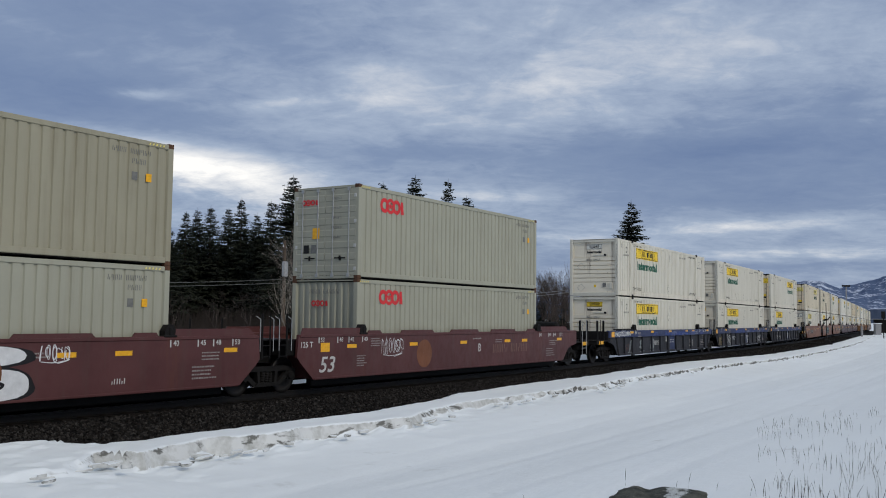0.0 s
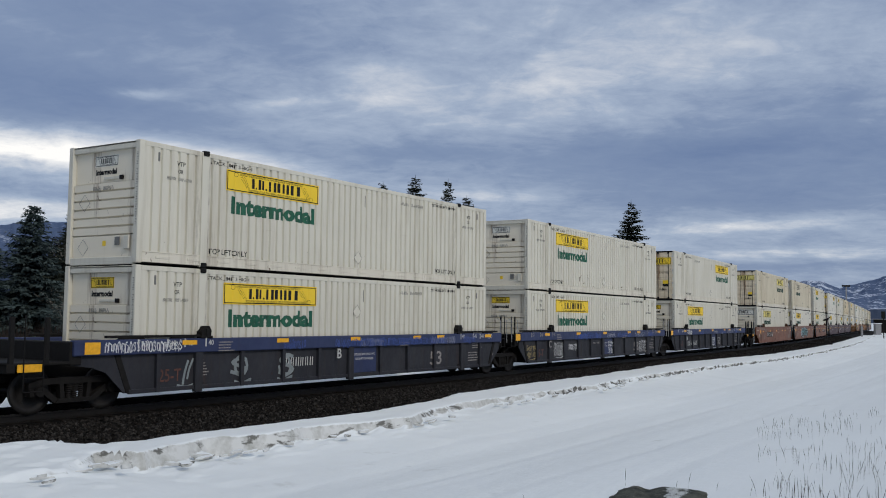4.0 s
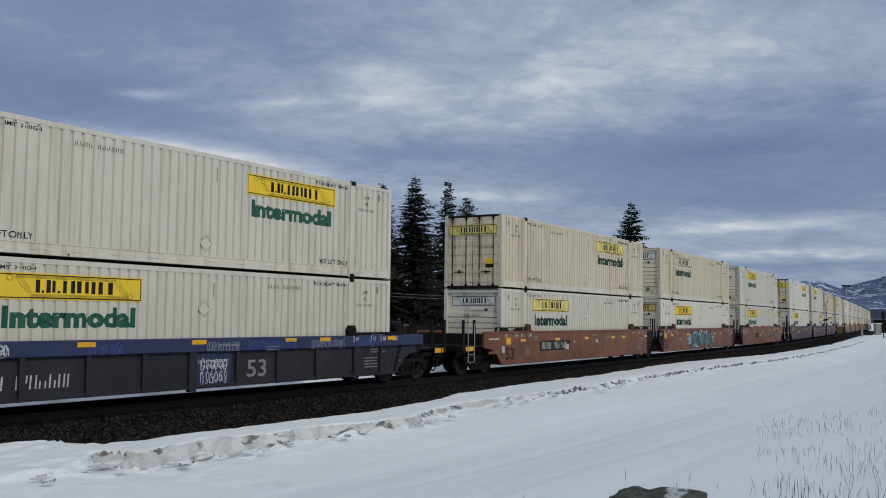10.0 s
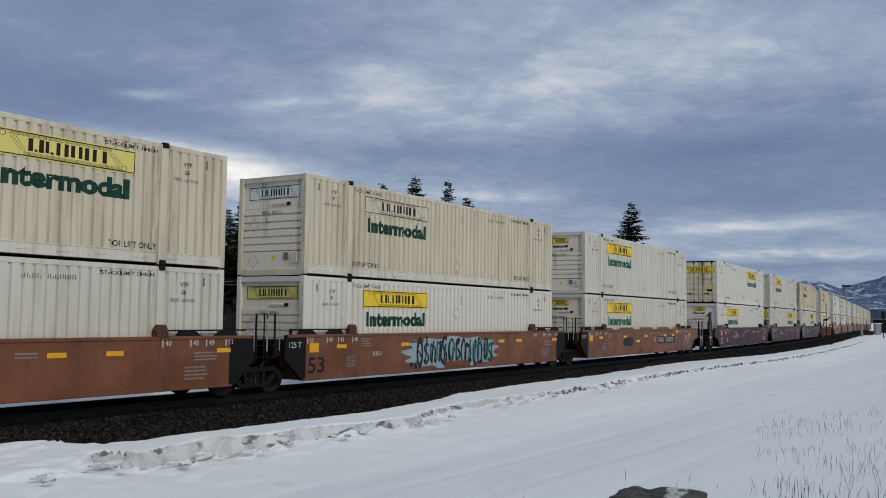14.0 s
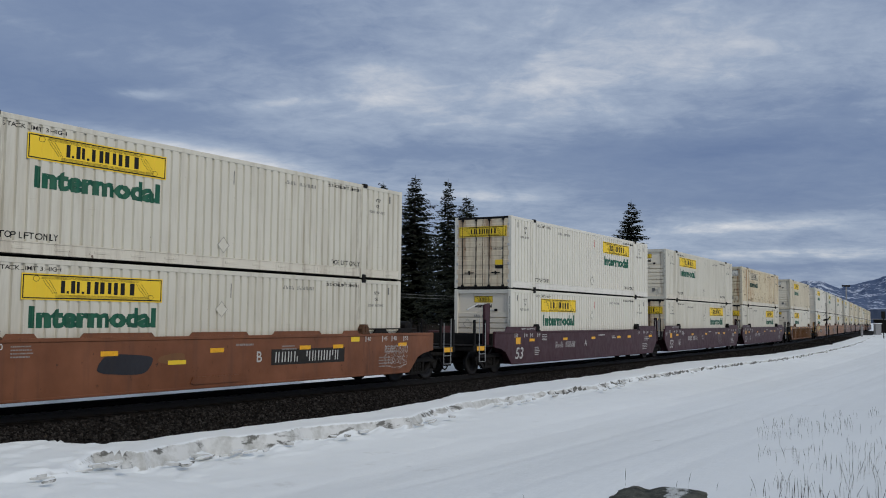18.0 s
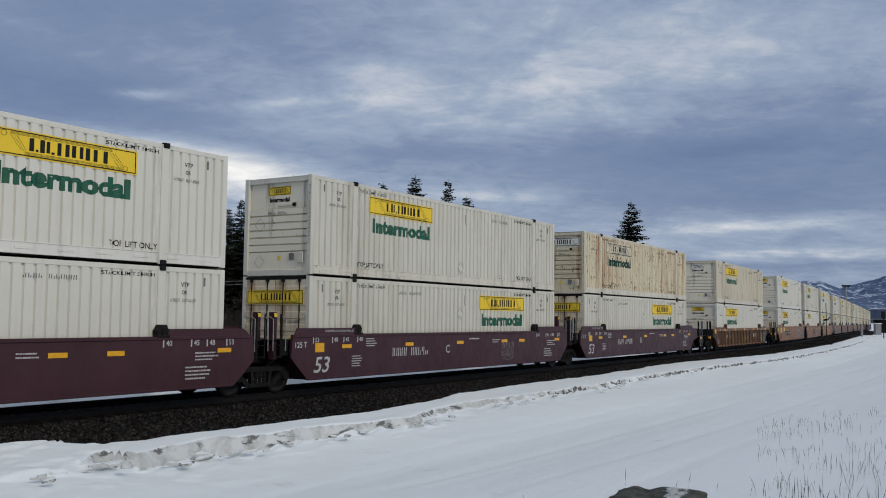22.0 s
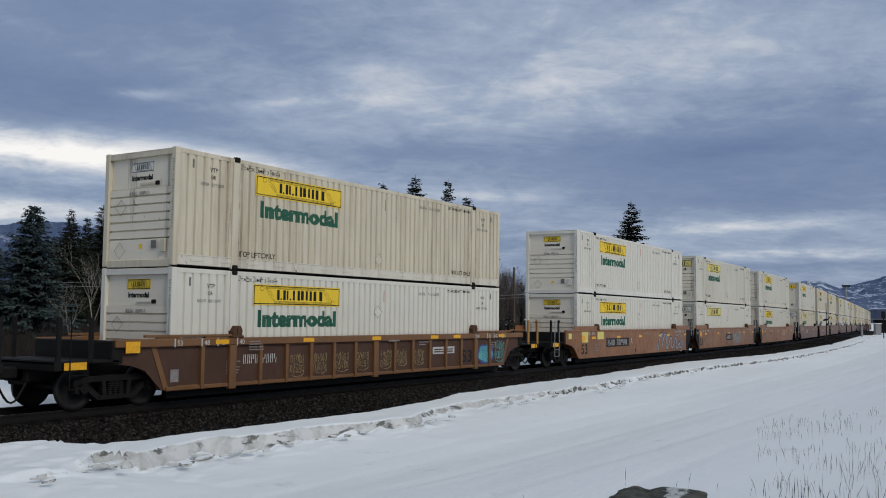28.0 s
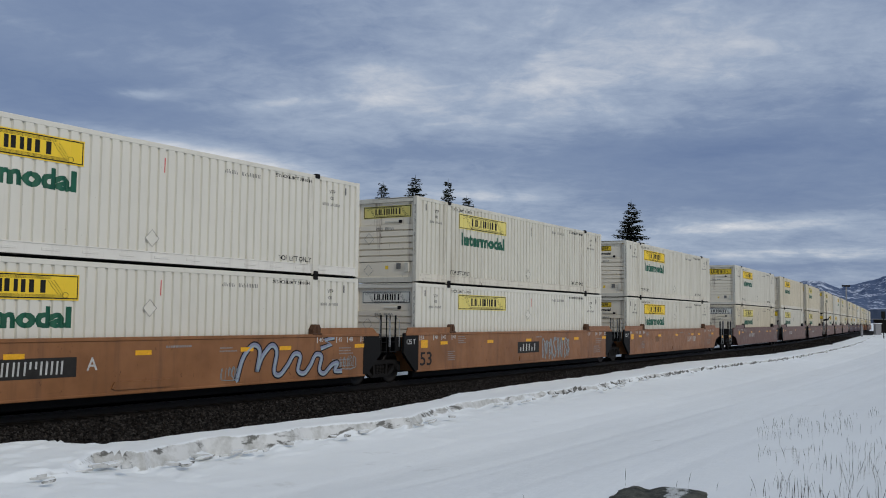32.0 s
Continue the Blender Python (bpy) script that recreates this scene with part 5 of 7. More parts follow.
def hazard_stripe():
    s = Solid()
    for i in range(5):
        s.prism([(i * 0.1, 0), (i * 0.1 + 0.04, 0), (i * 0.1 + 0.065, 0.05), (i * 0.1 + 0.025, 0.05)], -0.003, 0)
    return s


def end_corrugated():
    s = Solid()
    n = 9
    p = 2.28 / n
    xs = []
    for i in range(n):
        o = -1.14 + i * p
        xs += [(o, 0), (o + p * 0.4, 0), (o + p * 0.5, 1), (o + p * 0.9, 1)]
    xs.append((1.14, 0))
    vs = [(0.04 * d, y, z) for y, d in xs for z in (0.1, 2.8)]
    return s.add(vs, [(2 * i, 2 * i + 2, 2 * i + 3, 2 * i + 1) for i in range(len(xs) - 1)])


def blocks(w, h):
    """Red emblem: two thick rings, the second with a small flower, a third ring and a block."""
    s = Solid()
    r = h * 0.47

    def ring(cx, r0, r1, a0=0.0, a1=2 * math.pi, n=22, y=0.0):
        vs, fs = [], []
        for i in range(n + 1):
            a = a0 + (a1 - a0) * i / n
            vs += [(cx + math.cos(a) * r0, y, h / 2 + math.sin(a) * r0), (cx + math.cos(a) * r1, y, h / 2 + math.sin(a) * r1)]
        s.add(vs, [(2 * i, 2 * i + 1, 2 * i + 3, 2 * i + 2) for i in range(n)])
    ring(w * 0.17, r * 0.48, r)
    ring(w * 0.41, r * 0.60, r * 1.05, y=-0.002)
    for k in range(5):
        a = 2 * math.pi * k / 5 + 0.3
        s.ribbon([(w * 0.41, h / 2), (w * 0.41 + math.cos(a) * r * 0.42, h / 2 + math.sin(a) * r * 0.42)], r * 0.22, -0.001 - 0.0002 * k)
    ring(w * 0.66, r * 0.48, r, y=-0.001)
    s.add([(w * 0.84, 0, h * 0.08), (w * 0.97, 0, h * 0.08), (w * 0.93, 0, h * 0.9), (w * 0.84, 0, h * 0.9)], [(0, 1, 2, 3)])
    return s


# ---- well cars ----
SIDE = 1.47
WHEEL_R = 0.46
SPIN = []     # wheelsets that turn: object, its place on the car


def frame_side():
    """Cast side frame of a truck, with two windows and a spring nest."""
    s = Solid()
    s.prism([(-1.12, 0.5), (-1.12, 0.64), (-0.75, 0.73), (0.75, 0.73), (1.12, 0.64), (1.12, 0.5), (0.7, 0.6), (-0.7, 0.6)], -0.06, 0.06)
    for sg in (-1, 1):
        s.prism([(sg * 1.10, 0.36), (sg * 1.10, 0.52), (sg * 0.78, 0.56), (sg * 0.78, 0.36)], -0.08, 0.08)
        s.prism([(sg * 0.82, 0.60), (sg * 0.92, 0.52), (sg * 0.50, 0.20), (sg * 0.40, 0.28)], -0.06, 0.06)
        s.prism([(sg * 0.30, 0.60), (sg * 0.40, 0.60), (sg * 0.36, 0.24), (sg * 0.26, 0.24)], -0.07, 0.07)
        s.lathe([(0.0, -0.14), (0.10, -0.14), (0.12, -0.08), (0.12, 0.05)], 12, 0, sg * 0.90, WHEEL_R)
    s.prism([(-0.5, 0.2), (-0.42, 0.29), (0.42, 0.29), (0.5, 0.2)], -0.09, 0.09)
    return s


def coil_spring():
    prof = [(0.0, 0.28)]
    for k in range(7):
        prof += [(0.045, 0.28 + k * 0.046), (0.068, 0.296 + k * 0.046)]
    prof.append((0.0, 0.6))
    n, m = 9, len(prof)
    vs = [(math.cos(6.2832 * i / n) * r, math.sin(6.2832 * i / n) * r, z) for i in range(n) for r, z in prof]
    fs = [(i * m + k, ((i + 1) % n) * m + k, ((i + 1) % n) * m + k + 1, i * m + k + 1) for i in range(n) for k in range(m - 1)]
    return Solid().add(vs, fs)


def wheelset_mesh():
    s = Solid()
    s.tube((0, -1.0, 0), (0, 1.0, 0), 0.085, 10)
    for sg in (-1, 1):
        y = sg * 0.755
        prof = [(0.10, -0.10), (0.13, -0.08), (0.15, -0.03), (0.34, 0.0), (0.385, -0.065), (WHEEL_R - 0.012, -0.068), (WHEEL_R, -0.055), (WHEEL_R + 0.006, 0.035), (WHEEL_R + 0.032, 0.05), (WHEEL_R + 0.030, 0.07), (0.385, 0.07), (0.34, 0.03), (0.15, 0.05), (0.1, 0.09)]
        s.lathe([(r, -sg * -1 * yy * 1.0 if sg < 0 else -yy) for r, yy in prof], 28, y)
        for k in range(3):
            a = 2.09 * k
            s.tube((math.cos(a) * 0.27, y - sg * -0.03, math.sin(a) * 0.27), (math.cos(a) * 0.27, y + sg * 0.03, math.sin(a) * 0.27), 0.03, 6)
    return s


def rim_mesh():
    s = Solid()
    for sg in (-1, 1):
        y = sg * 0.755
        s.lathe([(WHEEL_R + 0.001, sg * 0.050), (WHEEL_R + 0.0075, -sg * 0.033)], 28, y)
        s.lathe([(WHEEL_R - 0.004, sg * 0.0695), (WHEEL_R - 0.03, sg * 0.0705)], 28, y)
    return s


def truck(car, x, spin):
    t = part("truck", cached(("bolster", 0), lambda: Solid().box(-0.2, 0.2, -1.05, 1.05, 0.42, 0.72, 0.03).box(-0.32, 0.32, -0.4, 0.4, 0.6, 0.80, 0.03), "dark"), car, "grimy cast steel truck", Matrix.Translation((x, 0, 0)))
    for sy in (-1, 1):
        part("side_frame", cached(("side_frame", 0), frame_side, "dark"), t, "", Matrix.Translation((0, sy * 1.02, 0)))
        for xs in (-0.15, 0.0, 0.15):
            part("spring", cached(("spring", 0), coil_spring, "dark"), t, "", Matrix.Translation((xs, sy * 1.04, 0)))
    for sx in (-0.9, 0.9):
        w = part("wheelset", cached(("wheelset", 0), wheelset_mesh, "wheel", True), t, "dark steel wheels on an axle", Matrix.Translation((sx, 0, WHEEL_R)))
        if spin:
            SPIN.append((w, sx))
    return t


def side_outline(left, right):
    """Outline of a smooth side sheet; each end is 'joint' or 'end'."""
    pts = []
    for sg, kind in ((-1, left), (1, right)):
        if kind == "joint":
            q = [(sg * 8.95, 1.57), (sg * 9.0, 0.95), (sg * 8.85, 0.80), (sg * 8.30, 0.325)]
        else:
            q = [(sg * 9.75, 1.57), (sg * 9.75, 1.0), (sg * 9.2, 0.92), (sg * 8.85, 0.80), (sg * 8.35, 0.325)]
        pts += q if sg < 0 else q[::-1]
    return pts


def well_car(style, paint, left, right, spin, marks, seed, detail=True):
    """A deep-well railway car. left and right: 'joint' (shared truck) or 'end' (coupler)."""
    words = WELL_WORDS[paint]
    car = empty("well_car", words, "railway car", "well cars of the train")
    trim = {"bluedirt": "blue"}.get(paint, paint)
    sheet_paint = "tandirt" if paint == "tan" else paint
    y0 = -SIDE
    flip = Matrix.Scale(-1, 4, (0, 1, 0))
    if style == "smooth":
        side = cached(("side_sheet", left, right), lambda: Solid().prism(side_outline(left, right), -0.04, 0.04), paint)
        for sy in (-1, 1):
            part("side_sheet", side, car, "smooth steel side sheet", Matrix.Translation((0, sy * (SIDE - 0.04), 0)))
            part("top_sill", cached(("top_sill", left, right), lambda: Solid().box(-8.9 if left == "joint" else -9.7, 8.9 if right == "joint" else 9.7, -0.07, 0.07, 1.5, 1.585, 0.012), paint), car, "", Matrix.Translation((0, sy * (SIDE - 0.045), 0)))
            part("bottom_sill", cached(("bottom_sill", 0), lambda: Solid().box(-8.25, 8.25, -0.06, 0.06, 0.305, 0.37, 0.012), paint), car, "", Matrix.Translation((0, sy * (SIDE - 0.05), 0)))
            for sg in (-1, 1):
                if paint == "brown":
                    part("guide_rail", cached(("guide_rail_b", 0), lambda: Solid().box(-1.35, 1.3, -0.03, 0.03, 1.70, 1.74, 0.01).prism([(-1.0, 1.57), (-0.9, 1.70), (-0.4, 1.70), (-0.2, 1.57)], -0.04, 0.04).prism([(0.2, 1.57), (0.4, 1.70), (0.9, 1.70), (1.0, 1.57)], -0.04, 0.04).box(-1.33, -1.25, -0.03, 0.03, 1.57, 1.72), "dark"), car, "", Matrix.Translation((sg * 7.45, sy * (SIDE - 0.05), 0)))
                else:
                    part("guide_plate", cached(("guide_plate", sg), lambda: Solid().prism([(-1.5, 1.58), (-1.42, 1.76), (1.25, 1.76), (1.5, 1.58)], -0.02, 0.02), paint), car, "raised container guide", Matrix.Translation((sg * 7.35, sy * (SIDE - 0.02), 0)))
                part("guide_casting", cached(("guide_casting", 0), guide_bracket, "rustspot" if paint in ("brown", "orange", "tan") else "dark"), car, "dark steel guide block", Matrix.Translation((sg * 6.0, sy * (SIDE - 0.08), 0)))
            for sg, kind in ((-1, left), (1, right)):
                if kind == "joint" and paint in ("brown", "orange", "dusty"):
                    part("end_plate", cached(("end_plate", sg), lambda: Solid().prism([(sg * 8.15, 1.575), (sg * 8.97, 1.575), (sg * 9.02, 0.95), (sg * 8.87, 0.80), (sg * 8.30, 0.32), (sg * 8.15, 0.32)], -0.044, 0.044), "black"), car, "black painted end plate", Matrix.Translation((0, sy * (SIDE - 0.04), 0)))
            if paint in ("brown", "orange"):
                part("jacking_pad", cached(("jacking_pad", 0), lambda: Solid().prism([(-0.85, 0.46), (-0.78, 0.60), (0.78, 0.60), (0.85, 0.46), (0.75, 0.42), (-0.75, 0.42)], -0.02, 0.02), paint), car, "", Matrix.Translation((-0.05, sy * (SIDE + 0.012), 0)))
            if marks.get("humps"):
                for x in (-5.4, -3.0, 0.05, 2.95, 5.3):
                    part("guide_plate", cached(("hump", x), lambda: Solid().prism([(-1.0 if abs(x) < 5 else -0.38, 1.58), (-0.9 if abs(x) < 5 else -0.3, 1.68), (0.9 if abs(x) < 5 else 0.3, 1.68), (1.0 if abs(x) < 5 else 0.38, 1.58)], -0.02, 0.02), paint), car, "raised container guide", Matrix.Translation((x, sy * (SIDE - 0.02), 0)))
    else:
        pitch = marks.get("pitch", 1.6)
        z_sill = 1.19 if paint == "bluedirt" else 1.34
        xl, xr = (-9.0 if left == "joint" else -9.75), (9.0 if right == "joint" else 9.75)
        for sy in (-1, 1):
            part("top_chord", cached(("top_chord", left, right, z_sill), lambda: Solid().box(xl, xr, -0.09, 0.09, z_sill, 1.53, 0.02), trim), car, "deep steel top chord", Matrix.Translation((0, sy * (SIDE - 0.09), 0)))
            part("side_sheet", cached(("ribbed_sheet", left, right), lambda: Solid().prism([(x, min(z, z_sill + 0.02)) for x, z in side_outline(left, right)], -0.02, 0.02), sheet_paint), car, "recessed side sheet", Matrix.Translation((0, sy * (SIDE - 0.13), 0)))
            part("bottom_sill", cached(("bottom_sill_r", 0), lambda: Solid().box(-8.25, 8.25, -0.05, 0.05, 0.30, 0.40, 0.015), paint), car, "", Matrix.Translation((0, sy * (SIDE - 0.10), 0)))
            rib = cached(("rib", z_sill), lambda: Solid().prism([(-0.06, z_sill), (0.06, z_sill), (0.05, 0.3), (-0.05, 0.3)], -0.055, 0.055), trim if paint == "tan" else paint)
            wide = cached(("wide_rib", z_sill), lambda: Solid().box(-0.12, 0.12, -0.07, 0.07, 0.24, z_sill + 0.01, 0.02), trim if paint == "tan" else paint)
            if paint == "tan":
                places = [-7.16 + 1.02 * i for i in range(15)]
            else:
                places = [-7.45, -6.2, -4.72, -3.15, -1.65, -0.2, 1.3, 2.8, 4.4, 6.2, 7.45]
            for x in places:
                big = min(abs(x - 6.16), abs(x + 6.16), abs(x + 0.04) - 0.0) < 0.2
                part("rib", wide if big else rib, car, "", Matrix.Translation((x, sy * (SIDE - 0.075), 0)))
            for sg in (-1, 1):
                part("guide_casting", cached(("guide_casting", 0), guide_bracket, "rustspot" if paint in ("brown", "orange", "tan") else "dark"), car, "dark steel guide block", Matrix.Translation((sg * 6.0, sy * (SIDE - 0.10), -0.03)))
                part("guide_rail", cached(("guide_rail", paint), lambda: Solid().box(-1.5, 1.4, -0.05, 0.05, 1.56, 1.62, 0.01).prism([(-1.2, 1.52), (-1.1, 1.57), (-0.5, 1.57), (-0.4, 1.52)], -0.04, 0.04).prism([(0.3, 1.52), (0.4, 1.57), (1.0, 1.57), (1.1, 1.52)], -0.04, 0.04), "dark" if paint == "bluedirt" else trim), car, "", Matrix.Translation((sg * 7.4, sy * (SIDE - 0.1), 0)))
    part("well_floor", cached(("well_floor", 0), lambda: Solid().box(-8.1, 8.1, -1.30, 1.30, 0.31, 0.34), "dark"), car, "grimy steel well floor")
    # black beams added to block the bright strip of snow below these cars
    if paint in ("maroon", "tan", "orange"):
        part("underframe", cached(("underframe", 0), lambda: Solid().box(-8.0, 8.0, -1.15, -0.95, 0.10, 0.315, 0.02).box(-8.0, 8.0, 0.95, 1.15, 0.10, 0.315, 0.02), "black"), car, "black beams added under the well floor to close the gap")
    for sg, kind in ((-1, left), (1, right)):
        part("bulkhead", cached(("bulkhead", sg), lambda: Solid().prism([(sg * 8.15, 0.34), (sg * 8.3, 0.34), (sg * 8.75, 1.45), (sg * 8.6, 1.45)], -1.38, 1.38), "dark" if paint == "bluedirt" else paint), car, "sloping end wall of the well")
        if kind == "joint":
            part("end_sill", cached(("end_sill", sg), lambda: Solid().prism([(sg * 8.4, 1.42), (sg * 9.7, 1.12), (sg * 9.75, 0.82), (sg * 8.4, 0.72)], -0.55, 0.55).box(sg * 8.9, sg * 9.2, -1.3, 1.3, 1.0, 1.44, 0.02), "black"), car, "black articulation beam")
            part("crossover", cached(("crossover", sg), lambda: Solid().box(sg * 8.9, sg * 9.6, -1.2, 1.2, 1.42, 1.46, 0.01).bar([(sg * 9.25, -1.3, 0.95), (sg * 9.25, -1.3, 2.15)], 0.03).bar([(sg * 9.55, -1.3, 0.95), (sg * 9.55, -1.3, 2.15)], 0.02).bar([(sg * 9.25, -1.3, 1.3), (sg * 9.55, -1.3, 1.3)], 0.015).bar([(sg * 9.25, -1.3, 1.0), (sg * 9.55, -1.3, 1.0)], 0.015).bar([(sg * 9.1, 1.3, 1.0), (sg * 9.1, 1.3, 2.0)], 0.03), "black"), car, "black ladder and walkway")
            if paint == "purple" and sg < 0:
                for yy in (-1.05, -0.45):
                    post = part("end_post", cached(("end_post", 0), lambda: Solid().box(-0.08, 0.08, -0.09, 0.09, 0.9, 2.2, 0.015), "purple"), car, "plum-painted steel post", Matrix.Translation((-9.3, yy, 0)))
                    part("reflector", cached(("reflector", "post"), lambda: Solid().box(-0.06, 0.06, -0.005, 0, 0, 0.1, 0.002), "yellow"), post, "yellow patch", Matrix.Translation((0, -0.093, 2.06)))
            if detail:
                for xx in (9.12, 9.62):
                    part("grab_iron", cached(("grab_iron_j", sg), lambda: Solid().bar([(0, -1.36, 1.15), (0, -1.36, 2.0), (0, -1.2, 2.08)], 0.012), "galv"), car, "thin bright grab iron", Matrix.Translation((sg * xx, 0, 0)))
        else:
            part("end_platform", cached(("end_platform", sg), lambda: Solid().box(sg * 8.4, sg * 11.2, -0.45, 0.45, 0.62, 1.02, 0.03).box(sg * 9.6, sg * 11.25, -1.4, 1.4, 1.02, 1.09, 0.015).box(sg * 11.05, sg * 11.25, -1.42, 1.42, 0.88, 1.09, 0.02).box(sg * 9.5, sg * 9.8, -1.4, 1.4, 1.0, 1.5, 0.02), "dark"), car, "dark steel end platform")
            part("coupler", cached(("coupler", sg), lambda: Solid().box(sg * 11.2, sg * 11.65, -0.13, 0.13, 0.68, 0.94, 0.04).box(sg * 11.6, sg * 11.85, -0.2, 0.16, 0.66, 0.96, 0.06), "dark"), car, "knuckle coupler")
            hose = []
            for i in range(9):
                u = i / 8
                hose.append((sg * (11.2 + 0.6 * u), -0.4 + 0.1 * u, 0.62 - 0.42 * math.sin(math.pi * u)))
            part("air_hose", cached(("air_hose", sg), lambda: Solid().bar(hose, 0.025), "black"), car, "sagging black air hose")
            part("drawbar_pin_box", cached(("pin_box", sg), lambda: Solid().box(sg * 10.95, sg * 11.2, -0.28, 0.28, 0.55, 1.0, 0.03), "dark"), car)
            if paint == "purple" and sg < 0:
                part("end_post", cached(("end_post", "tall"), lambda: Solid().box(-0.17, 0.17, -0.06, 0.06, 1.05, 2.62, 0.02).box(0.15, 0.19, -0.07, 0.07, 1.05, 2.64, 0.01), "purple"), car, "tall plum-painted end post", Matrix.Translation((-9.95, -1.2, 0)))
                part("handrail", cached(("bent_rail", 0), lambda: Solid().bar([(-10.1, -1.2, 2.6), (-10.55, -1.2, 2.62), (-10.75, -1.2, 2.56), (-11.4, -1.2, 2.38)], 0.025), "label"), car, "bent white handrail")
            rail_paint = "ochre" if paint == "tan" and sg > 0 else "black"
            for xx in (11.15, 10.35):
                for yy in (-1.38, 1.38):
                    part("handrail", cached(("handrail", 0), lambda: Solid().box(-0.05, 0.05, -0.04, 0.04, 1.05, 2.02, 0.012), rail_paint), car, "upright grab post", Matrix.Translation((sg * xx, yy, 0)))
            part("grab_iron", cached(("grab_iron", sg), lambda: Solid().bar([(sg * 10.9, -1.45, 0.5), (sg * 10.9, -1.45, 2.05)], 0.014).bar([(sg * 10.45, -1.45, 0.5), (sg * 10.45, -1.45, 1.9)], 0.014).bar([(sg * 10.45, -1.45, 0.5), (sg * 10.9, -1.45, 0.5)], 0.014).bar([(sg * 10.45, -1.45, 0.78), (sg * 10.9, -1.45, 0.78)], 0.014), "galv" if paint not in ("bluedirt", "tan") else "black"), car, "step and grab iron")
            part("reflector", cached(("reflector", 0.55), lambda: Solid().box(-0.28, 0.28, -0.006, 0, 0, 0.16, 0.003), "amber"), car, "amber reflector plate", Matrix.Translation((sg * 10.75, -1.426, 0.9)))
            if sg > 0:
                part("air_tank", cached(("air_tank", 0), lambda: Solid().lathe([(0, -0.55), (0.15, -0.54), (0.2, -0.48), (0.2, 0.48), (0.15, 0.54), (0, 0.55)], 16, -0.2, 9.4, 1.75).box(9.25, 9.3, -0.6, 0.2, 1.4, 1.7).box(9.5, 9.55, -0.6, 0.2, 1.4, 1.7), "black", ), car, "black brake air tank")
                part("brake_wheel", cached(("brake_wheel", 0), lambda: brake_wheel(), "dark"), car, "round hand brake wheel")
    # trucks
    truck(car, -9.75 if left == "joint" else -9.4, spin)
    if right == "end":
        truck(car, 9.4, spin)
    # stencils on the side facing the line's open side
    yt = y0 - 0.004
    yp = yt if style == "smooth" else -(SIDE - 0.13) - 0.026
    refl = cached(("reflector", 0), lambda: Solid().box(-0.23, 0.23, -0.005, 0, 0, 0.11, 0.002), "amber")
    for x in (-6.55, -3.25, -0.05, 3.25, 4.7, 7.95) if detail else (-6.6, 0.4, 7.9):
        part("reflector", refl, car, "amber reflector plate", Matrix.Translation((x, yt, 1.17 if style == "smooth" else 1.38)))
    part("reflector", cached(("reflector", "sq"), lambda: Solid().box(-0.2, 0.2, -0.005, 0, 0, 0.26, 0.002), "amber"), car, "amber reflector plate", Matrix.Translation((-7.8 if style == "smooth" else -9.3, yt, 1.08 if style == "smooth" else 1.22)))
    if marks.get("plate"):
        x0, x1, z0, z1 = marks["plate"]
        part("number_panel", cached(("number_panel", round(x1 - x0, 2), round(z1 - z0, 2)), lambda: Solid().box(0, x1 - x0, -0.002, 0, 0, z1 - z0), "plate"), car, "dark painted number panel", Matrix.Translation((x0, yp + 0.003, z0)))
    tagged(part("marking", bars_mesh(marks.get("n", 10), marks.get("w", 2.1), marks.get("h", 0.26), marks.get("num_ink", marks.get("ink", "label")), seed), car, "", Matrix.Translation((marks.get("x", -4.2), yp, marks.get("z", 0.86)))), kind="stuff")
    if detail:
        rnd = random.Random(seed)
        ink = marks.get("ink", "label")
        if marks.get("big", True):
            side_text(car, "53", marks.get("x53", -8.05), 0.5, 0.45, marks.get("ink53", ink), yp, 0.72)
        for x, b in ((-8.0, "53"), (-7.15, "48"), (-6.62, "45"), (-5.95, "40"), (6.1, "40"), (6.95, "45"), (7.45, "48"), (8.1, "53")):
            side_text(car, b, x, 1.36, 0.13, ink, yt)
            part("tick", cached(("tick", 0), lambda: Solid().box(-0.02, 0.02, -0.003, 0, 0, 0.2), ink), car, "", Matrix.Translation((x - 0.08, yt, 1.33)))
        for k, (x, z, w, h, r) in enumerate(((-5.6, 1.2, 0.55, 0.28, 4), (-6.3, 0.62, 0.5, 0.36, 5), (6.7, 0.55, 0.8, 0.36, 4), (2.3, 1.18, 0.6, 0.16, 2), (0.6, 1.32, 0.8, 0.12, 1), (7.0, 1.0, 0.75, 0.24, 3))):
            tagged(part("stencil_block", block_mesh(r, w, h, ink if paint == "purple" else "dimlabel", seed + k), car, "", Matrix.Translation((x, yp if z < 1.15 or style == "smooth" else yt, z))), kind="stuff")
        if marks.get("letter"):
            side_text(car, marks["letter"], marks.get("xl", -0.9), 0.88, 0.28, ink, yp if style == "smooth" else yt - 0.0)
        if style == "ribbed" and paint == "bluedirt":
            part("paint_patch", cached(("paint_patch", "load"), lambda: Solid().box(0, 1.2, -0.003, 0, 0, 0.74), "blue"), car, "blue painted panel", Matrix.Translation((-0.06, yp + 0.002, 0.42)))
            side_text(car, "2,900 LBS. MAX. GROSS WT.", 0.02, 0.92, 0.075, "label", yp - 0.002, 1.05)
            side_text(car, "FOR 20 FT CONTAINERS", 0.1, 0.79, 0.075, "label", yp - 0.002, 0.88)
            side_text(car, "125-T", -7.5, 0.52, 0.3, "oxide", yp, 0.8)
            side_text(car, "C" if left == "joint" else "B", 8.4, 0.7, 0.2, "dimlabel", yp)
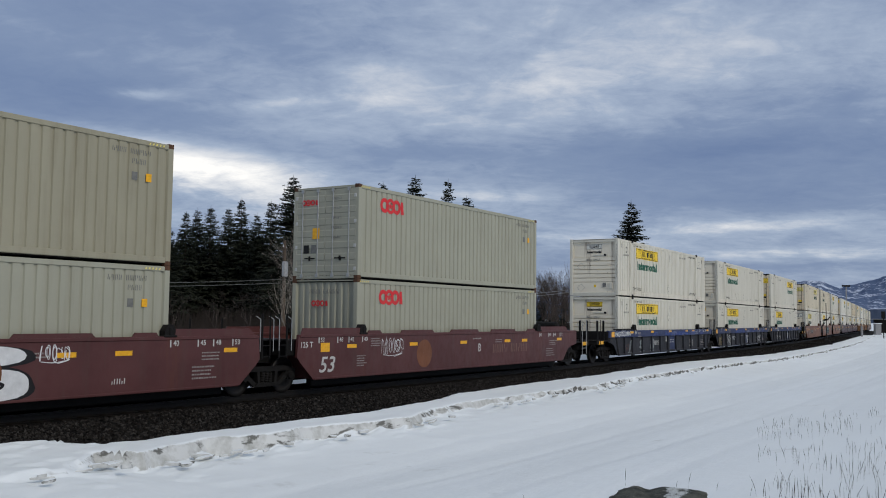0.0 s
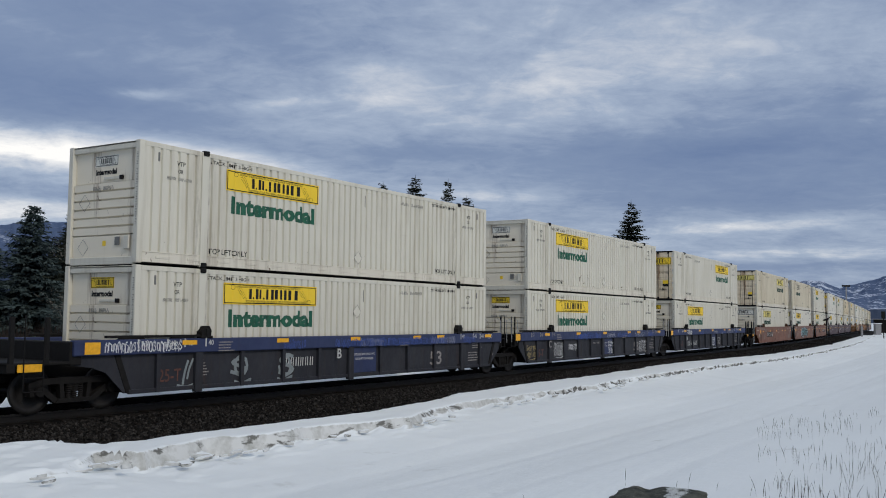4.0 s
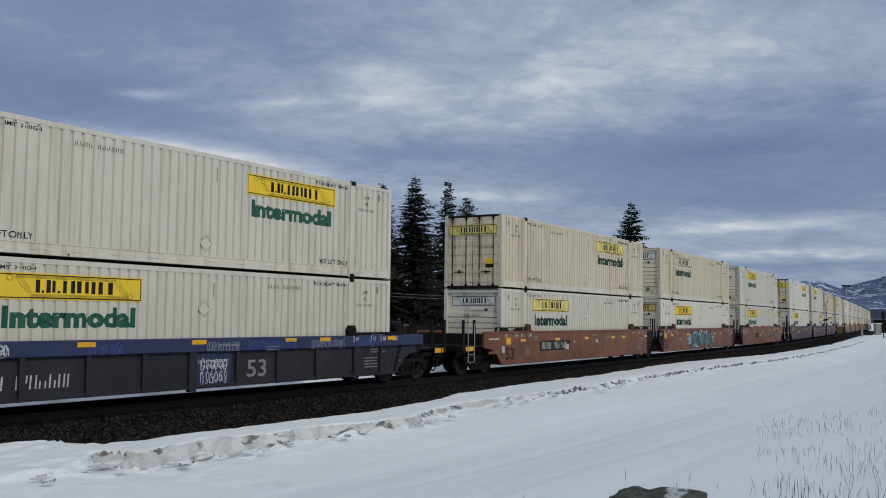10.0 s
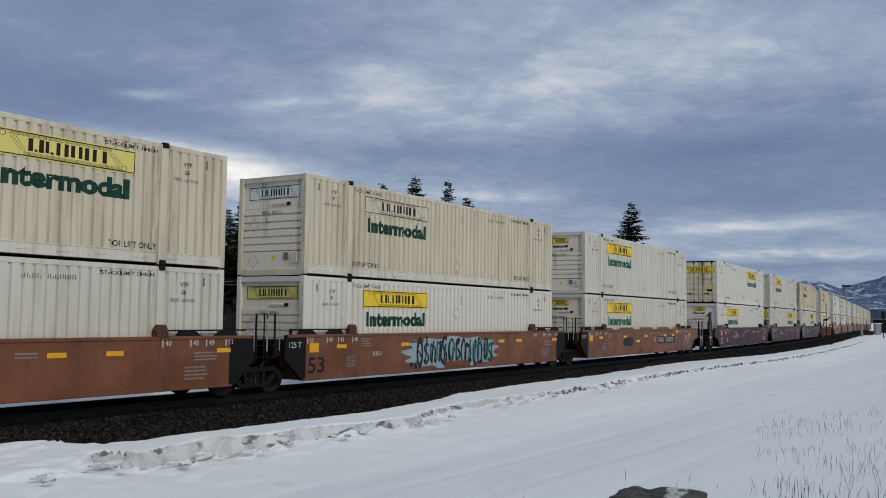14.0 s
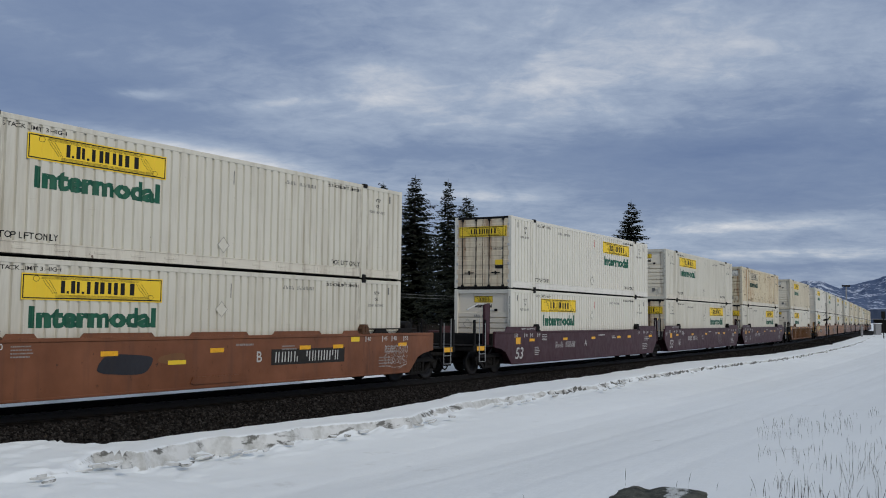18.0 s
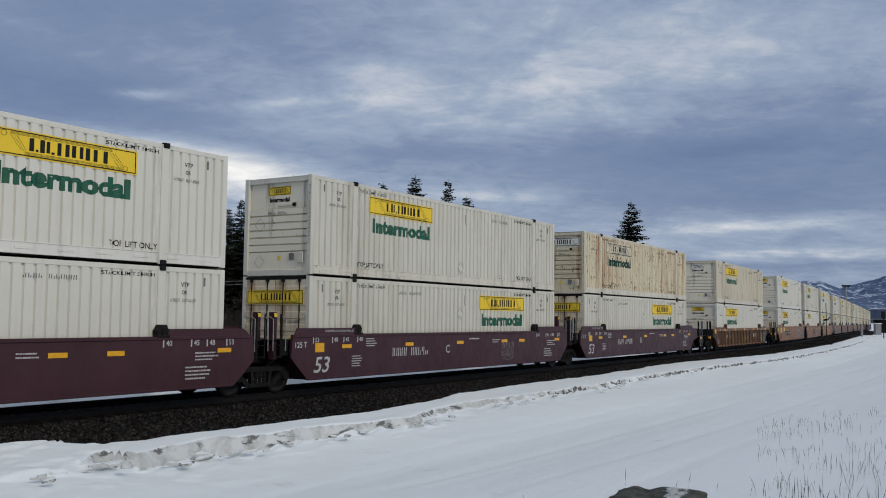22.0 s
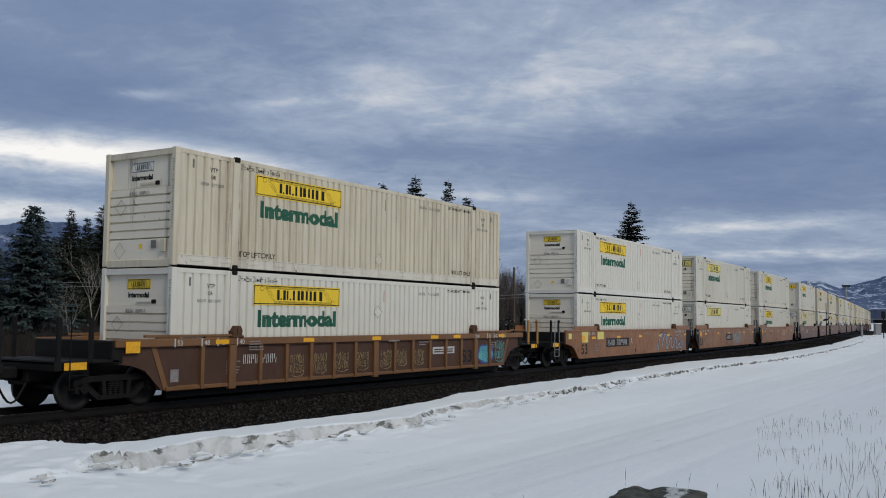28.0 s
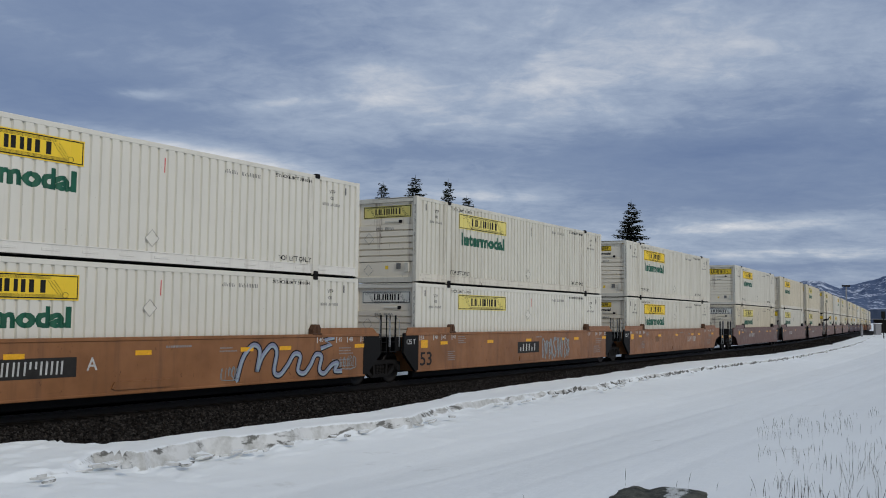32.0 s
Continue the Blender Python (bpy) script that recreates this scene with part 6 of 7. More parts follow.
            for k, (x, w) in enumerate(((-3.2, 0.9), (0.2, 1.1), (1.6, 1.9), (4.1, 1.5), (6.2, 0.8))):
                tagged(part("graffiti", scrawl_mesh(seed * 7 + k, w, 0.24, "spray_lav" if k % 2 else "spray_blue", 0.018), car, "spray-painted scribble", Matrix.Translation((x, yt - 0.002, 1.2))), kind="stuff")
        if paint == "purple":
            side_text(car, "REEFER CLEARANCE", -7.55, 1.645, 0.06, "label", -SIDE - 0.004, 1.3)
        if left == "joint":
            side_text(car, "125 T", -8.85, 1.22, 0.16, ink, yt - 0.006, 0.5) if style == "smooth" else None
        for x, z, w, h, mt, st, sd in marks.get("spray", ()):
            tagged(part("graffiti", scrawl_mesh(sd, w, h, mt, st * (0.5 if st < 0.08 else 0.8)), car, "spray-painted scribble", Matrix.Translation((x, (yp if z < 1.1 else yt) - 0.002, z))), kind="stuff")
        for x, z, w, h in marks.get("humps_paint", ()):
            for mt, st, lift in (("spray_black", 0.20, 0.002), ("spray_lav", 0.125, 0.004), ("spray_ice", 0.05, 0.006)):
                tagged(part("graffiti", humps_mesh(w, h, mt, st), car, "long looping spray-painted stroke", Matrix.Translation((x, yp - lift, z - (0.03 if mt == "spray_ice" else 0.0)))), kind="stuff")
        for x, z, w, h, mt, sp, sh, sd in marks.get("blob", ()):
            part("graffiti", blob_mesh(sd, w, h, mt, sp, sh), car, "sprayed patch of paint", Matrix.Translation((x, yp - 0.0005 - 0.0002 * sd, z)))
        for x, z, w, h, mt in marks.get("patch", ()):
            part("paint_patch", cached(("paint_patch", w, h), lambda: Solid().box(0, w, -0.003, 0, 0, h), mt), car, "", Matrix.Translation((x, yp - 0.001, z)))
    return car


def guide_bracket():
    """Upright bracket with a bevelled head, a rib and a foot."""
    s = Solid().prism([(-0.15, 1.56), (-0.17, 1.72), (-0.07, 1.86), (0.09, 1.86), (0.16, 1.74), (0.14, 1.56)], -0.09, 0.09)
    s.box(-0.03, 0.03, -0.115, -0.085, 1.58, 1.80, 0.008)
    return s.box(-0.2, 0.2, -0.12, 0.06, 1.555, 1.62, 0.02)


def brake_wheel():
    s = Solid()
    pts = [(10.3, -0.5 + 0.3 * math.cos(a), 1.75 + 0.3 * math.sin(a)) for a in [2 * math.pi * i / 16 for i in range(17)]]
    s.bar(pts, 0.018)
    for k in range(4):
        a = math.pi / 2 * k
        s.tube((10.3, -0.5, 1.75), (10.3, -0.5 + 0.3 * math.cos(a), 1.75 + 0.3 * math.sin(a)), 0.014, 6)
    return s.box(10.25, 10.35, -0.55, -0.45, 1.05, 1.8, 0.01)


WELL_WORDS = {
    "maroon": "maroon steel well car with a smooth graffitied side",
    "bluedirt": "grimy dark well car with a blue top chord",
    "brown": "rusty oxide-brown well car with a smooth side",
    "orange": "orange-brown weathered well car with a smooth side",
    "tan": "yellow-brown well car with upright side ribs",
    "purple": "plum-coloured well car with white stencils",
    "dusty": "dusty grey-brown well car with a smooth side",
}

# ---- the train: position of each well at the start, car, and its two containers ----
CONTS, CARS = [], []
FLOOR, SECOND = 0.345, 3.255


def n_(paint, logo="yellow", end="yellow", words=True, ink="green", text=True):
    return ("nose", paint, logo, end, words, ink, text)


def d_(paint, logo="yellow", end="yellow", ink="green"):
    return ("door", paint, logo, end, False, ink, True)


# rust spots: well, upper or lower container -> x, z, length
RUST = {
    (3, True): ((-2.9, 0.80, 0.5), (-1.85, 0.80, 0.35), (-2.4, 0.48, 0.25), (-1.3, 0.38, 0.4), (1.15, 0.39, 0.35), (2.5, 0.44, 0.3)),
    (10, True): ((-4.9, 0.55, 1.6), (-3.2, 0.6, 0.9), (-2.0, 0.5, 1.2), (0.2, 0.55, 1.2), (2.0, 0.5, 1.8), (-7.4, 0.8, 0.7), (-4.4, 1.9, 1.4), (1.0, 2.3, 2.0), (4.0, 0.9, 1.5)),
    (5, True): ((-6.3, 0.42, 0.35), (-5.9, 1.3, 0.12)),
    (6, True): ((-6.2, 0.5, 0.3), (2.0, 0.45, 0.3)),
    (9, True): ((-5.6, 0.4, 0.3), (3.1, 0.42, 0.25)),
}

TRAIN = (
    # s of the leading container edge, style, paint, ends, marks, upper, lower
    (2.94 + 0.04, "smooth", "maroon", "joint", "joint", dict(humps=True, x=4.4, z=0.55, w=0.4, h=0.12, n=3, big=False, blob=((-0.6, 0.29, 3.3, 0.78, "spray_black", 3, 0.12, 1), (-0.9, 0.98, 3.5, 0.52, "spray_black", 2, 0.1, 2), (-0.5, 0.33, 3.1, 0.68, "spray_white", 3, 0.12, 3), (-0.8, 1.02, 3.3, 0.45, "spray_white", 2, 0.1, 4), (0.2, 0.5, 1.7, 0.3, "spray_black", 3, 0.1, 5), (0.3, 0.53, 1.5, 0.24, "spray_white", 3, 0.1, 6)), spray=((2.58, 1.12, 0.75, 0.32, "spray_white", 0.05, 5),), ring=True), ("short", "khaki", "door", False), ("short", "oldgrey", "nose", False)),
    (22.42, "smooth", "maroon", "joint", "end", dict(humps=True, x=2.1, z=0.80, w=2.9, h=0.32, n=10, num_ink="dusty", letter="B", xl=1.0, spray=((-5.1, 0.95, 1.25, 0.5, "spray_white", 0.05, 7),), ring=True), ("short", "oldgrey", "door", True), ("short", "oldgrey", "nose", True)),
    (43.94, "ribbed", "bluedirt", "end", "joint", dict(x=-3.0, z=0.72, w=1.2, h=0.24, n=6, letter="B", big=True, x53=4.2, ink53="dimlabel", spray=((-6.9, 0.45, 0.75, 0.6, "spray_grey", 0.13, 101), (-5.0, 0.45, 0.7, 0.6, "spray_grey", 0.13, 106), (-3.4, 0.45, 0.7, 0.6, "spray_grey", 0.13, 103), (-9.0, 1.24, 2.2, 0.25, "spray_white", 0.04, 10), (-1.0, 1.2, 6.0, 0.24, "spray_blue", 0.04, 11))), n_("white", "yellow", "whitedecal"), n_("white")),
    (63.57, "ribbed", "bluedirt", "joint", "joint", dict(x=-1.3, z=0.95, w=0.8, h=0.07, n=9, ink="dimlabel", letter="C", xl=-6.4, x53=4.2, ink53="dimlabel", spray=((-5.7, 0.5, 1.1, 0.58, "spray_white", 0.05, 12), (-4.1, 0.7, 0.9, 0.3, "spray_white", 0.04, 13), (0.6, 0.45, 0.9, 0.6, "spray_white", 0.05, 14), (5.0, 0.4, 1.1, 0.6, "spray_white", 0.05, 15), (-3.6, 1.18, 3.0, 0.28, "spray_blue", 0.045, 16), (-8.3, 0.5, 0.9, 0.5, "spray_gold", 0.04, 17))), n_("white", "yellow", "whitedecal"), n_("white")),
    (83.18, "ribbed", "bluedirt", "joint", "end", dict(x=-5.9, z=0.55, w=2.4, h=0.28, n=11, letter="A", xl=-6.3, x53=1.7, ink53="dimlabel", spray=((0.1, 0.4, 0.9, 0.62, "spray_white", 0.05, 18), (-6.05, 1.22, 1.0, 0.28, "spray_white", 0.035, 19))), d_("white"), n_("white")),
    (106.72, "smooth", "brown", "end", "joint", dict(x=-4.8, z=0.83, w=2.6, h=0.28, n=11, plate=(-5.0, -1.95, 0.76, 1.18), ink53="spray_black", letter="A", xl=-1.6, blob=((-2.5, 0.74, 0.5, 0.3, "label", 4, 0.3, 7), (1.0, 1.0, 0.35, 0.16, "label", 4, 0.2, 8), (-1.9, 0.8, 0.6, 0.25, "brown", 3, 0.2, 9)), patch=((-8.35, 0.78, 0.22, 0.24, "label"), (-9.4, 0.75, 0.6, 0.1, "tan"), (-9.4, 1.28, 0.8, 0.05, "cream"))), d_("cream", "paleyellow", "paleyellow", "darkgreen"), n_("white", "paleyellow", "whitedecal", False, "darkgreen")),
    (125.91, "smooth", "brown", "joint", "joint", dict(x=-5.0, z=0.9, w=0.5, h=0.14, n=3, ink53="spray_black", blob=((-3.5, 0.36, 6.6, 1.1, "spray_ice", 13, 0.16, 11),), spray=((-3.0, 0.45, 5.6, 0.92, "spray_black", 0.17, 23), (-2.9, 0.5, 5.4, 0.85, "spray_teal", 0.05, 22))), n_("cream", "cream", "whitedecal", False, "darkgreen"), n_("bright", "yellow", "paleyellow", False, "darkgreen")),
    (145.67, "smooth", "brown", "joint", "end", dict(humps=True, x=2.05, z=0.85, w=2.75, h=0.28, n=11, plate=(1.9, 5.0, 0.78, 1.2), big=False, letter="B", xl=1.35, blob=((-3.6, 0.72, 1.6, 0.5, "bluedirt", 4, 0.12, 12), (-1.9, 0.9, 0.9, 0.3, "tan", 3, 0.2, 13)), spray=((6.95, 0.6, 1.3, 0.62, "label", 0.03, 25),), patch=((-1.6, 0.92, 0.55, 0.1, "yellow"), (5.3, 1.35, 0.4, 0.14, "yellow"))), n_("white", "yellow", "yellow"), n_("white", "yellow", "yellow", True, "green")),
    (169.42, "smooth", "purple", "end", "joint", dict(letter="A", x=-4.25, z=0.86, xl=-1.1), d_("bright"), n_("bright")),
    (188.83, "smooth", "purple", "joint", "joint", dict(letter="C", xl=-1.0, x=-4.2, z=0.86, spray=((3.0, 0.6, 1.0, 0.6, "dimlabel", 0.04, 27),)), n_("white"), d_("white")),
    (208.27, "smooth", "purple", "joint", "end", dict(letter="B", xl=-0.9, x=-4.2, z=0.86), n_("rusty", "cream", "whitedecal", False, "darkgreen"), d_("white")),
    (231.87, "ribbed", "tan", "end", "end", dict(x=-5.7, z=0.85, w=1.3, h=0.24, n=9, x53=5.2, ink53="spray_black", patch=((3.3, 0.85, 1.4, 0.24, "label"), (3.4, 0.9, 1.2, 0.05, "tandirt"), (3.4, 0.98, 1.2, 0.04, "tandirt"), (-8.1, 0.5, 0.25, 0.3, "dimlabel"), (-7.9, 0.32, 0.7, 0.1, "tan")), blob=((6.3, 0.42, 1.25, 0.72, "spray_blue", 5, 0.12, 14), (6.37, 0.47, 1.1, 0.62, "spray_teal", 5, 0.14, 15)), spray=((6.4, 0.5, 1.0, 0.6, "spray_blue", 0.05, 30), (7.6, 0.55, 0.75, 0.7, "spray_teal", 0.06, 40), (-3.9, 0.5, 0.6, 0.55, "spray_gold", 0.025, 31), (-2.9, 0.55, 0.6, 0.5, "spray_gold", 0.025, 36), (-1.9, 0.55, 0.6, 0.5, "spray_gold", 0.025, 37), (-0.9, 0.55, 0.6, 0.5, "spray_gold", 0.025, 38), (0.3, 0.55, 0.6, 0.5, "spray_gold", 0.025, 39), (1.2, 0.6, 0.6, 0.45, "spray_gold", 0.025, 41), (2.2, 0.6, 0.6, 0.45, "spray_gold", 0.025, 42))), n_("cream", "yellow", "whitedecal"), n_("bright")),
    (255.46, "smooth", "orange", "end", "joint", dict(x=-4.75, z=0.83, w=2.7, h=0.28, n=11, plate=(-4.95, -1.8, 0.76, 1.18), ink53="spray_black", letter="A", xl=-1.55, patch=((-7.95, 1.03, 0.7, 0.5, "paleyellow"), (-6.1, 1.15, 0.8, 0.38, "paleyellow"), (-9.5, 1.2, 0.35, 0.25, "paleyellow")), humps_paint=((2.9, 0.42, 4.3, 0.95),), spray=((2.3, 0.5, 0.7, 0.3, "spray_grey", 0.05, 33), (7.0, 0.6, 0.8, 0.35, "spray_grey", 0.05, 34))), n_("bright"), n_("bright")),
    (274.73, "smooth", "orange", "joint", "joint", dict(x=-0.8, z=0.80, w=1.5, h=0.28, n=3, plate=(-1.0, 0.9, 0.72, 1.16), ink53="spray_black", spray=((1.2, 0.42, 2.8, 0.85, "spray_grey", 0.14, 35), (1.2, 0.42, 2.8, 0.85, "spray_white", 0.05, 35))), n_("white", "paleyellow", "paleyellow", False), n_("bright", "paleyellow", "whitedecal", False, "green", False)),
    (294.36, "smooth", "orange", "joint", "end", dict(x=2.2, z=0.8, w=1.8, h=0.3, n=8, big=False, patch=((-4.0, 0.9, 0.6, 0.3, "tan"),)), n_("white"), n_("white")),
    (318.06, "smooth", "dusty", "end", "joint", dict(big=False), n_("white", "yellow", "yellow", False), n_("cream", "paleyellow", "whitedecal", False)),
)


def build_train():
    rnd = random.Random(21)
    rows = list(TRAIN)
    s = 318.06
    kinds = ("joint", "joint"), ("joint", "end"), ("end", "joint"), ("joint", "joint"), ("joint", "end"), ("end", "joint"), ("joint", "joint"), ("joint", "end"), ("end", "joint"), ("joint", "joint"), ("joint", "end"), ("end", "joint"), ("joint", "joint"), ("joint", "end"), ("end", "joint"), ("joint", "joint"), ("joint", "end")
    for i, (a, b) in enumerate(kinds):
        s += 23.6 if a == "end" else 19.5
        paint = ("dusty", "dusty", "purple", "brown", "brown", "orange", "dusty")[i * 7 // len(kinds)]
        def some():
            p = rnd.choice(("white", "cream", "cream", "white", "cream"))
            lg = rnd.choice(("yellow", "yellow", "paleyellow"))
            return n_(p, lg, rnd.choice(("yellow", "whitedecal")), rnd.random() < 0.6, rnd.choice(("green", "darkgreen"))) if rnd.random() < 0.7 else d_(p, lg)
        rows.append((s, "smooth", paint, a, b, dict(big=False), some(), some()))
    for i, (s, style, paint, a, b, marks, upper, lower) in enumerate(rows):
        mid = s + (12.19 if upper[0] == "short" else 16.15) / 2
        near = i < 16
        car = well_car(style, paint, a, b, near, marks, 40 + i, near)
        if marks.get("ring"):
            part("emblem", cached(("ring", 0), ring_emblem, "brown"), car, "faded round emblem", Matrix.Translation((1.35 if i == 0 else -2.6, -SIDE - 0.006, 0.9)))
        CARS.append((car, mid))
        for spec, z in ((lower, FLOOR), (upper, SECOND)):
            if spec[0] == "short":
                c = short_container(spec[1], spec[2], spec[3])
            else:
                lead, paint_, logo, end, words, ink, text = spec
                trim = {"rusty": "cream"}.get(paint_, paint_)
                c = long_container(paint_, trim, lead, logo, end, words, ink, text, near, z == SECOND, RUST.get((i, z == SECOND), ()))
            CONTS.append((c, mid, z))


def ring_emblem():
    s = Solid()
    n = 28
    s.add([(math.cos(6.2832 * i / n) * 0.46, 0.001, math.sin(6.2832 * i / n) * 0.46) for i in range(n)], [tuple(range(n))])
    for r0, r1 in ((0.40, 0.46), (0.27, 0.30)):
        vs, fs = [], []
        for i in range(24):
            a = 2 * math.pi * i / 24
            vs += [(math.cos(a) * r0, 0, math.sin(a) * r0), (math.cos(a) * r1, 0, math.sin(a) * r1)]
        fs = [(2 * i, 2 * i + 1, (2 * i + 3) % 48, (2 * i + 2) % 48) for i in range(24)]
        s.add(vs, fs)
    return s.box(-0.27, 0.27, -0.002, 0, -0.03, 0.03).box(-0.03, 0.03, -0.002, 0, -0.27, 0.27)


build_train()

# ---- trees, bushes and grass ----
def conifer_mesh(seed, h, r, dense, droop, mat, bare=0.08):
    """Crown of a conifer: separate whorls of drooping boughs, each a spine with thin needle sprays to both sides."""
    rnd = random.Random(seed)
    vs, fs = [], []
    z = h * bare
    while z < h * 0.985:
        u = (z / h - bare) / (1 - bare)
        reach = (r * (1 - u) ** 0.80 * (0.8 + 0.2 * math.sin(min(1.0, u * 6) * 1.57)) + 0.06) * rnd.uniform(0.82, 1.12)
        n = max(5, int((9 - 3.5 * u) * dense))
        turn = rnd.uniform(0, 6.283)
        for b in range(n):
            a = turn + 6.283 * (b + rnd.uniform(-0.35, 0.35)) / n
            ln = reach * rnd.uniform(0.55, 1.08) * (1.0 + 0.35 * noise.noise((1.6 * math.cos(a), 1.6 * math.sin(a), z * 0.5 + seed * 3.1)))
            if rnd.random() < 0.06:
                continue
            z0 = z + rnd.uniform(-0.3, 0.3)
            lift = rnd.uniform(0.0, 0.22) + 0.5 * u * u
            k = max(3, int(ln / 0.15))
            ca, sa = math.cos(a), math.sin(a)
            for j in range(k):
                v = (j + 0.7) / k
                d = ln * v
                # the bough sags and its tip turns up again
                zz = z0 + d * lift - droop * d * (0.35 + 0.75 * v) + 0.35 * droop * ln * v ** 3
                x, y = d * ca, d * sa
                size = (0.20 + 0.26 * (1 - v) ** 0.6 * min(1.0, ln / 1.6)) * rnd.uniform(0.75, 1.3)
                for side in (-1, 1, rnd.choice((-1, 1))):
                    t = a + side * rnd.uniform(0.45, 1.15)
                    ct, st = math.cos(t), math.sin(t)
                    dz = rnd.uniform(-0.75, 0.05) * size
                    w = size * rnd.uniform(0.13, 0.24)
                    tw = rnd.uniform(-0.9, 0.9) * w
                    o = len(vs)
                    vs += [(x, y, zz), (x + ct * size * 0.55 - st * w, y + st * size * 0.55 + ct * w, zz + dz * 0.4 + tw), (x + ct * size, y + st * size, zz + dz), (x + ct * size * 0.55 + st * w, y + st * size * 0.55 - ct * w, zz + dz * 0.4 - tw)]
                    fs.append((o, o + 1, o + 2, o + 3))
        z += (0.17 + 0.15 * (1 - u)) * rnd.uniform(0.7, 1.3) * (h / 14) ** 0.5
    # the leader
    o = len(vs)
    vs += [(-0.05, 0, h * 0.96), (0.05, 0, h * 0.96), (0, 0, h * 1.02), (0, -0.05, h * 0.96), (0, 0.05, h * 0.96)]
    fs += [(o, o + 1, o + 2), (o + 3, o + 4, o + 2)]
    me = bpy.data.meshes.new("crown")
    me.from_pydata(vs, [], fs)
    me.materials.append(MATS[mat])
    return me


def conifer(seed, h, r, dense, droop, mat, label):
    tree = empty("conifer_tree", label, "tree", "conifers behind the track")
    part("trunk", Solid().tube((0, 0, -0.3), (0, 0, h * 0.55), 0.02 * h * 0.7, 8, 0.008 * h).tube((0, 0, h * 0.55), (0, 0, h * 0.97), 0.008 * h, 6, 0.01).mesh("trunk", "bark"), tree)
    part("crown", conifer_mesh(seed, h, r, dense, droop, mat), tree, "dark drooping needle boughs")
    return tree


def bare_tree(seed, h, mat, spread, depth=6, label="leafless young tree with pale thin branches", girth=0.0056):
    rnd = random.Random(seed)
    trunk, crown = Solid(), Solid()

    def grow(p, d, ln, r, k):
        q = p + d * ln
        (trunk if k == 0 else crown).tube(p, q, r, 6 if k < 2 else 3, r * 0.72)
        if k >= depth:
            return
        n = 3 if k < 2 else rnd.choice((2, 2, 3))
        for i in range(n):
            e = (d + Vector((rnd.uniform(-1, 1), rnd.uniform(-1, 1), rnd.uniform(-0.25, 0.55))) * spread).normalized()
            grow(q if i == 0 else p + d * ln * rnd.uniform(0.55, 1.0), e, ln * rnd.uniform(0.62, 0.88), r * (0.7 if i == 0 else 0.55), k + 1)
    tree = empty("bare_tree", label, "tree", "leafless trees behind the track")
    grow(Vector((0, 0, -0.2)), Vector((rnd.uniform(-0.08, 0.08), rnd.uniform(-0.08, 0.08), 1)).normalized(), h * 0.27, girth * h, 0)
    part("trunk", trunk.mesh("trunk", mat), tree)
    part("crown", crown.mesh("crown", mat), tree, "bare forking branches")
    return tree


def at_bearing(az, dist):
    x, y = dist * math.sin(radians(az)), dist * math.cos(radians(az))
    s, lat = to_track(x, y)
    return x, y, snow_height(s, lat)


FIRS = (
    (-21.7, 95, 11.9), (-20.84, 100, 11.6), (-20.01, 105, 13.5), (-19.0, 100, 11.5), (-18.38, 98, 11.8), (-17.35, 105, 12.7), (-16.48, 100, 11.6),
    (-15.38, 110, 13.6), (-14.74, 115, 14.5), (-13.99, 112, 14.5), (-12.94, 118, 15.1), (-12.2, 112, 15.6), (-11.28, 120, 14.8), (-10.46, 118, 16.2),
    (-9.18, 105, 17.5), (-3.72, 120, 19.2), (-1.75, 125, 20.9), (0.27, 100, 16.8), (1.42, 85, 13.1), (2.28, 90, 10.3), (11.37, 150, 20.7),
)


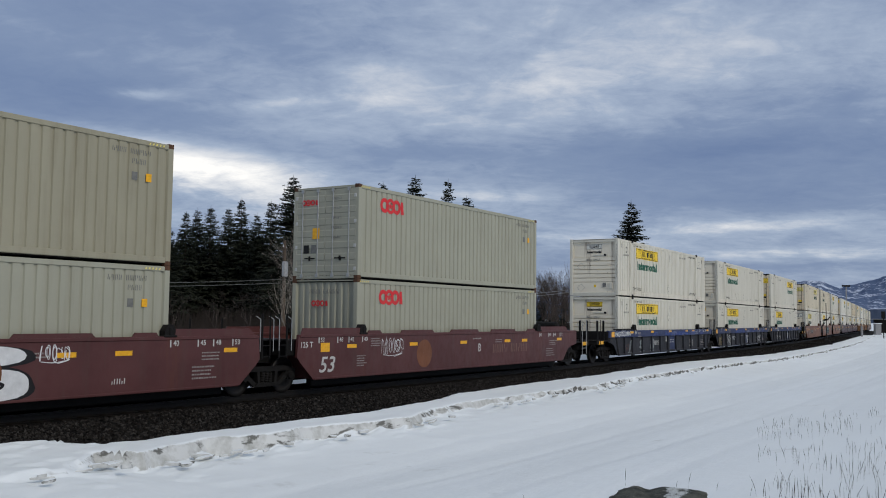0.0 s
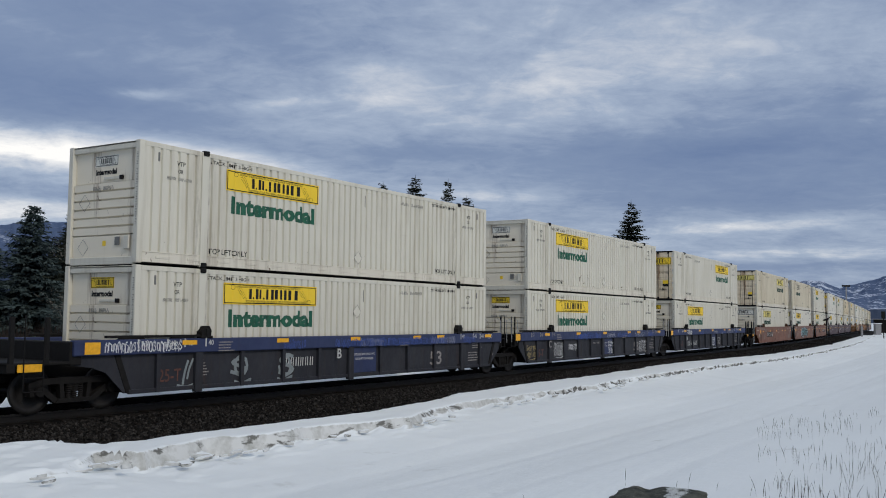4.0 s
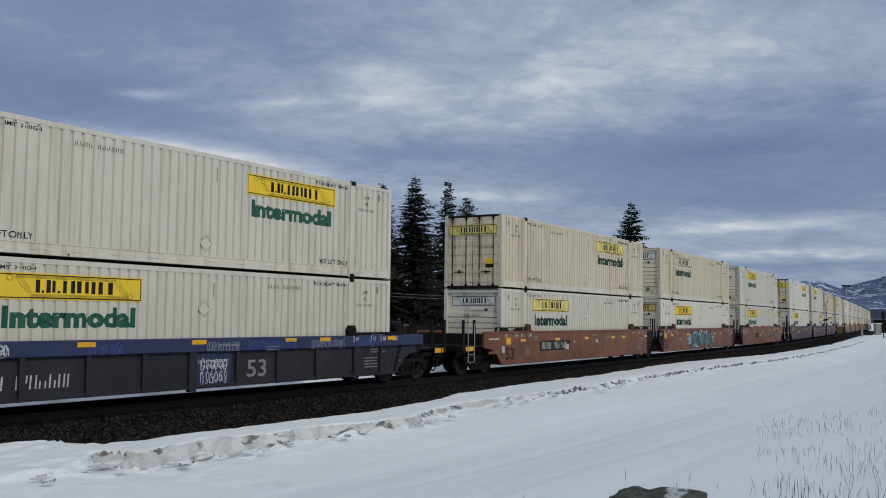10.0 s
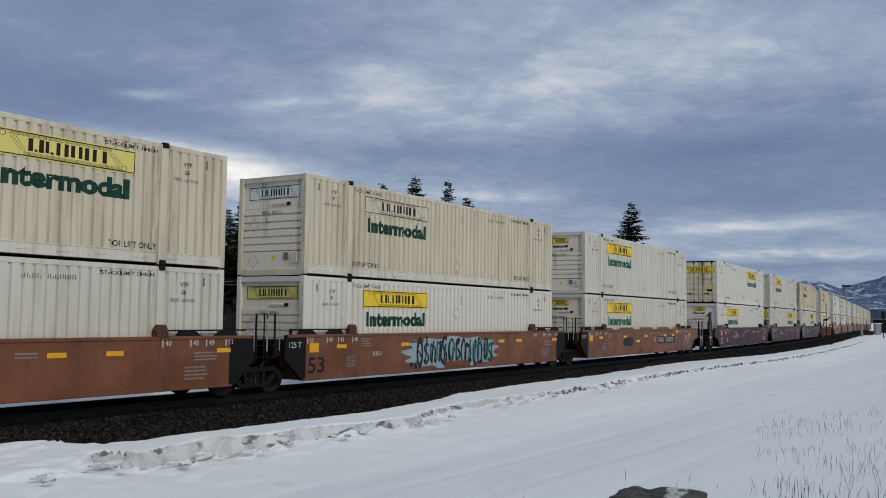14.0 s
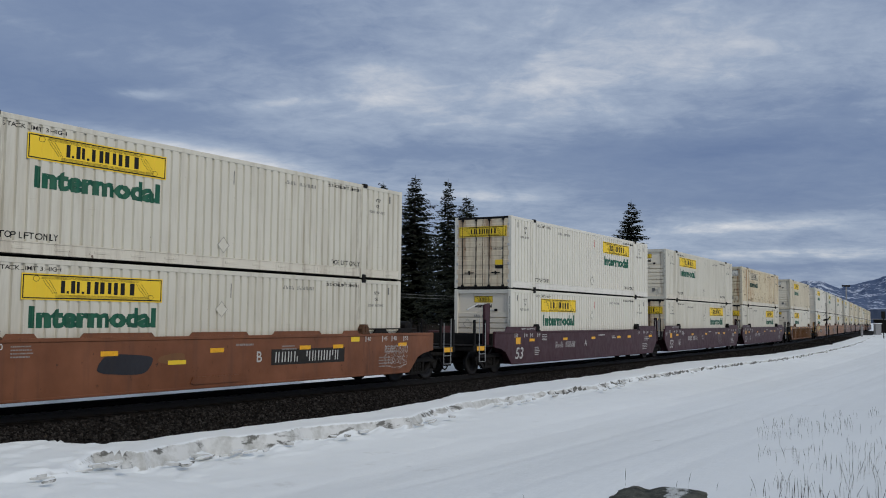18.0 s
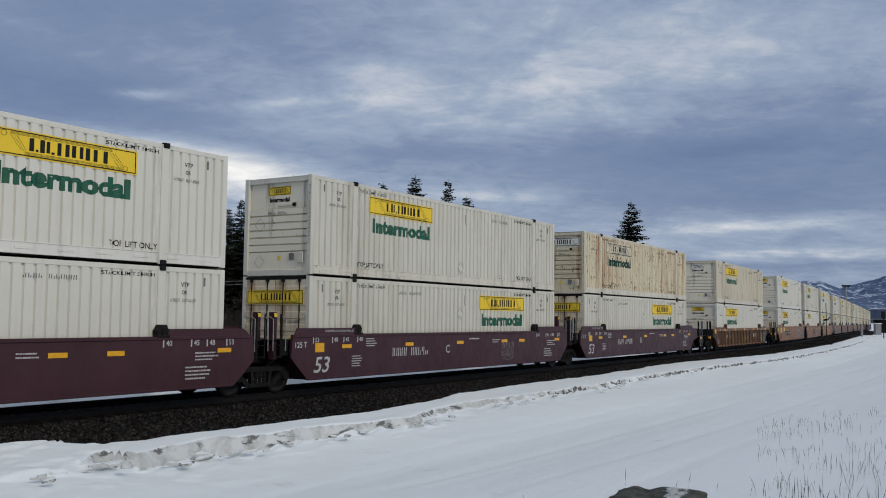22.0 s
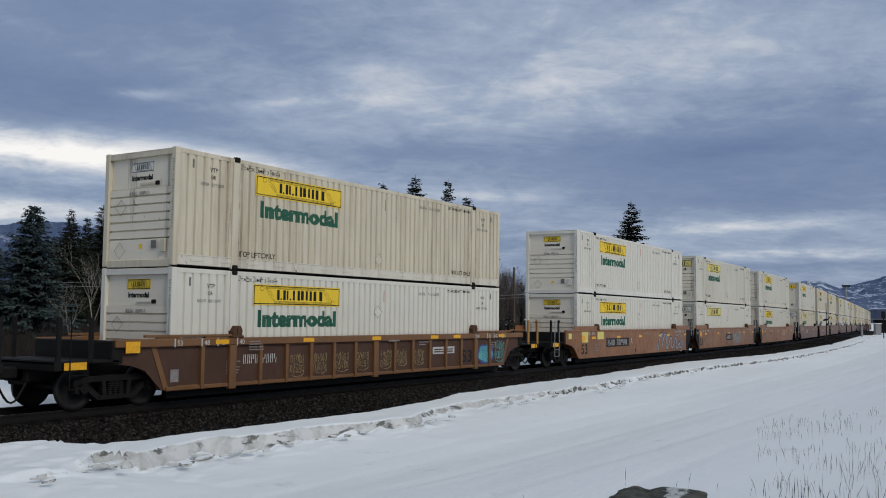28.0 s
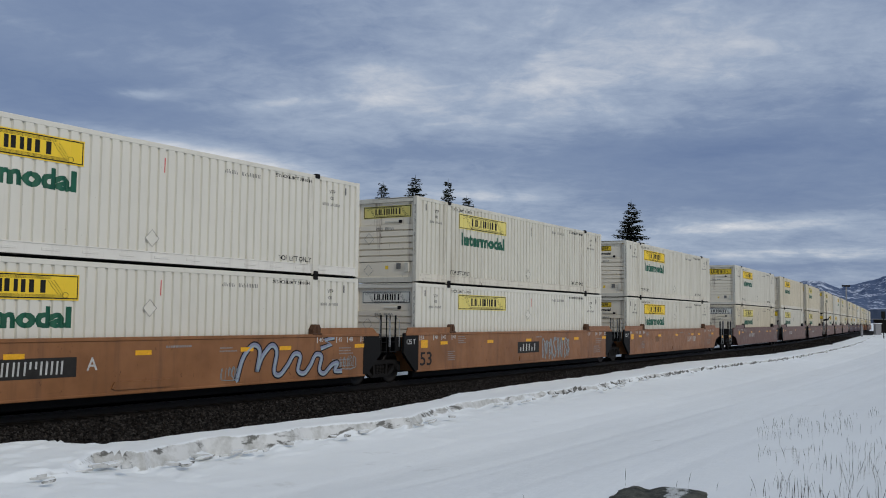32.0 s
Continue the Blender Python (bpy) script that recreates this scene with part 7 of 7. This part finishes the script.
def build_trees():
    rnd = random.Random(31)
    firs = [conifer(k, 15.0, rr, 1.35, dr, "fir", "tall dark green conifer with drooping boughs") for k, rr, dr in ((1, 3.9, 0.42), (2, 3.5, 0.45), (3, 4.3, 0.36), (4, 3.2, 0.5))]
    used = [False] * 4

    def plant(i, x, y, z, h, wide=1.0):
        m = Matrix.Translation((x, y, z)) @ Euler((0, 0, rnd.uniform(0, 6.28))).to_matrix().to_4x4()
        t = firs[i] if not used[i] else copy_thing(firs[i], m)
        used[i] = True
        t.matrix_basis = m
        t.scale = (h / 15 * wide, h / 15 * wide, h / 15)
    for k, (az, dist, h) in enumerate(FIRS):
        x, y, z = at_bearing(az, dist)
        plant(k % 4, x, y, z, h, rnd.uniform(1.0, 1.3))
    # the wood behind them, and on beyond the train
    for _k in range(60):
        az = rnd.uniform(-24, -8.8)
        x, y, z = at_bearing(az, rnd.uniform(118, 150))
        plant(rnd.randrange(4), x, y, z, rnd.uniform(9.5, 13.0), rnd.uniform(1.1, 1.6))
    for az, dist, h in ((-8.0, 138, 8.5), (-4.4, 120, 10), (-2.9, 122, 12), (-1.0, 122, 13), (0.9, 104, 11), (1.9, 92, 9.0), (3.0, 110, 8), (8.6, 150, 8.0), (10.6, 155, 9), (12.1, 152, 11), (3.4, 128, 7.0), (4.1, 126, 6.2), (4.8, 130, 7.2), (5.4, 127, 6.4), (6.1, 131, 7.4), (6.8, 129, 6.0), (7.4, 132, 6.6), (8.1, 134, 6.2)):
        x, y, z = at_bearing(az, dist)
        plant(rnd.randrange(4), x, y, z, h, 1.1)
    for az, dist, h, rr in ((-23.67, 62, 8.6, 3.5), (-25.8, 66, 7.2, 2.6), (-27.5, 60, 8.0, 2.7)):
        t = conifer(int(h * 10), h, rr, 1.8, 0.30, "spruce", "blue-green spruce with dense low boughs")
        x, y, z = at_bearing(az, dist)
        t.matrix_basis = Matrix.Translation((x, y, z))
    # leafless trees
    for k, (az, dist, h, mat, sp) in enumerate(((-20.3, 55, 6.6, "birch", 0.62), (-21.6, 58, 4.6, "birch", 0.7), (-18.9, 57, 4.4, "twig", 0.7), (-17.8, 62, 4.0, "twig", 0.7), (-9.35, 52, 5.6, "birch", 0.5), (-9.0, 54, 5.0, "birch", 0.55),
                                                (-7.9, 80, 9.8, "birch", 0.42), (-7.2, 84, 9.6, "twig", 0.45), (-6.5, 82, 9.2, "birch", 0.42), (-5.8, 86, 9.5, "twig", 0.45), (-5.1, 90, 9.6, "twig", 0.5), (-8.6, 88, 9.0, "twig", 0.45), (-4.4, 92, 9.0, "twig", 0.5),
                                                (3.3, 90, 8.6, "twig", 0.5), (3.9, 95, 8.2, "twig", 0.5), (4.6, 98, 7.6, "twig", 0.5), (6.2, 110, 8.4, "twig", 0.5), (6.9, 112, 9.2, "twig", 0.5), (7.7, 115, 8.4, "twig", 0.55), (-23.0, 75, 5.0, "twig", 0.7), (-16.0, 72, 4.5, "twig", 0.7), (-13.5, 80, 5.0, "twig", 0.7), (-11.5, 78, 4.6, "twig", 0.7))):
        t = bare_tree(60 + k, h, mat, sp, 6, "leafless young tree with pale forking branches" if mat == "birch" else "leafless grey-brown tree with fine twigs", 0.0085 if az > 3 else 0.0056)
        x, y, z = at_bearing(az, dist)
        t.matrix_basis = Matrix.Translation((x, y, z))
        if az > 3:
            # the close thicket beyond the train
            for _q in range(5):
                x, y, z = at_bearing(az + rnd.uniform(-0.5, 0.5), dist + rnd.uniform(2, 16))
                m = Matrix.Translation((x, y, z)) @ Euler((0, 0, rnd.uniform(0, 6.28))).to_matrix().to_4x4()
                again = copy_thing(t, m)
                again.matrix_basis = m


def build_brush():
    """Dark undergrowth at the foot of the wood."""
    rnd = random.Random(8)
    vs, fs = [], []
    for _k in range(15000):
        az = rnd.choice((rnd.uniform(-27, -7.5), rnd.uniform(-27, -8.5), rnd.uniform(-8.5, 9)))
        d = rnd.uniform(96, 125)
        x, y, z = d * math.sin(radians(az)), d * math.cos(radians(az)), -0.45
        h = rnd.uniform(0.8, 3.6) * (1.0 if az < -8.5 else 0.5)
        o = len(vs)
        w = rnd.uniform(0.03, 0.10)
        lx, ly = rnd.uniform(-0.6, 0.6), rnd.uniform(-0.4, 0.4)
        vs += [(x - w, y, z), (x + w, y, z), (x + lx, y + ly, z + h)]
        fs.append((o, o + 1, o + 2))
    # leafless scrub a few metres beyond the rails
    for _k in range(46000):
        s_, lat = rnd.uniform(-70, 170), -rnd.uniform(11, 24)
        if noise.noise((s_ * 0.06, lat * 0.1, 4.0)) < -0.35:
            continue
        x, y, _h = on_track(s_, lat)
        z = -0.15 + fall(s_)
        h = rnd.uniform(0.5, 2.0)
        o = len(vs)
        w = rnd.uniform(0.014, 0.05)
        lx, ly = rnd.uniform(-0.5, 0.5), rnd.uniform(-0.5, 0.5)
        vs += [(x - w, y, z), (x + w, y, z), (x + lx, y + ly, z + h)]
        fs.append((o, o + 1, o + 2))
    for _k in range(45000):
        s_, lat = rnd.uniform(-70, 150), -rnd.uniform(14, 48)
        x, y, _h = on_track(s_, lat)
        z = snow_height(s_, lat) - 0.1
        h = rnd.uniform(0.3, 1.3)
        o = len(vs)
        w = rnd.uniform(0.03, 0.09)
        lx, ly = rnd.uniform(-0.6, 0.6), rnd.uniform(-0.5, 0.5)
        vs += [(x - w, y, z), (x + w, y, z), (x + lx, y + ly, z + h)]
        fs.append((o, o + 1, o + 2))
    me = bpy.data.meshes.new("undergrowth"); me.from_pydata(vs, [], fs); me.materials.append(MATS["scrub"])
    tagged(new("undergrowth", me), "tangled leafless brown undergrowth below the trees", "undergrowth", kind="stuff")


def build_grass():
    """Dry stems that stand out of the snow."""
    rnd = random.Random(17)
    vs, fs = [], []

    def stem(x, y, z, h):
        lean, a = rnd.uniform(0.02, 0.32), rnd.uniform(0, 6.28)
        ca, sa = math.cos(a), math.sin(a)
        w = rnd.uniform(0.0008, 0.0017)
        o = len(vs)
        pts = []
        for k in range(4):
            u = k / 3
            pts.append((x + ca * lean * h * u * u, y + sa * lean * h * u * u, z - 0.03 + h * u * (1 - 0.15 * lean * u)))
        for k, (px, py, pz) in enumerate(pts):
            ww = w * (0.5, 0.6, 2.0, 0.5)[k]
            vs.append((px - ww, py + ww * 0.4, pz)); vs.append((px + ww, py - ww * 0.4, pz))
        for k in range(3):
            fs.append((o + 2 * k, o + 2 * k + 1, o + 2 * k + 3, o + 2 * k + 2))

    def tuft(az, d, n, spread, h):
        for _k in range(n):
            x = d * math.sin(radians(az)) + rnd.gauss(0, spread)
            y = d * math.cos(radians(az)) + rnd.gauss(0, spread)
            s, lat = to_track(x, y)
            stem(x, y, snow_height(s, lat), h * rnd.uniform(0.45, 1.15))
    for _k in range(28):
        az = rnd.uniform(18.3, 29)
        d = rnd.uniform(9.4, 16.0)
        tuft(az, d, rnd.randint(4, 13), 0.16, 0.29)
    for _k in range(24):
        tuft(rnd.uniform(18.0, 27), rnd.uniform(14, 24), rnd.randint(4, 11), 0.3, 0.24)
    for az, d in ((9.5, 10.2), (12.5, 10.6), (14.0, 10.0), (15.2, 9.9), (16.4, 11.0), (15.9, 12.6), (5.1, 12.0), (14.4, 12.8), (11.0, 13.4)):
        tuft(az, d, rnd.randint(1, 2), 0.05, 0.24)
    me = bpy.data.meshes.new("dry_grass"); me.from_pydata(vs, [], fs); me.materials.append(MATS["grass"])
    tagged(new("dry_grass", me), "dry grey-brown grass stems standing out of the snow", "grass", kind="stuff")


def build_rock():
    bm = bmesh.new()
    bmesh.ops.create_icosphere(bm, subdivisions=5, radius=1.0)
    for v in bm.verts:
        p = v.co.copy()
        n1 = noise.noise(p * 1.3 + Vector((4, 2, 1)))
        n2 = noise.noise(p * 3.5)
        n3 = noise.noise(p * 11)
        v.co = Vector((p.x * 0.62, p.y * 0.45, p.z * 0.33)) * (1 + 0.26 * n1 + 0.10 * n2 + 0.025 * n3)
        v.co.x += 0.03
        if v.co.z > 0.16:
            v.co.z = 0.16 + (v.co.z - 0.16) * 0.5
        v.co.z -= 0.045 * math.exp(-((v.co.x + 0.14) / 0.09) ** 2) if v.co.z > 0 else 0
    me = bpy.data.meshes.new("boulder"); bm.to_mesh(me); bm.free()
    me.materials.append(MATS["rock"])
    me.polygons.foreach_set("use_smooth", [True] * len(me.polygons))
    rock = tagged(new("boulder", me), "dark lichened boulder capped with a little snow", "rock")
    az, d = 13.1, 10.75
    x, y = d * math.sin(radians(az)), d * math.cos(radians(az))
    rock.matrix_world = Matrix.Translation((x, y, 0.02)) @ Euler((0, 0, radians(-13))).to_matrix().to_4x4()


# ---- poles, wires and what stands along the line ----
def build_poles():
    pole = empty("utility_pole", "weathered wooden utility pole with a grey transformer", "utility pole")
    x, y, z = at_bearing(-9.6, 62)
    part("shaft", Solid().tube((0, 0, -0.4), (0, 0, 7.1), 0.15, 10, 0.10).mesh("shaft", "wood"), pole)
    part("transformer", Solid().tube((0.1, -0.26, 4.75), (0.1, -0.26, 5.65), 0.2, 12).tube((0.1, -0.26, 5.65), (0.1, -0.26, 5.72), 0.15, 12).mesh("transformer", "galv"), pole, "grey cylindrical transformer")
    part("crossarm", Solid().box(-0.06, 0.06, -0.6, 0.6, 6.55, 6.65, 0.01).mesh("crossarm", "wood"), pole)
    for k in (-0.5, 0.5):
        part("insulator", Solid().tube((0, k, 6.65), (0, k, 6.8), 0.04, 8).mesh("insulator", "galv"), pole)
    pole.matrix_basis = Matrix.Translation((x, y, z))
    for k, (dz, dr) in enumerate(((3.95, 0.0), (3.72, 0.2))):
        a = Vector(at_bearing(-38, 75)) + Vector((0, 0, dz + 1.2))
        b = Vector((x, y, z + dz + 0.62))
        c = Vector(at_bearing(9.5, 88)) + Vector((0, 0, dz + 1.4))
        s = Solid()
        pts = []
        for p, q, sag in ((a, b, 0.7), (b, c, 1.1)):
            for i in range(21 if p is a else 20):
                u = i / 20 if p is a else (i + 1) / 20
                w = p.lerp(q, u)
                w.z -= sag * 4 * u * (1 - u)
                pts.append(w)
        s.bar(pts, 0.013, 4)
        tagged(new("power_line", s.mesh("power_line", "wire")), "sagging overhead wire strung past the trees", "wire", "overhead wires")
    far = empty("utility_pole", "plain weathered wooden utility pole beyond the train", "utility pole")
    part("shaft", Solid().tube((0, 0, -0.4), (0, 0, 7.0), 0.14, 8, 0.09).mesh("shaft", "wood"), far)
    far.matrix_basis = Matrix.Translation(at_bearing(4.35, 90))
    mast = empty("light_mast", "tall grey floodlight mast beyond the train", "light mast")
    part("shaft", Solid().tube((0, 0, -1), (0, 0, 13.4), 0.26, 8, 0.2).mesh("shaft", "wall"), mast)
    part("lamp_head", Solid().box(-1.2, 1.2, -0.4, 0.4, 13.2, 13.75, 0.1).mesh("lamp_head", "dark"), mast)
    mast.matrix_basis = Matrix.Translation((320 * math.sin(radians(23.26)), 320 * math.cos(radians(23.26)), -0.3))
    mast2 = empty("light_mast", "short dark signal mast in the distance", "light mast")
    part("shaft", Solid().tube((0, 0, -1), (0, 0, 7.2), 0.22, 8, 0.15).mesh("shaft", "dark"), mast2)
    mast2.matrix_basis = Matrix.Translation((360 * math.sin(radians(23.95)), 360 * math.cos(radians(23.95)), -0.8))
    # switch stand beside the ballast
    sw = empty("switch_stand", "tall thin black switch stand with a small target", "switch stand")
    part("post", Solid().tube((0, 0, -0.2), (0, 0, 3.6), 0.035, 8).mesh("post", "black"), sw)
    part("target", Solid().prism([(-0.32, 2.0), (-0.2, 2.14), (0.1, 2.16), (0.28, 2.36), (0.34, 2.3), (0.16, 2.02), (-0.1, 1.98)], -0.03, 0.03).mesh("target", "black"), sw)
    part("base", Solid().box(-1.9, 0.5, -0.25, 0.2, -0.15, 0.03, 0.03).box(-0.2, 0.3, -0.25, 0.25, 0.0, 0.28, 0.05).mesh("base", "dark"), sw)
    d = 92
    sw.matrix_basis = Matrix.Translation((d * math.sin(radians(22.2)), d * math.cos(radians(22.2)), 2.12 - d * math.tan(radians(1.22)))) @ Euler((0, 0, radians(-22))).to_matrix().to_4x4()
    post = empty("marker_post", "short pale marker post in the snow", "post")
    part("shaft", Solid().box(-0.14, 0.14, -0.14, 0.14, -0.3, 1.25, 0.02).mesh("shaft", "wall"), post)
    post.matrix_basis = Matrix.Translation((150 * math.sin(radians(24.02)), 150 * math.cos(radians(24.02)), 2.12 - 150 * math.tan(radians(0.72))))
    bin_ = empty("relay_case", "grey steel relay case standing in the snow", "equipment case")
    part("case_body", Solid().box(-0.42, 0.42, -0.3, 0.3, 0, 1.55, 0.03).mesh("case_body", "wall"), bin_)
    part("lid", Solid().box(-0.5, 0.5, -0.38, 0.38, 1.55, 1.66, 0.03).mesh("lid", "snow"), bin_, "snow-topped lid")
    bin_.matrix_basis = Matrix.Translation((150 * math.sin(radians(24.82)), 150 * math.cos(radians(24.82)), 2.12 - 150 * math.tan(radians(0.72))))
    sig = empty("railway_signal", "small dark railway signal head on a post", "signal")
    part("mast", Solid().tube((0, 0, -0.5), (0, 0, 3.6), 0.08, 8).mesh("mast", "dark"), sig)
    part("signal_head", Solid().box(-0.3, 0.3, -0.15, 0.15, 3.0, 4.2, 0.05).mesh("signal_head", "black"), sig)
    sig.matrix_basis = Matrix.Translation((170 * math.sin(radians(25.12)), 170 * math.cos(radians(25.12)), -0.4))
    depot = empty("shed", "long low dark shed with a snow-dusted roof", "building")
    part("wall", Solid().box(-14, 14, -5, 5, -1, 3.4, 0.02).mesh("wall", "dark"), depot)
    part("roof", Solid().prism([(-14.6, 3.3), (14.6, 3.3), (14.6, 3.5), (-14.6, 3.5)], -5.6, 5.6).mesh("roof", "wall"), depot)
    for k in range(5):
        part("window", Solid().box(-11.5 + 5 * k, -9.5 + 5 * k, -5.06, -4.98, 1.0, 2.2).mesh("window", "black"), depot)
    depot.matrix_basis = Matrix.Translation((300 * math.sin(radians(27.3)), 300 * math.cos(radians(27.3)), -0.6)) @ Euler((0, 0, radians(-25))).to_matrix().to_4x4()
    # small house behind the leafless trees
    house = empty("house", "small house with a snow-covered roof among bare trees", "house")
    part("wall", Solid().box(-2.5, 2.5, -2.5, 2.5, -0.6, 1.3, 0.02).mesh("wall", "wall"), house)
    part("roof", Solid().prism([(-2.8, 1.2), (2.8, 1.2), (2.6, 2.8), (-2.6, 2.8)], -2.8, 2.8).mesh("roof", "snow"), house, "snow-covered roof")
    part("window", Solid().box(-1.6, -0.7, -2.56, -2.48, 0.2, 1.0).mesh("window", "black"), house)
    part("door", Solid().box(0.8, 1.6, -2.56, -2.48, -0.5, 1.1).mesh("door", "dark"), house)
    house.matrix_basis = Matrix.Translation(at_bearing(-6.3, 98)) @ Euler((0, 0, radians(6))).to_matrix().to_4x4()


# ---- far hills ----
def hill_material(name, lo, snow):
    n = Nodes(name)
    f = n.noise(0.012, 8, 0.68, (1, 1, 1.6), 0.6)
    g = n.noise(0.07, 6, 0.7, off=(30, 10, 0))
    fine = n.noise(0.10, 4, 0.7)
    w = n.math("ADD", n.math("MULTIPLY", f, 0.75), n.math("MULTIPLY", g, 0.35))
    # the blue of distance haze is put into the forest and snow colours
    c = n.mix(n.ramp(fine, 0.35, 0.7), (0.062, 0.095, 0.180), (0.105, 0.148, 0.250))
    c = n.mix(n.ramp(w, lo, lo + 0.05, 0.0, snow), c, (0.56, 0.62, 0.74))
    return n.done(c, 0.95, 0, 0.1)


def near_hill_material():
    n = Nodes("hazed_forest_ridge")
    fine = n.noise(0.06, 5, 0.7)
    # dark forest, its base colour shifted to blue for haze
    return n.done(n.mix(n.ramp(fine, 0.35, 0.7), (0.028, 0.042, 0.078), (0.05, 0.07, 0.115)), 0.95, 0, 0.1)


def build_hills():
    MATS["hill"] = hill_material("hazed_snowy_forest", 0.570, 0.9)
    MATS["woodhill"] = hill_material("hazed_wooded_hill", 0.615, 0.5)
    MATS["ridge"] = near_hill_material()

    def hill(dist, depth, profile, seed, mat, rough, label):
        az0, az1 = profile[0][0], profile[-1][0]
        steps = int((az1 - az0) / 0.10)
        cols = []
        for i in range(steps + 1):
            az = az0 + (az1 - az0) * i / steps
            el = np.interp(az, [q[0] for q in profile], [q[1] for q in profile])
            top = dist * math.tan(radians(el)) + 2.0
            row = []
            for j in range(25):
                u = j / 24
                d = dist - depth * (1 - u)
                z = -8 + (top + 8) * u ** 1.15
                nz = noise.fractal((az * 2.2, u * 3.0, seed), 1.0, 2.0, 5) * rough * (0.25 + u) * (top + 8)
                x, y = d * math.sin(radians(az)), d * math.cos(radians(az))
                row.append((x, y, z + nz * (0.35 if j == 24 else 1.0)))
            cols.append(row)
        tagged(new("hill", grid_mesh("hill", cols, mat)), label, "hill", kind="structure")
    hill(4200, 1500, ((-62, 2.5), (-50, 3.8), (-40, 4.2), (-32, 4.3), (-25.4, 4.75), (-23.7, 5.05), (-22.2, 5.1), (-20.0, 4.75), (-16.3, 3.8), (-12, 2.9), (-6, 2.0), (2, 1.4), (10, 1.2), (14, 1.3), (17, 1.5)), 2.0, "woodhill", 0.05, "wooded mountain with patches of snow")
    hill(4000, 1300, ((14, 0.9), (17, 1.4), (18.5, 1.75), (20.37, 2.15), (21.58, 2.32), (22.32, 2.12), (23.05, 1.75), (23.6, 1.65), (24.3, 1.4), (27, 0.8)), 5.0, "hill", 0.07, "distant mountain with snowy slopes, haze blue in its colour")
    hill(4400, 1300, ((21.0, 0.8), (22.2, 1.5), (23.05, 1.92), (23.92, 2.12), (25.3, 2.5), (27, 2.9), (31, 3.2), (38, 2.6), (48, 2.2), (60, 1.5)), 9.0, "hill", 0.07, "distant mountain with snowy slopes, haze blue in its colour")
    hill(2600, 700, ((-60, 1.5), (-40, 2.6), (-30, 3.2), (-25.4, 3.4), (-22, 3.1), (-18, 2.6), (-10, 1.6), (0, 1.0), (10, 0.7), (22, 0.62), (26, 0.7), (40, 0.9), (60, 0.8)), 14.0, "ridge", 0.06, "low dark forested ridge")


build_trees()
build_brush()
build_grass()
build_rock()
build_poles()
build_hills()


def motions():
    """The train rolls past, gaining a little speed; its wheels turn."""
    times = [float(t) for t in range(33)]
    for thing, mid in CARS:
        walk(thing, [(t, car_pose(mid - travelled(t))) for t in times])
    for thing, mid, z in CONTS:
        walk(thing, [(t, car_pose(mid - travelled(t), z)) for t in times])
    steps = [2 * i / FPS for i in range(481)]
    for w, x in SPIN:
        walk(w, [(t, Matrix.Translation((x, 0, WHEEL_R)) @ Euler((0, -travelled(t) / WHEEL_R, 0)).to_matrix().to_4x4()) for t in steps])


motions()
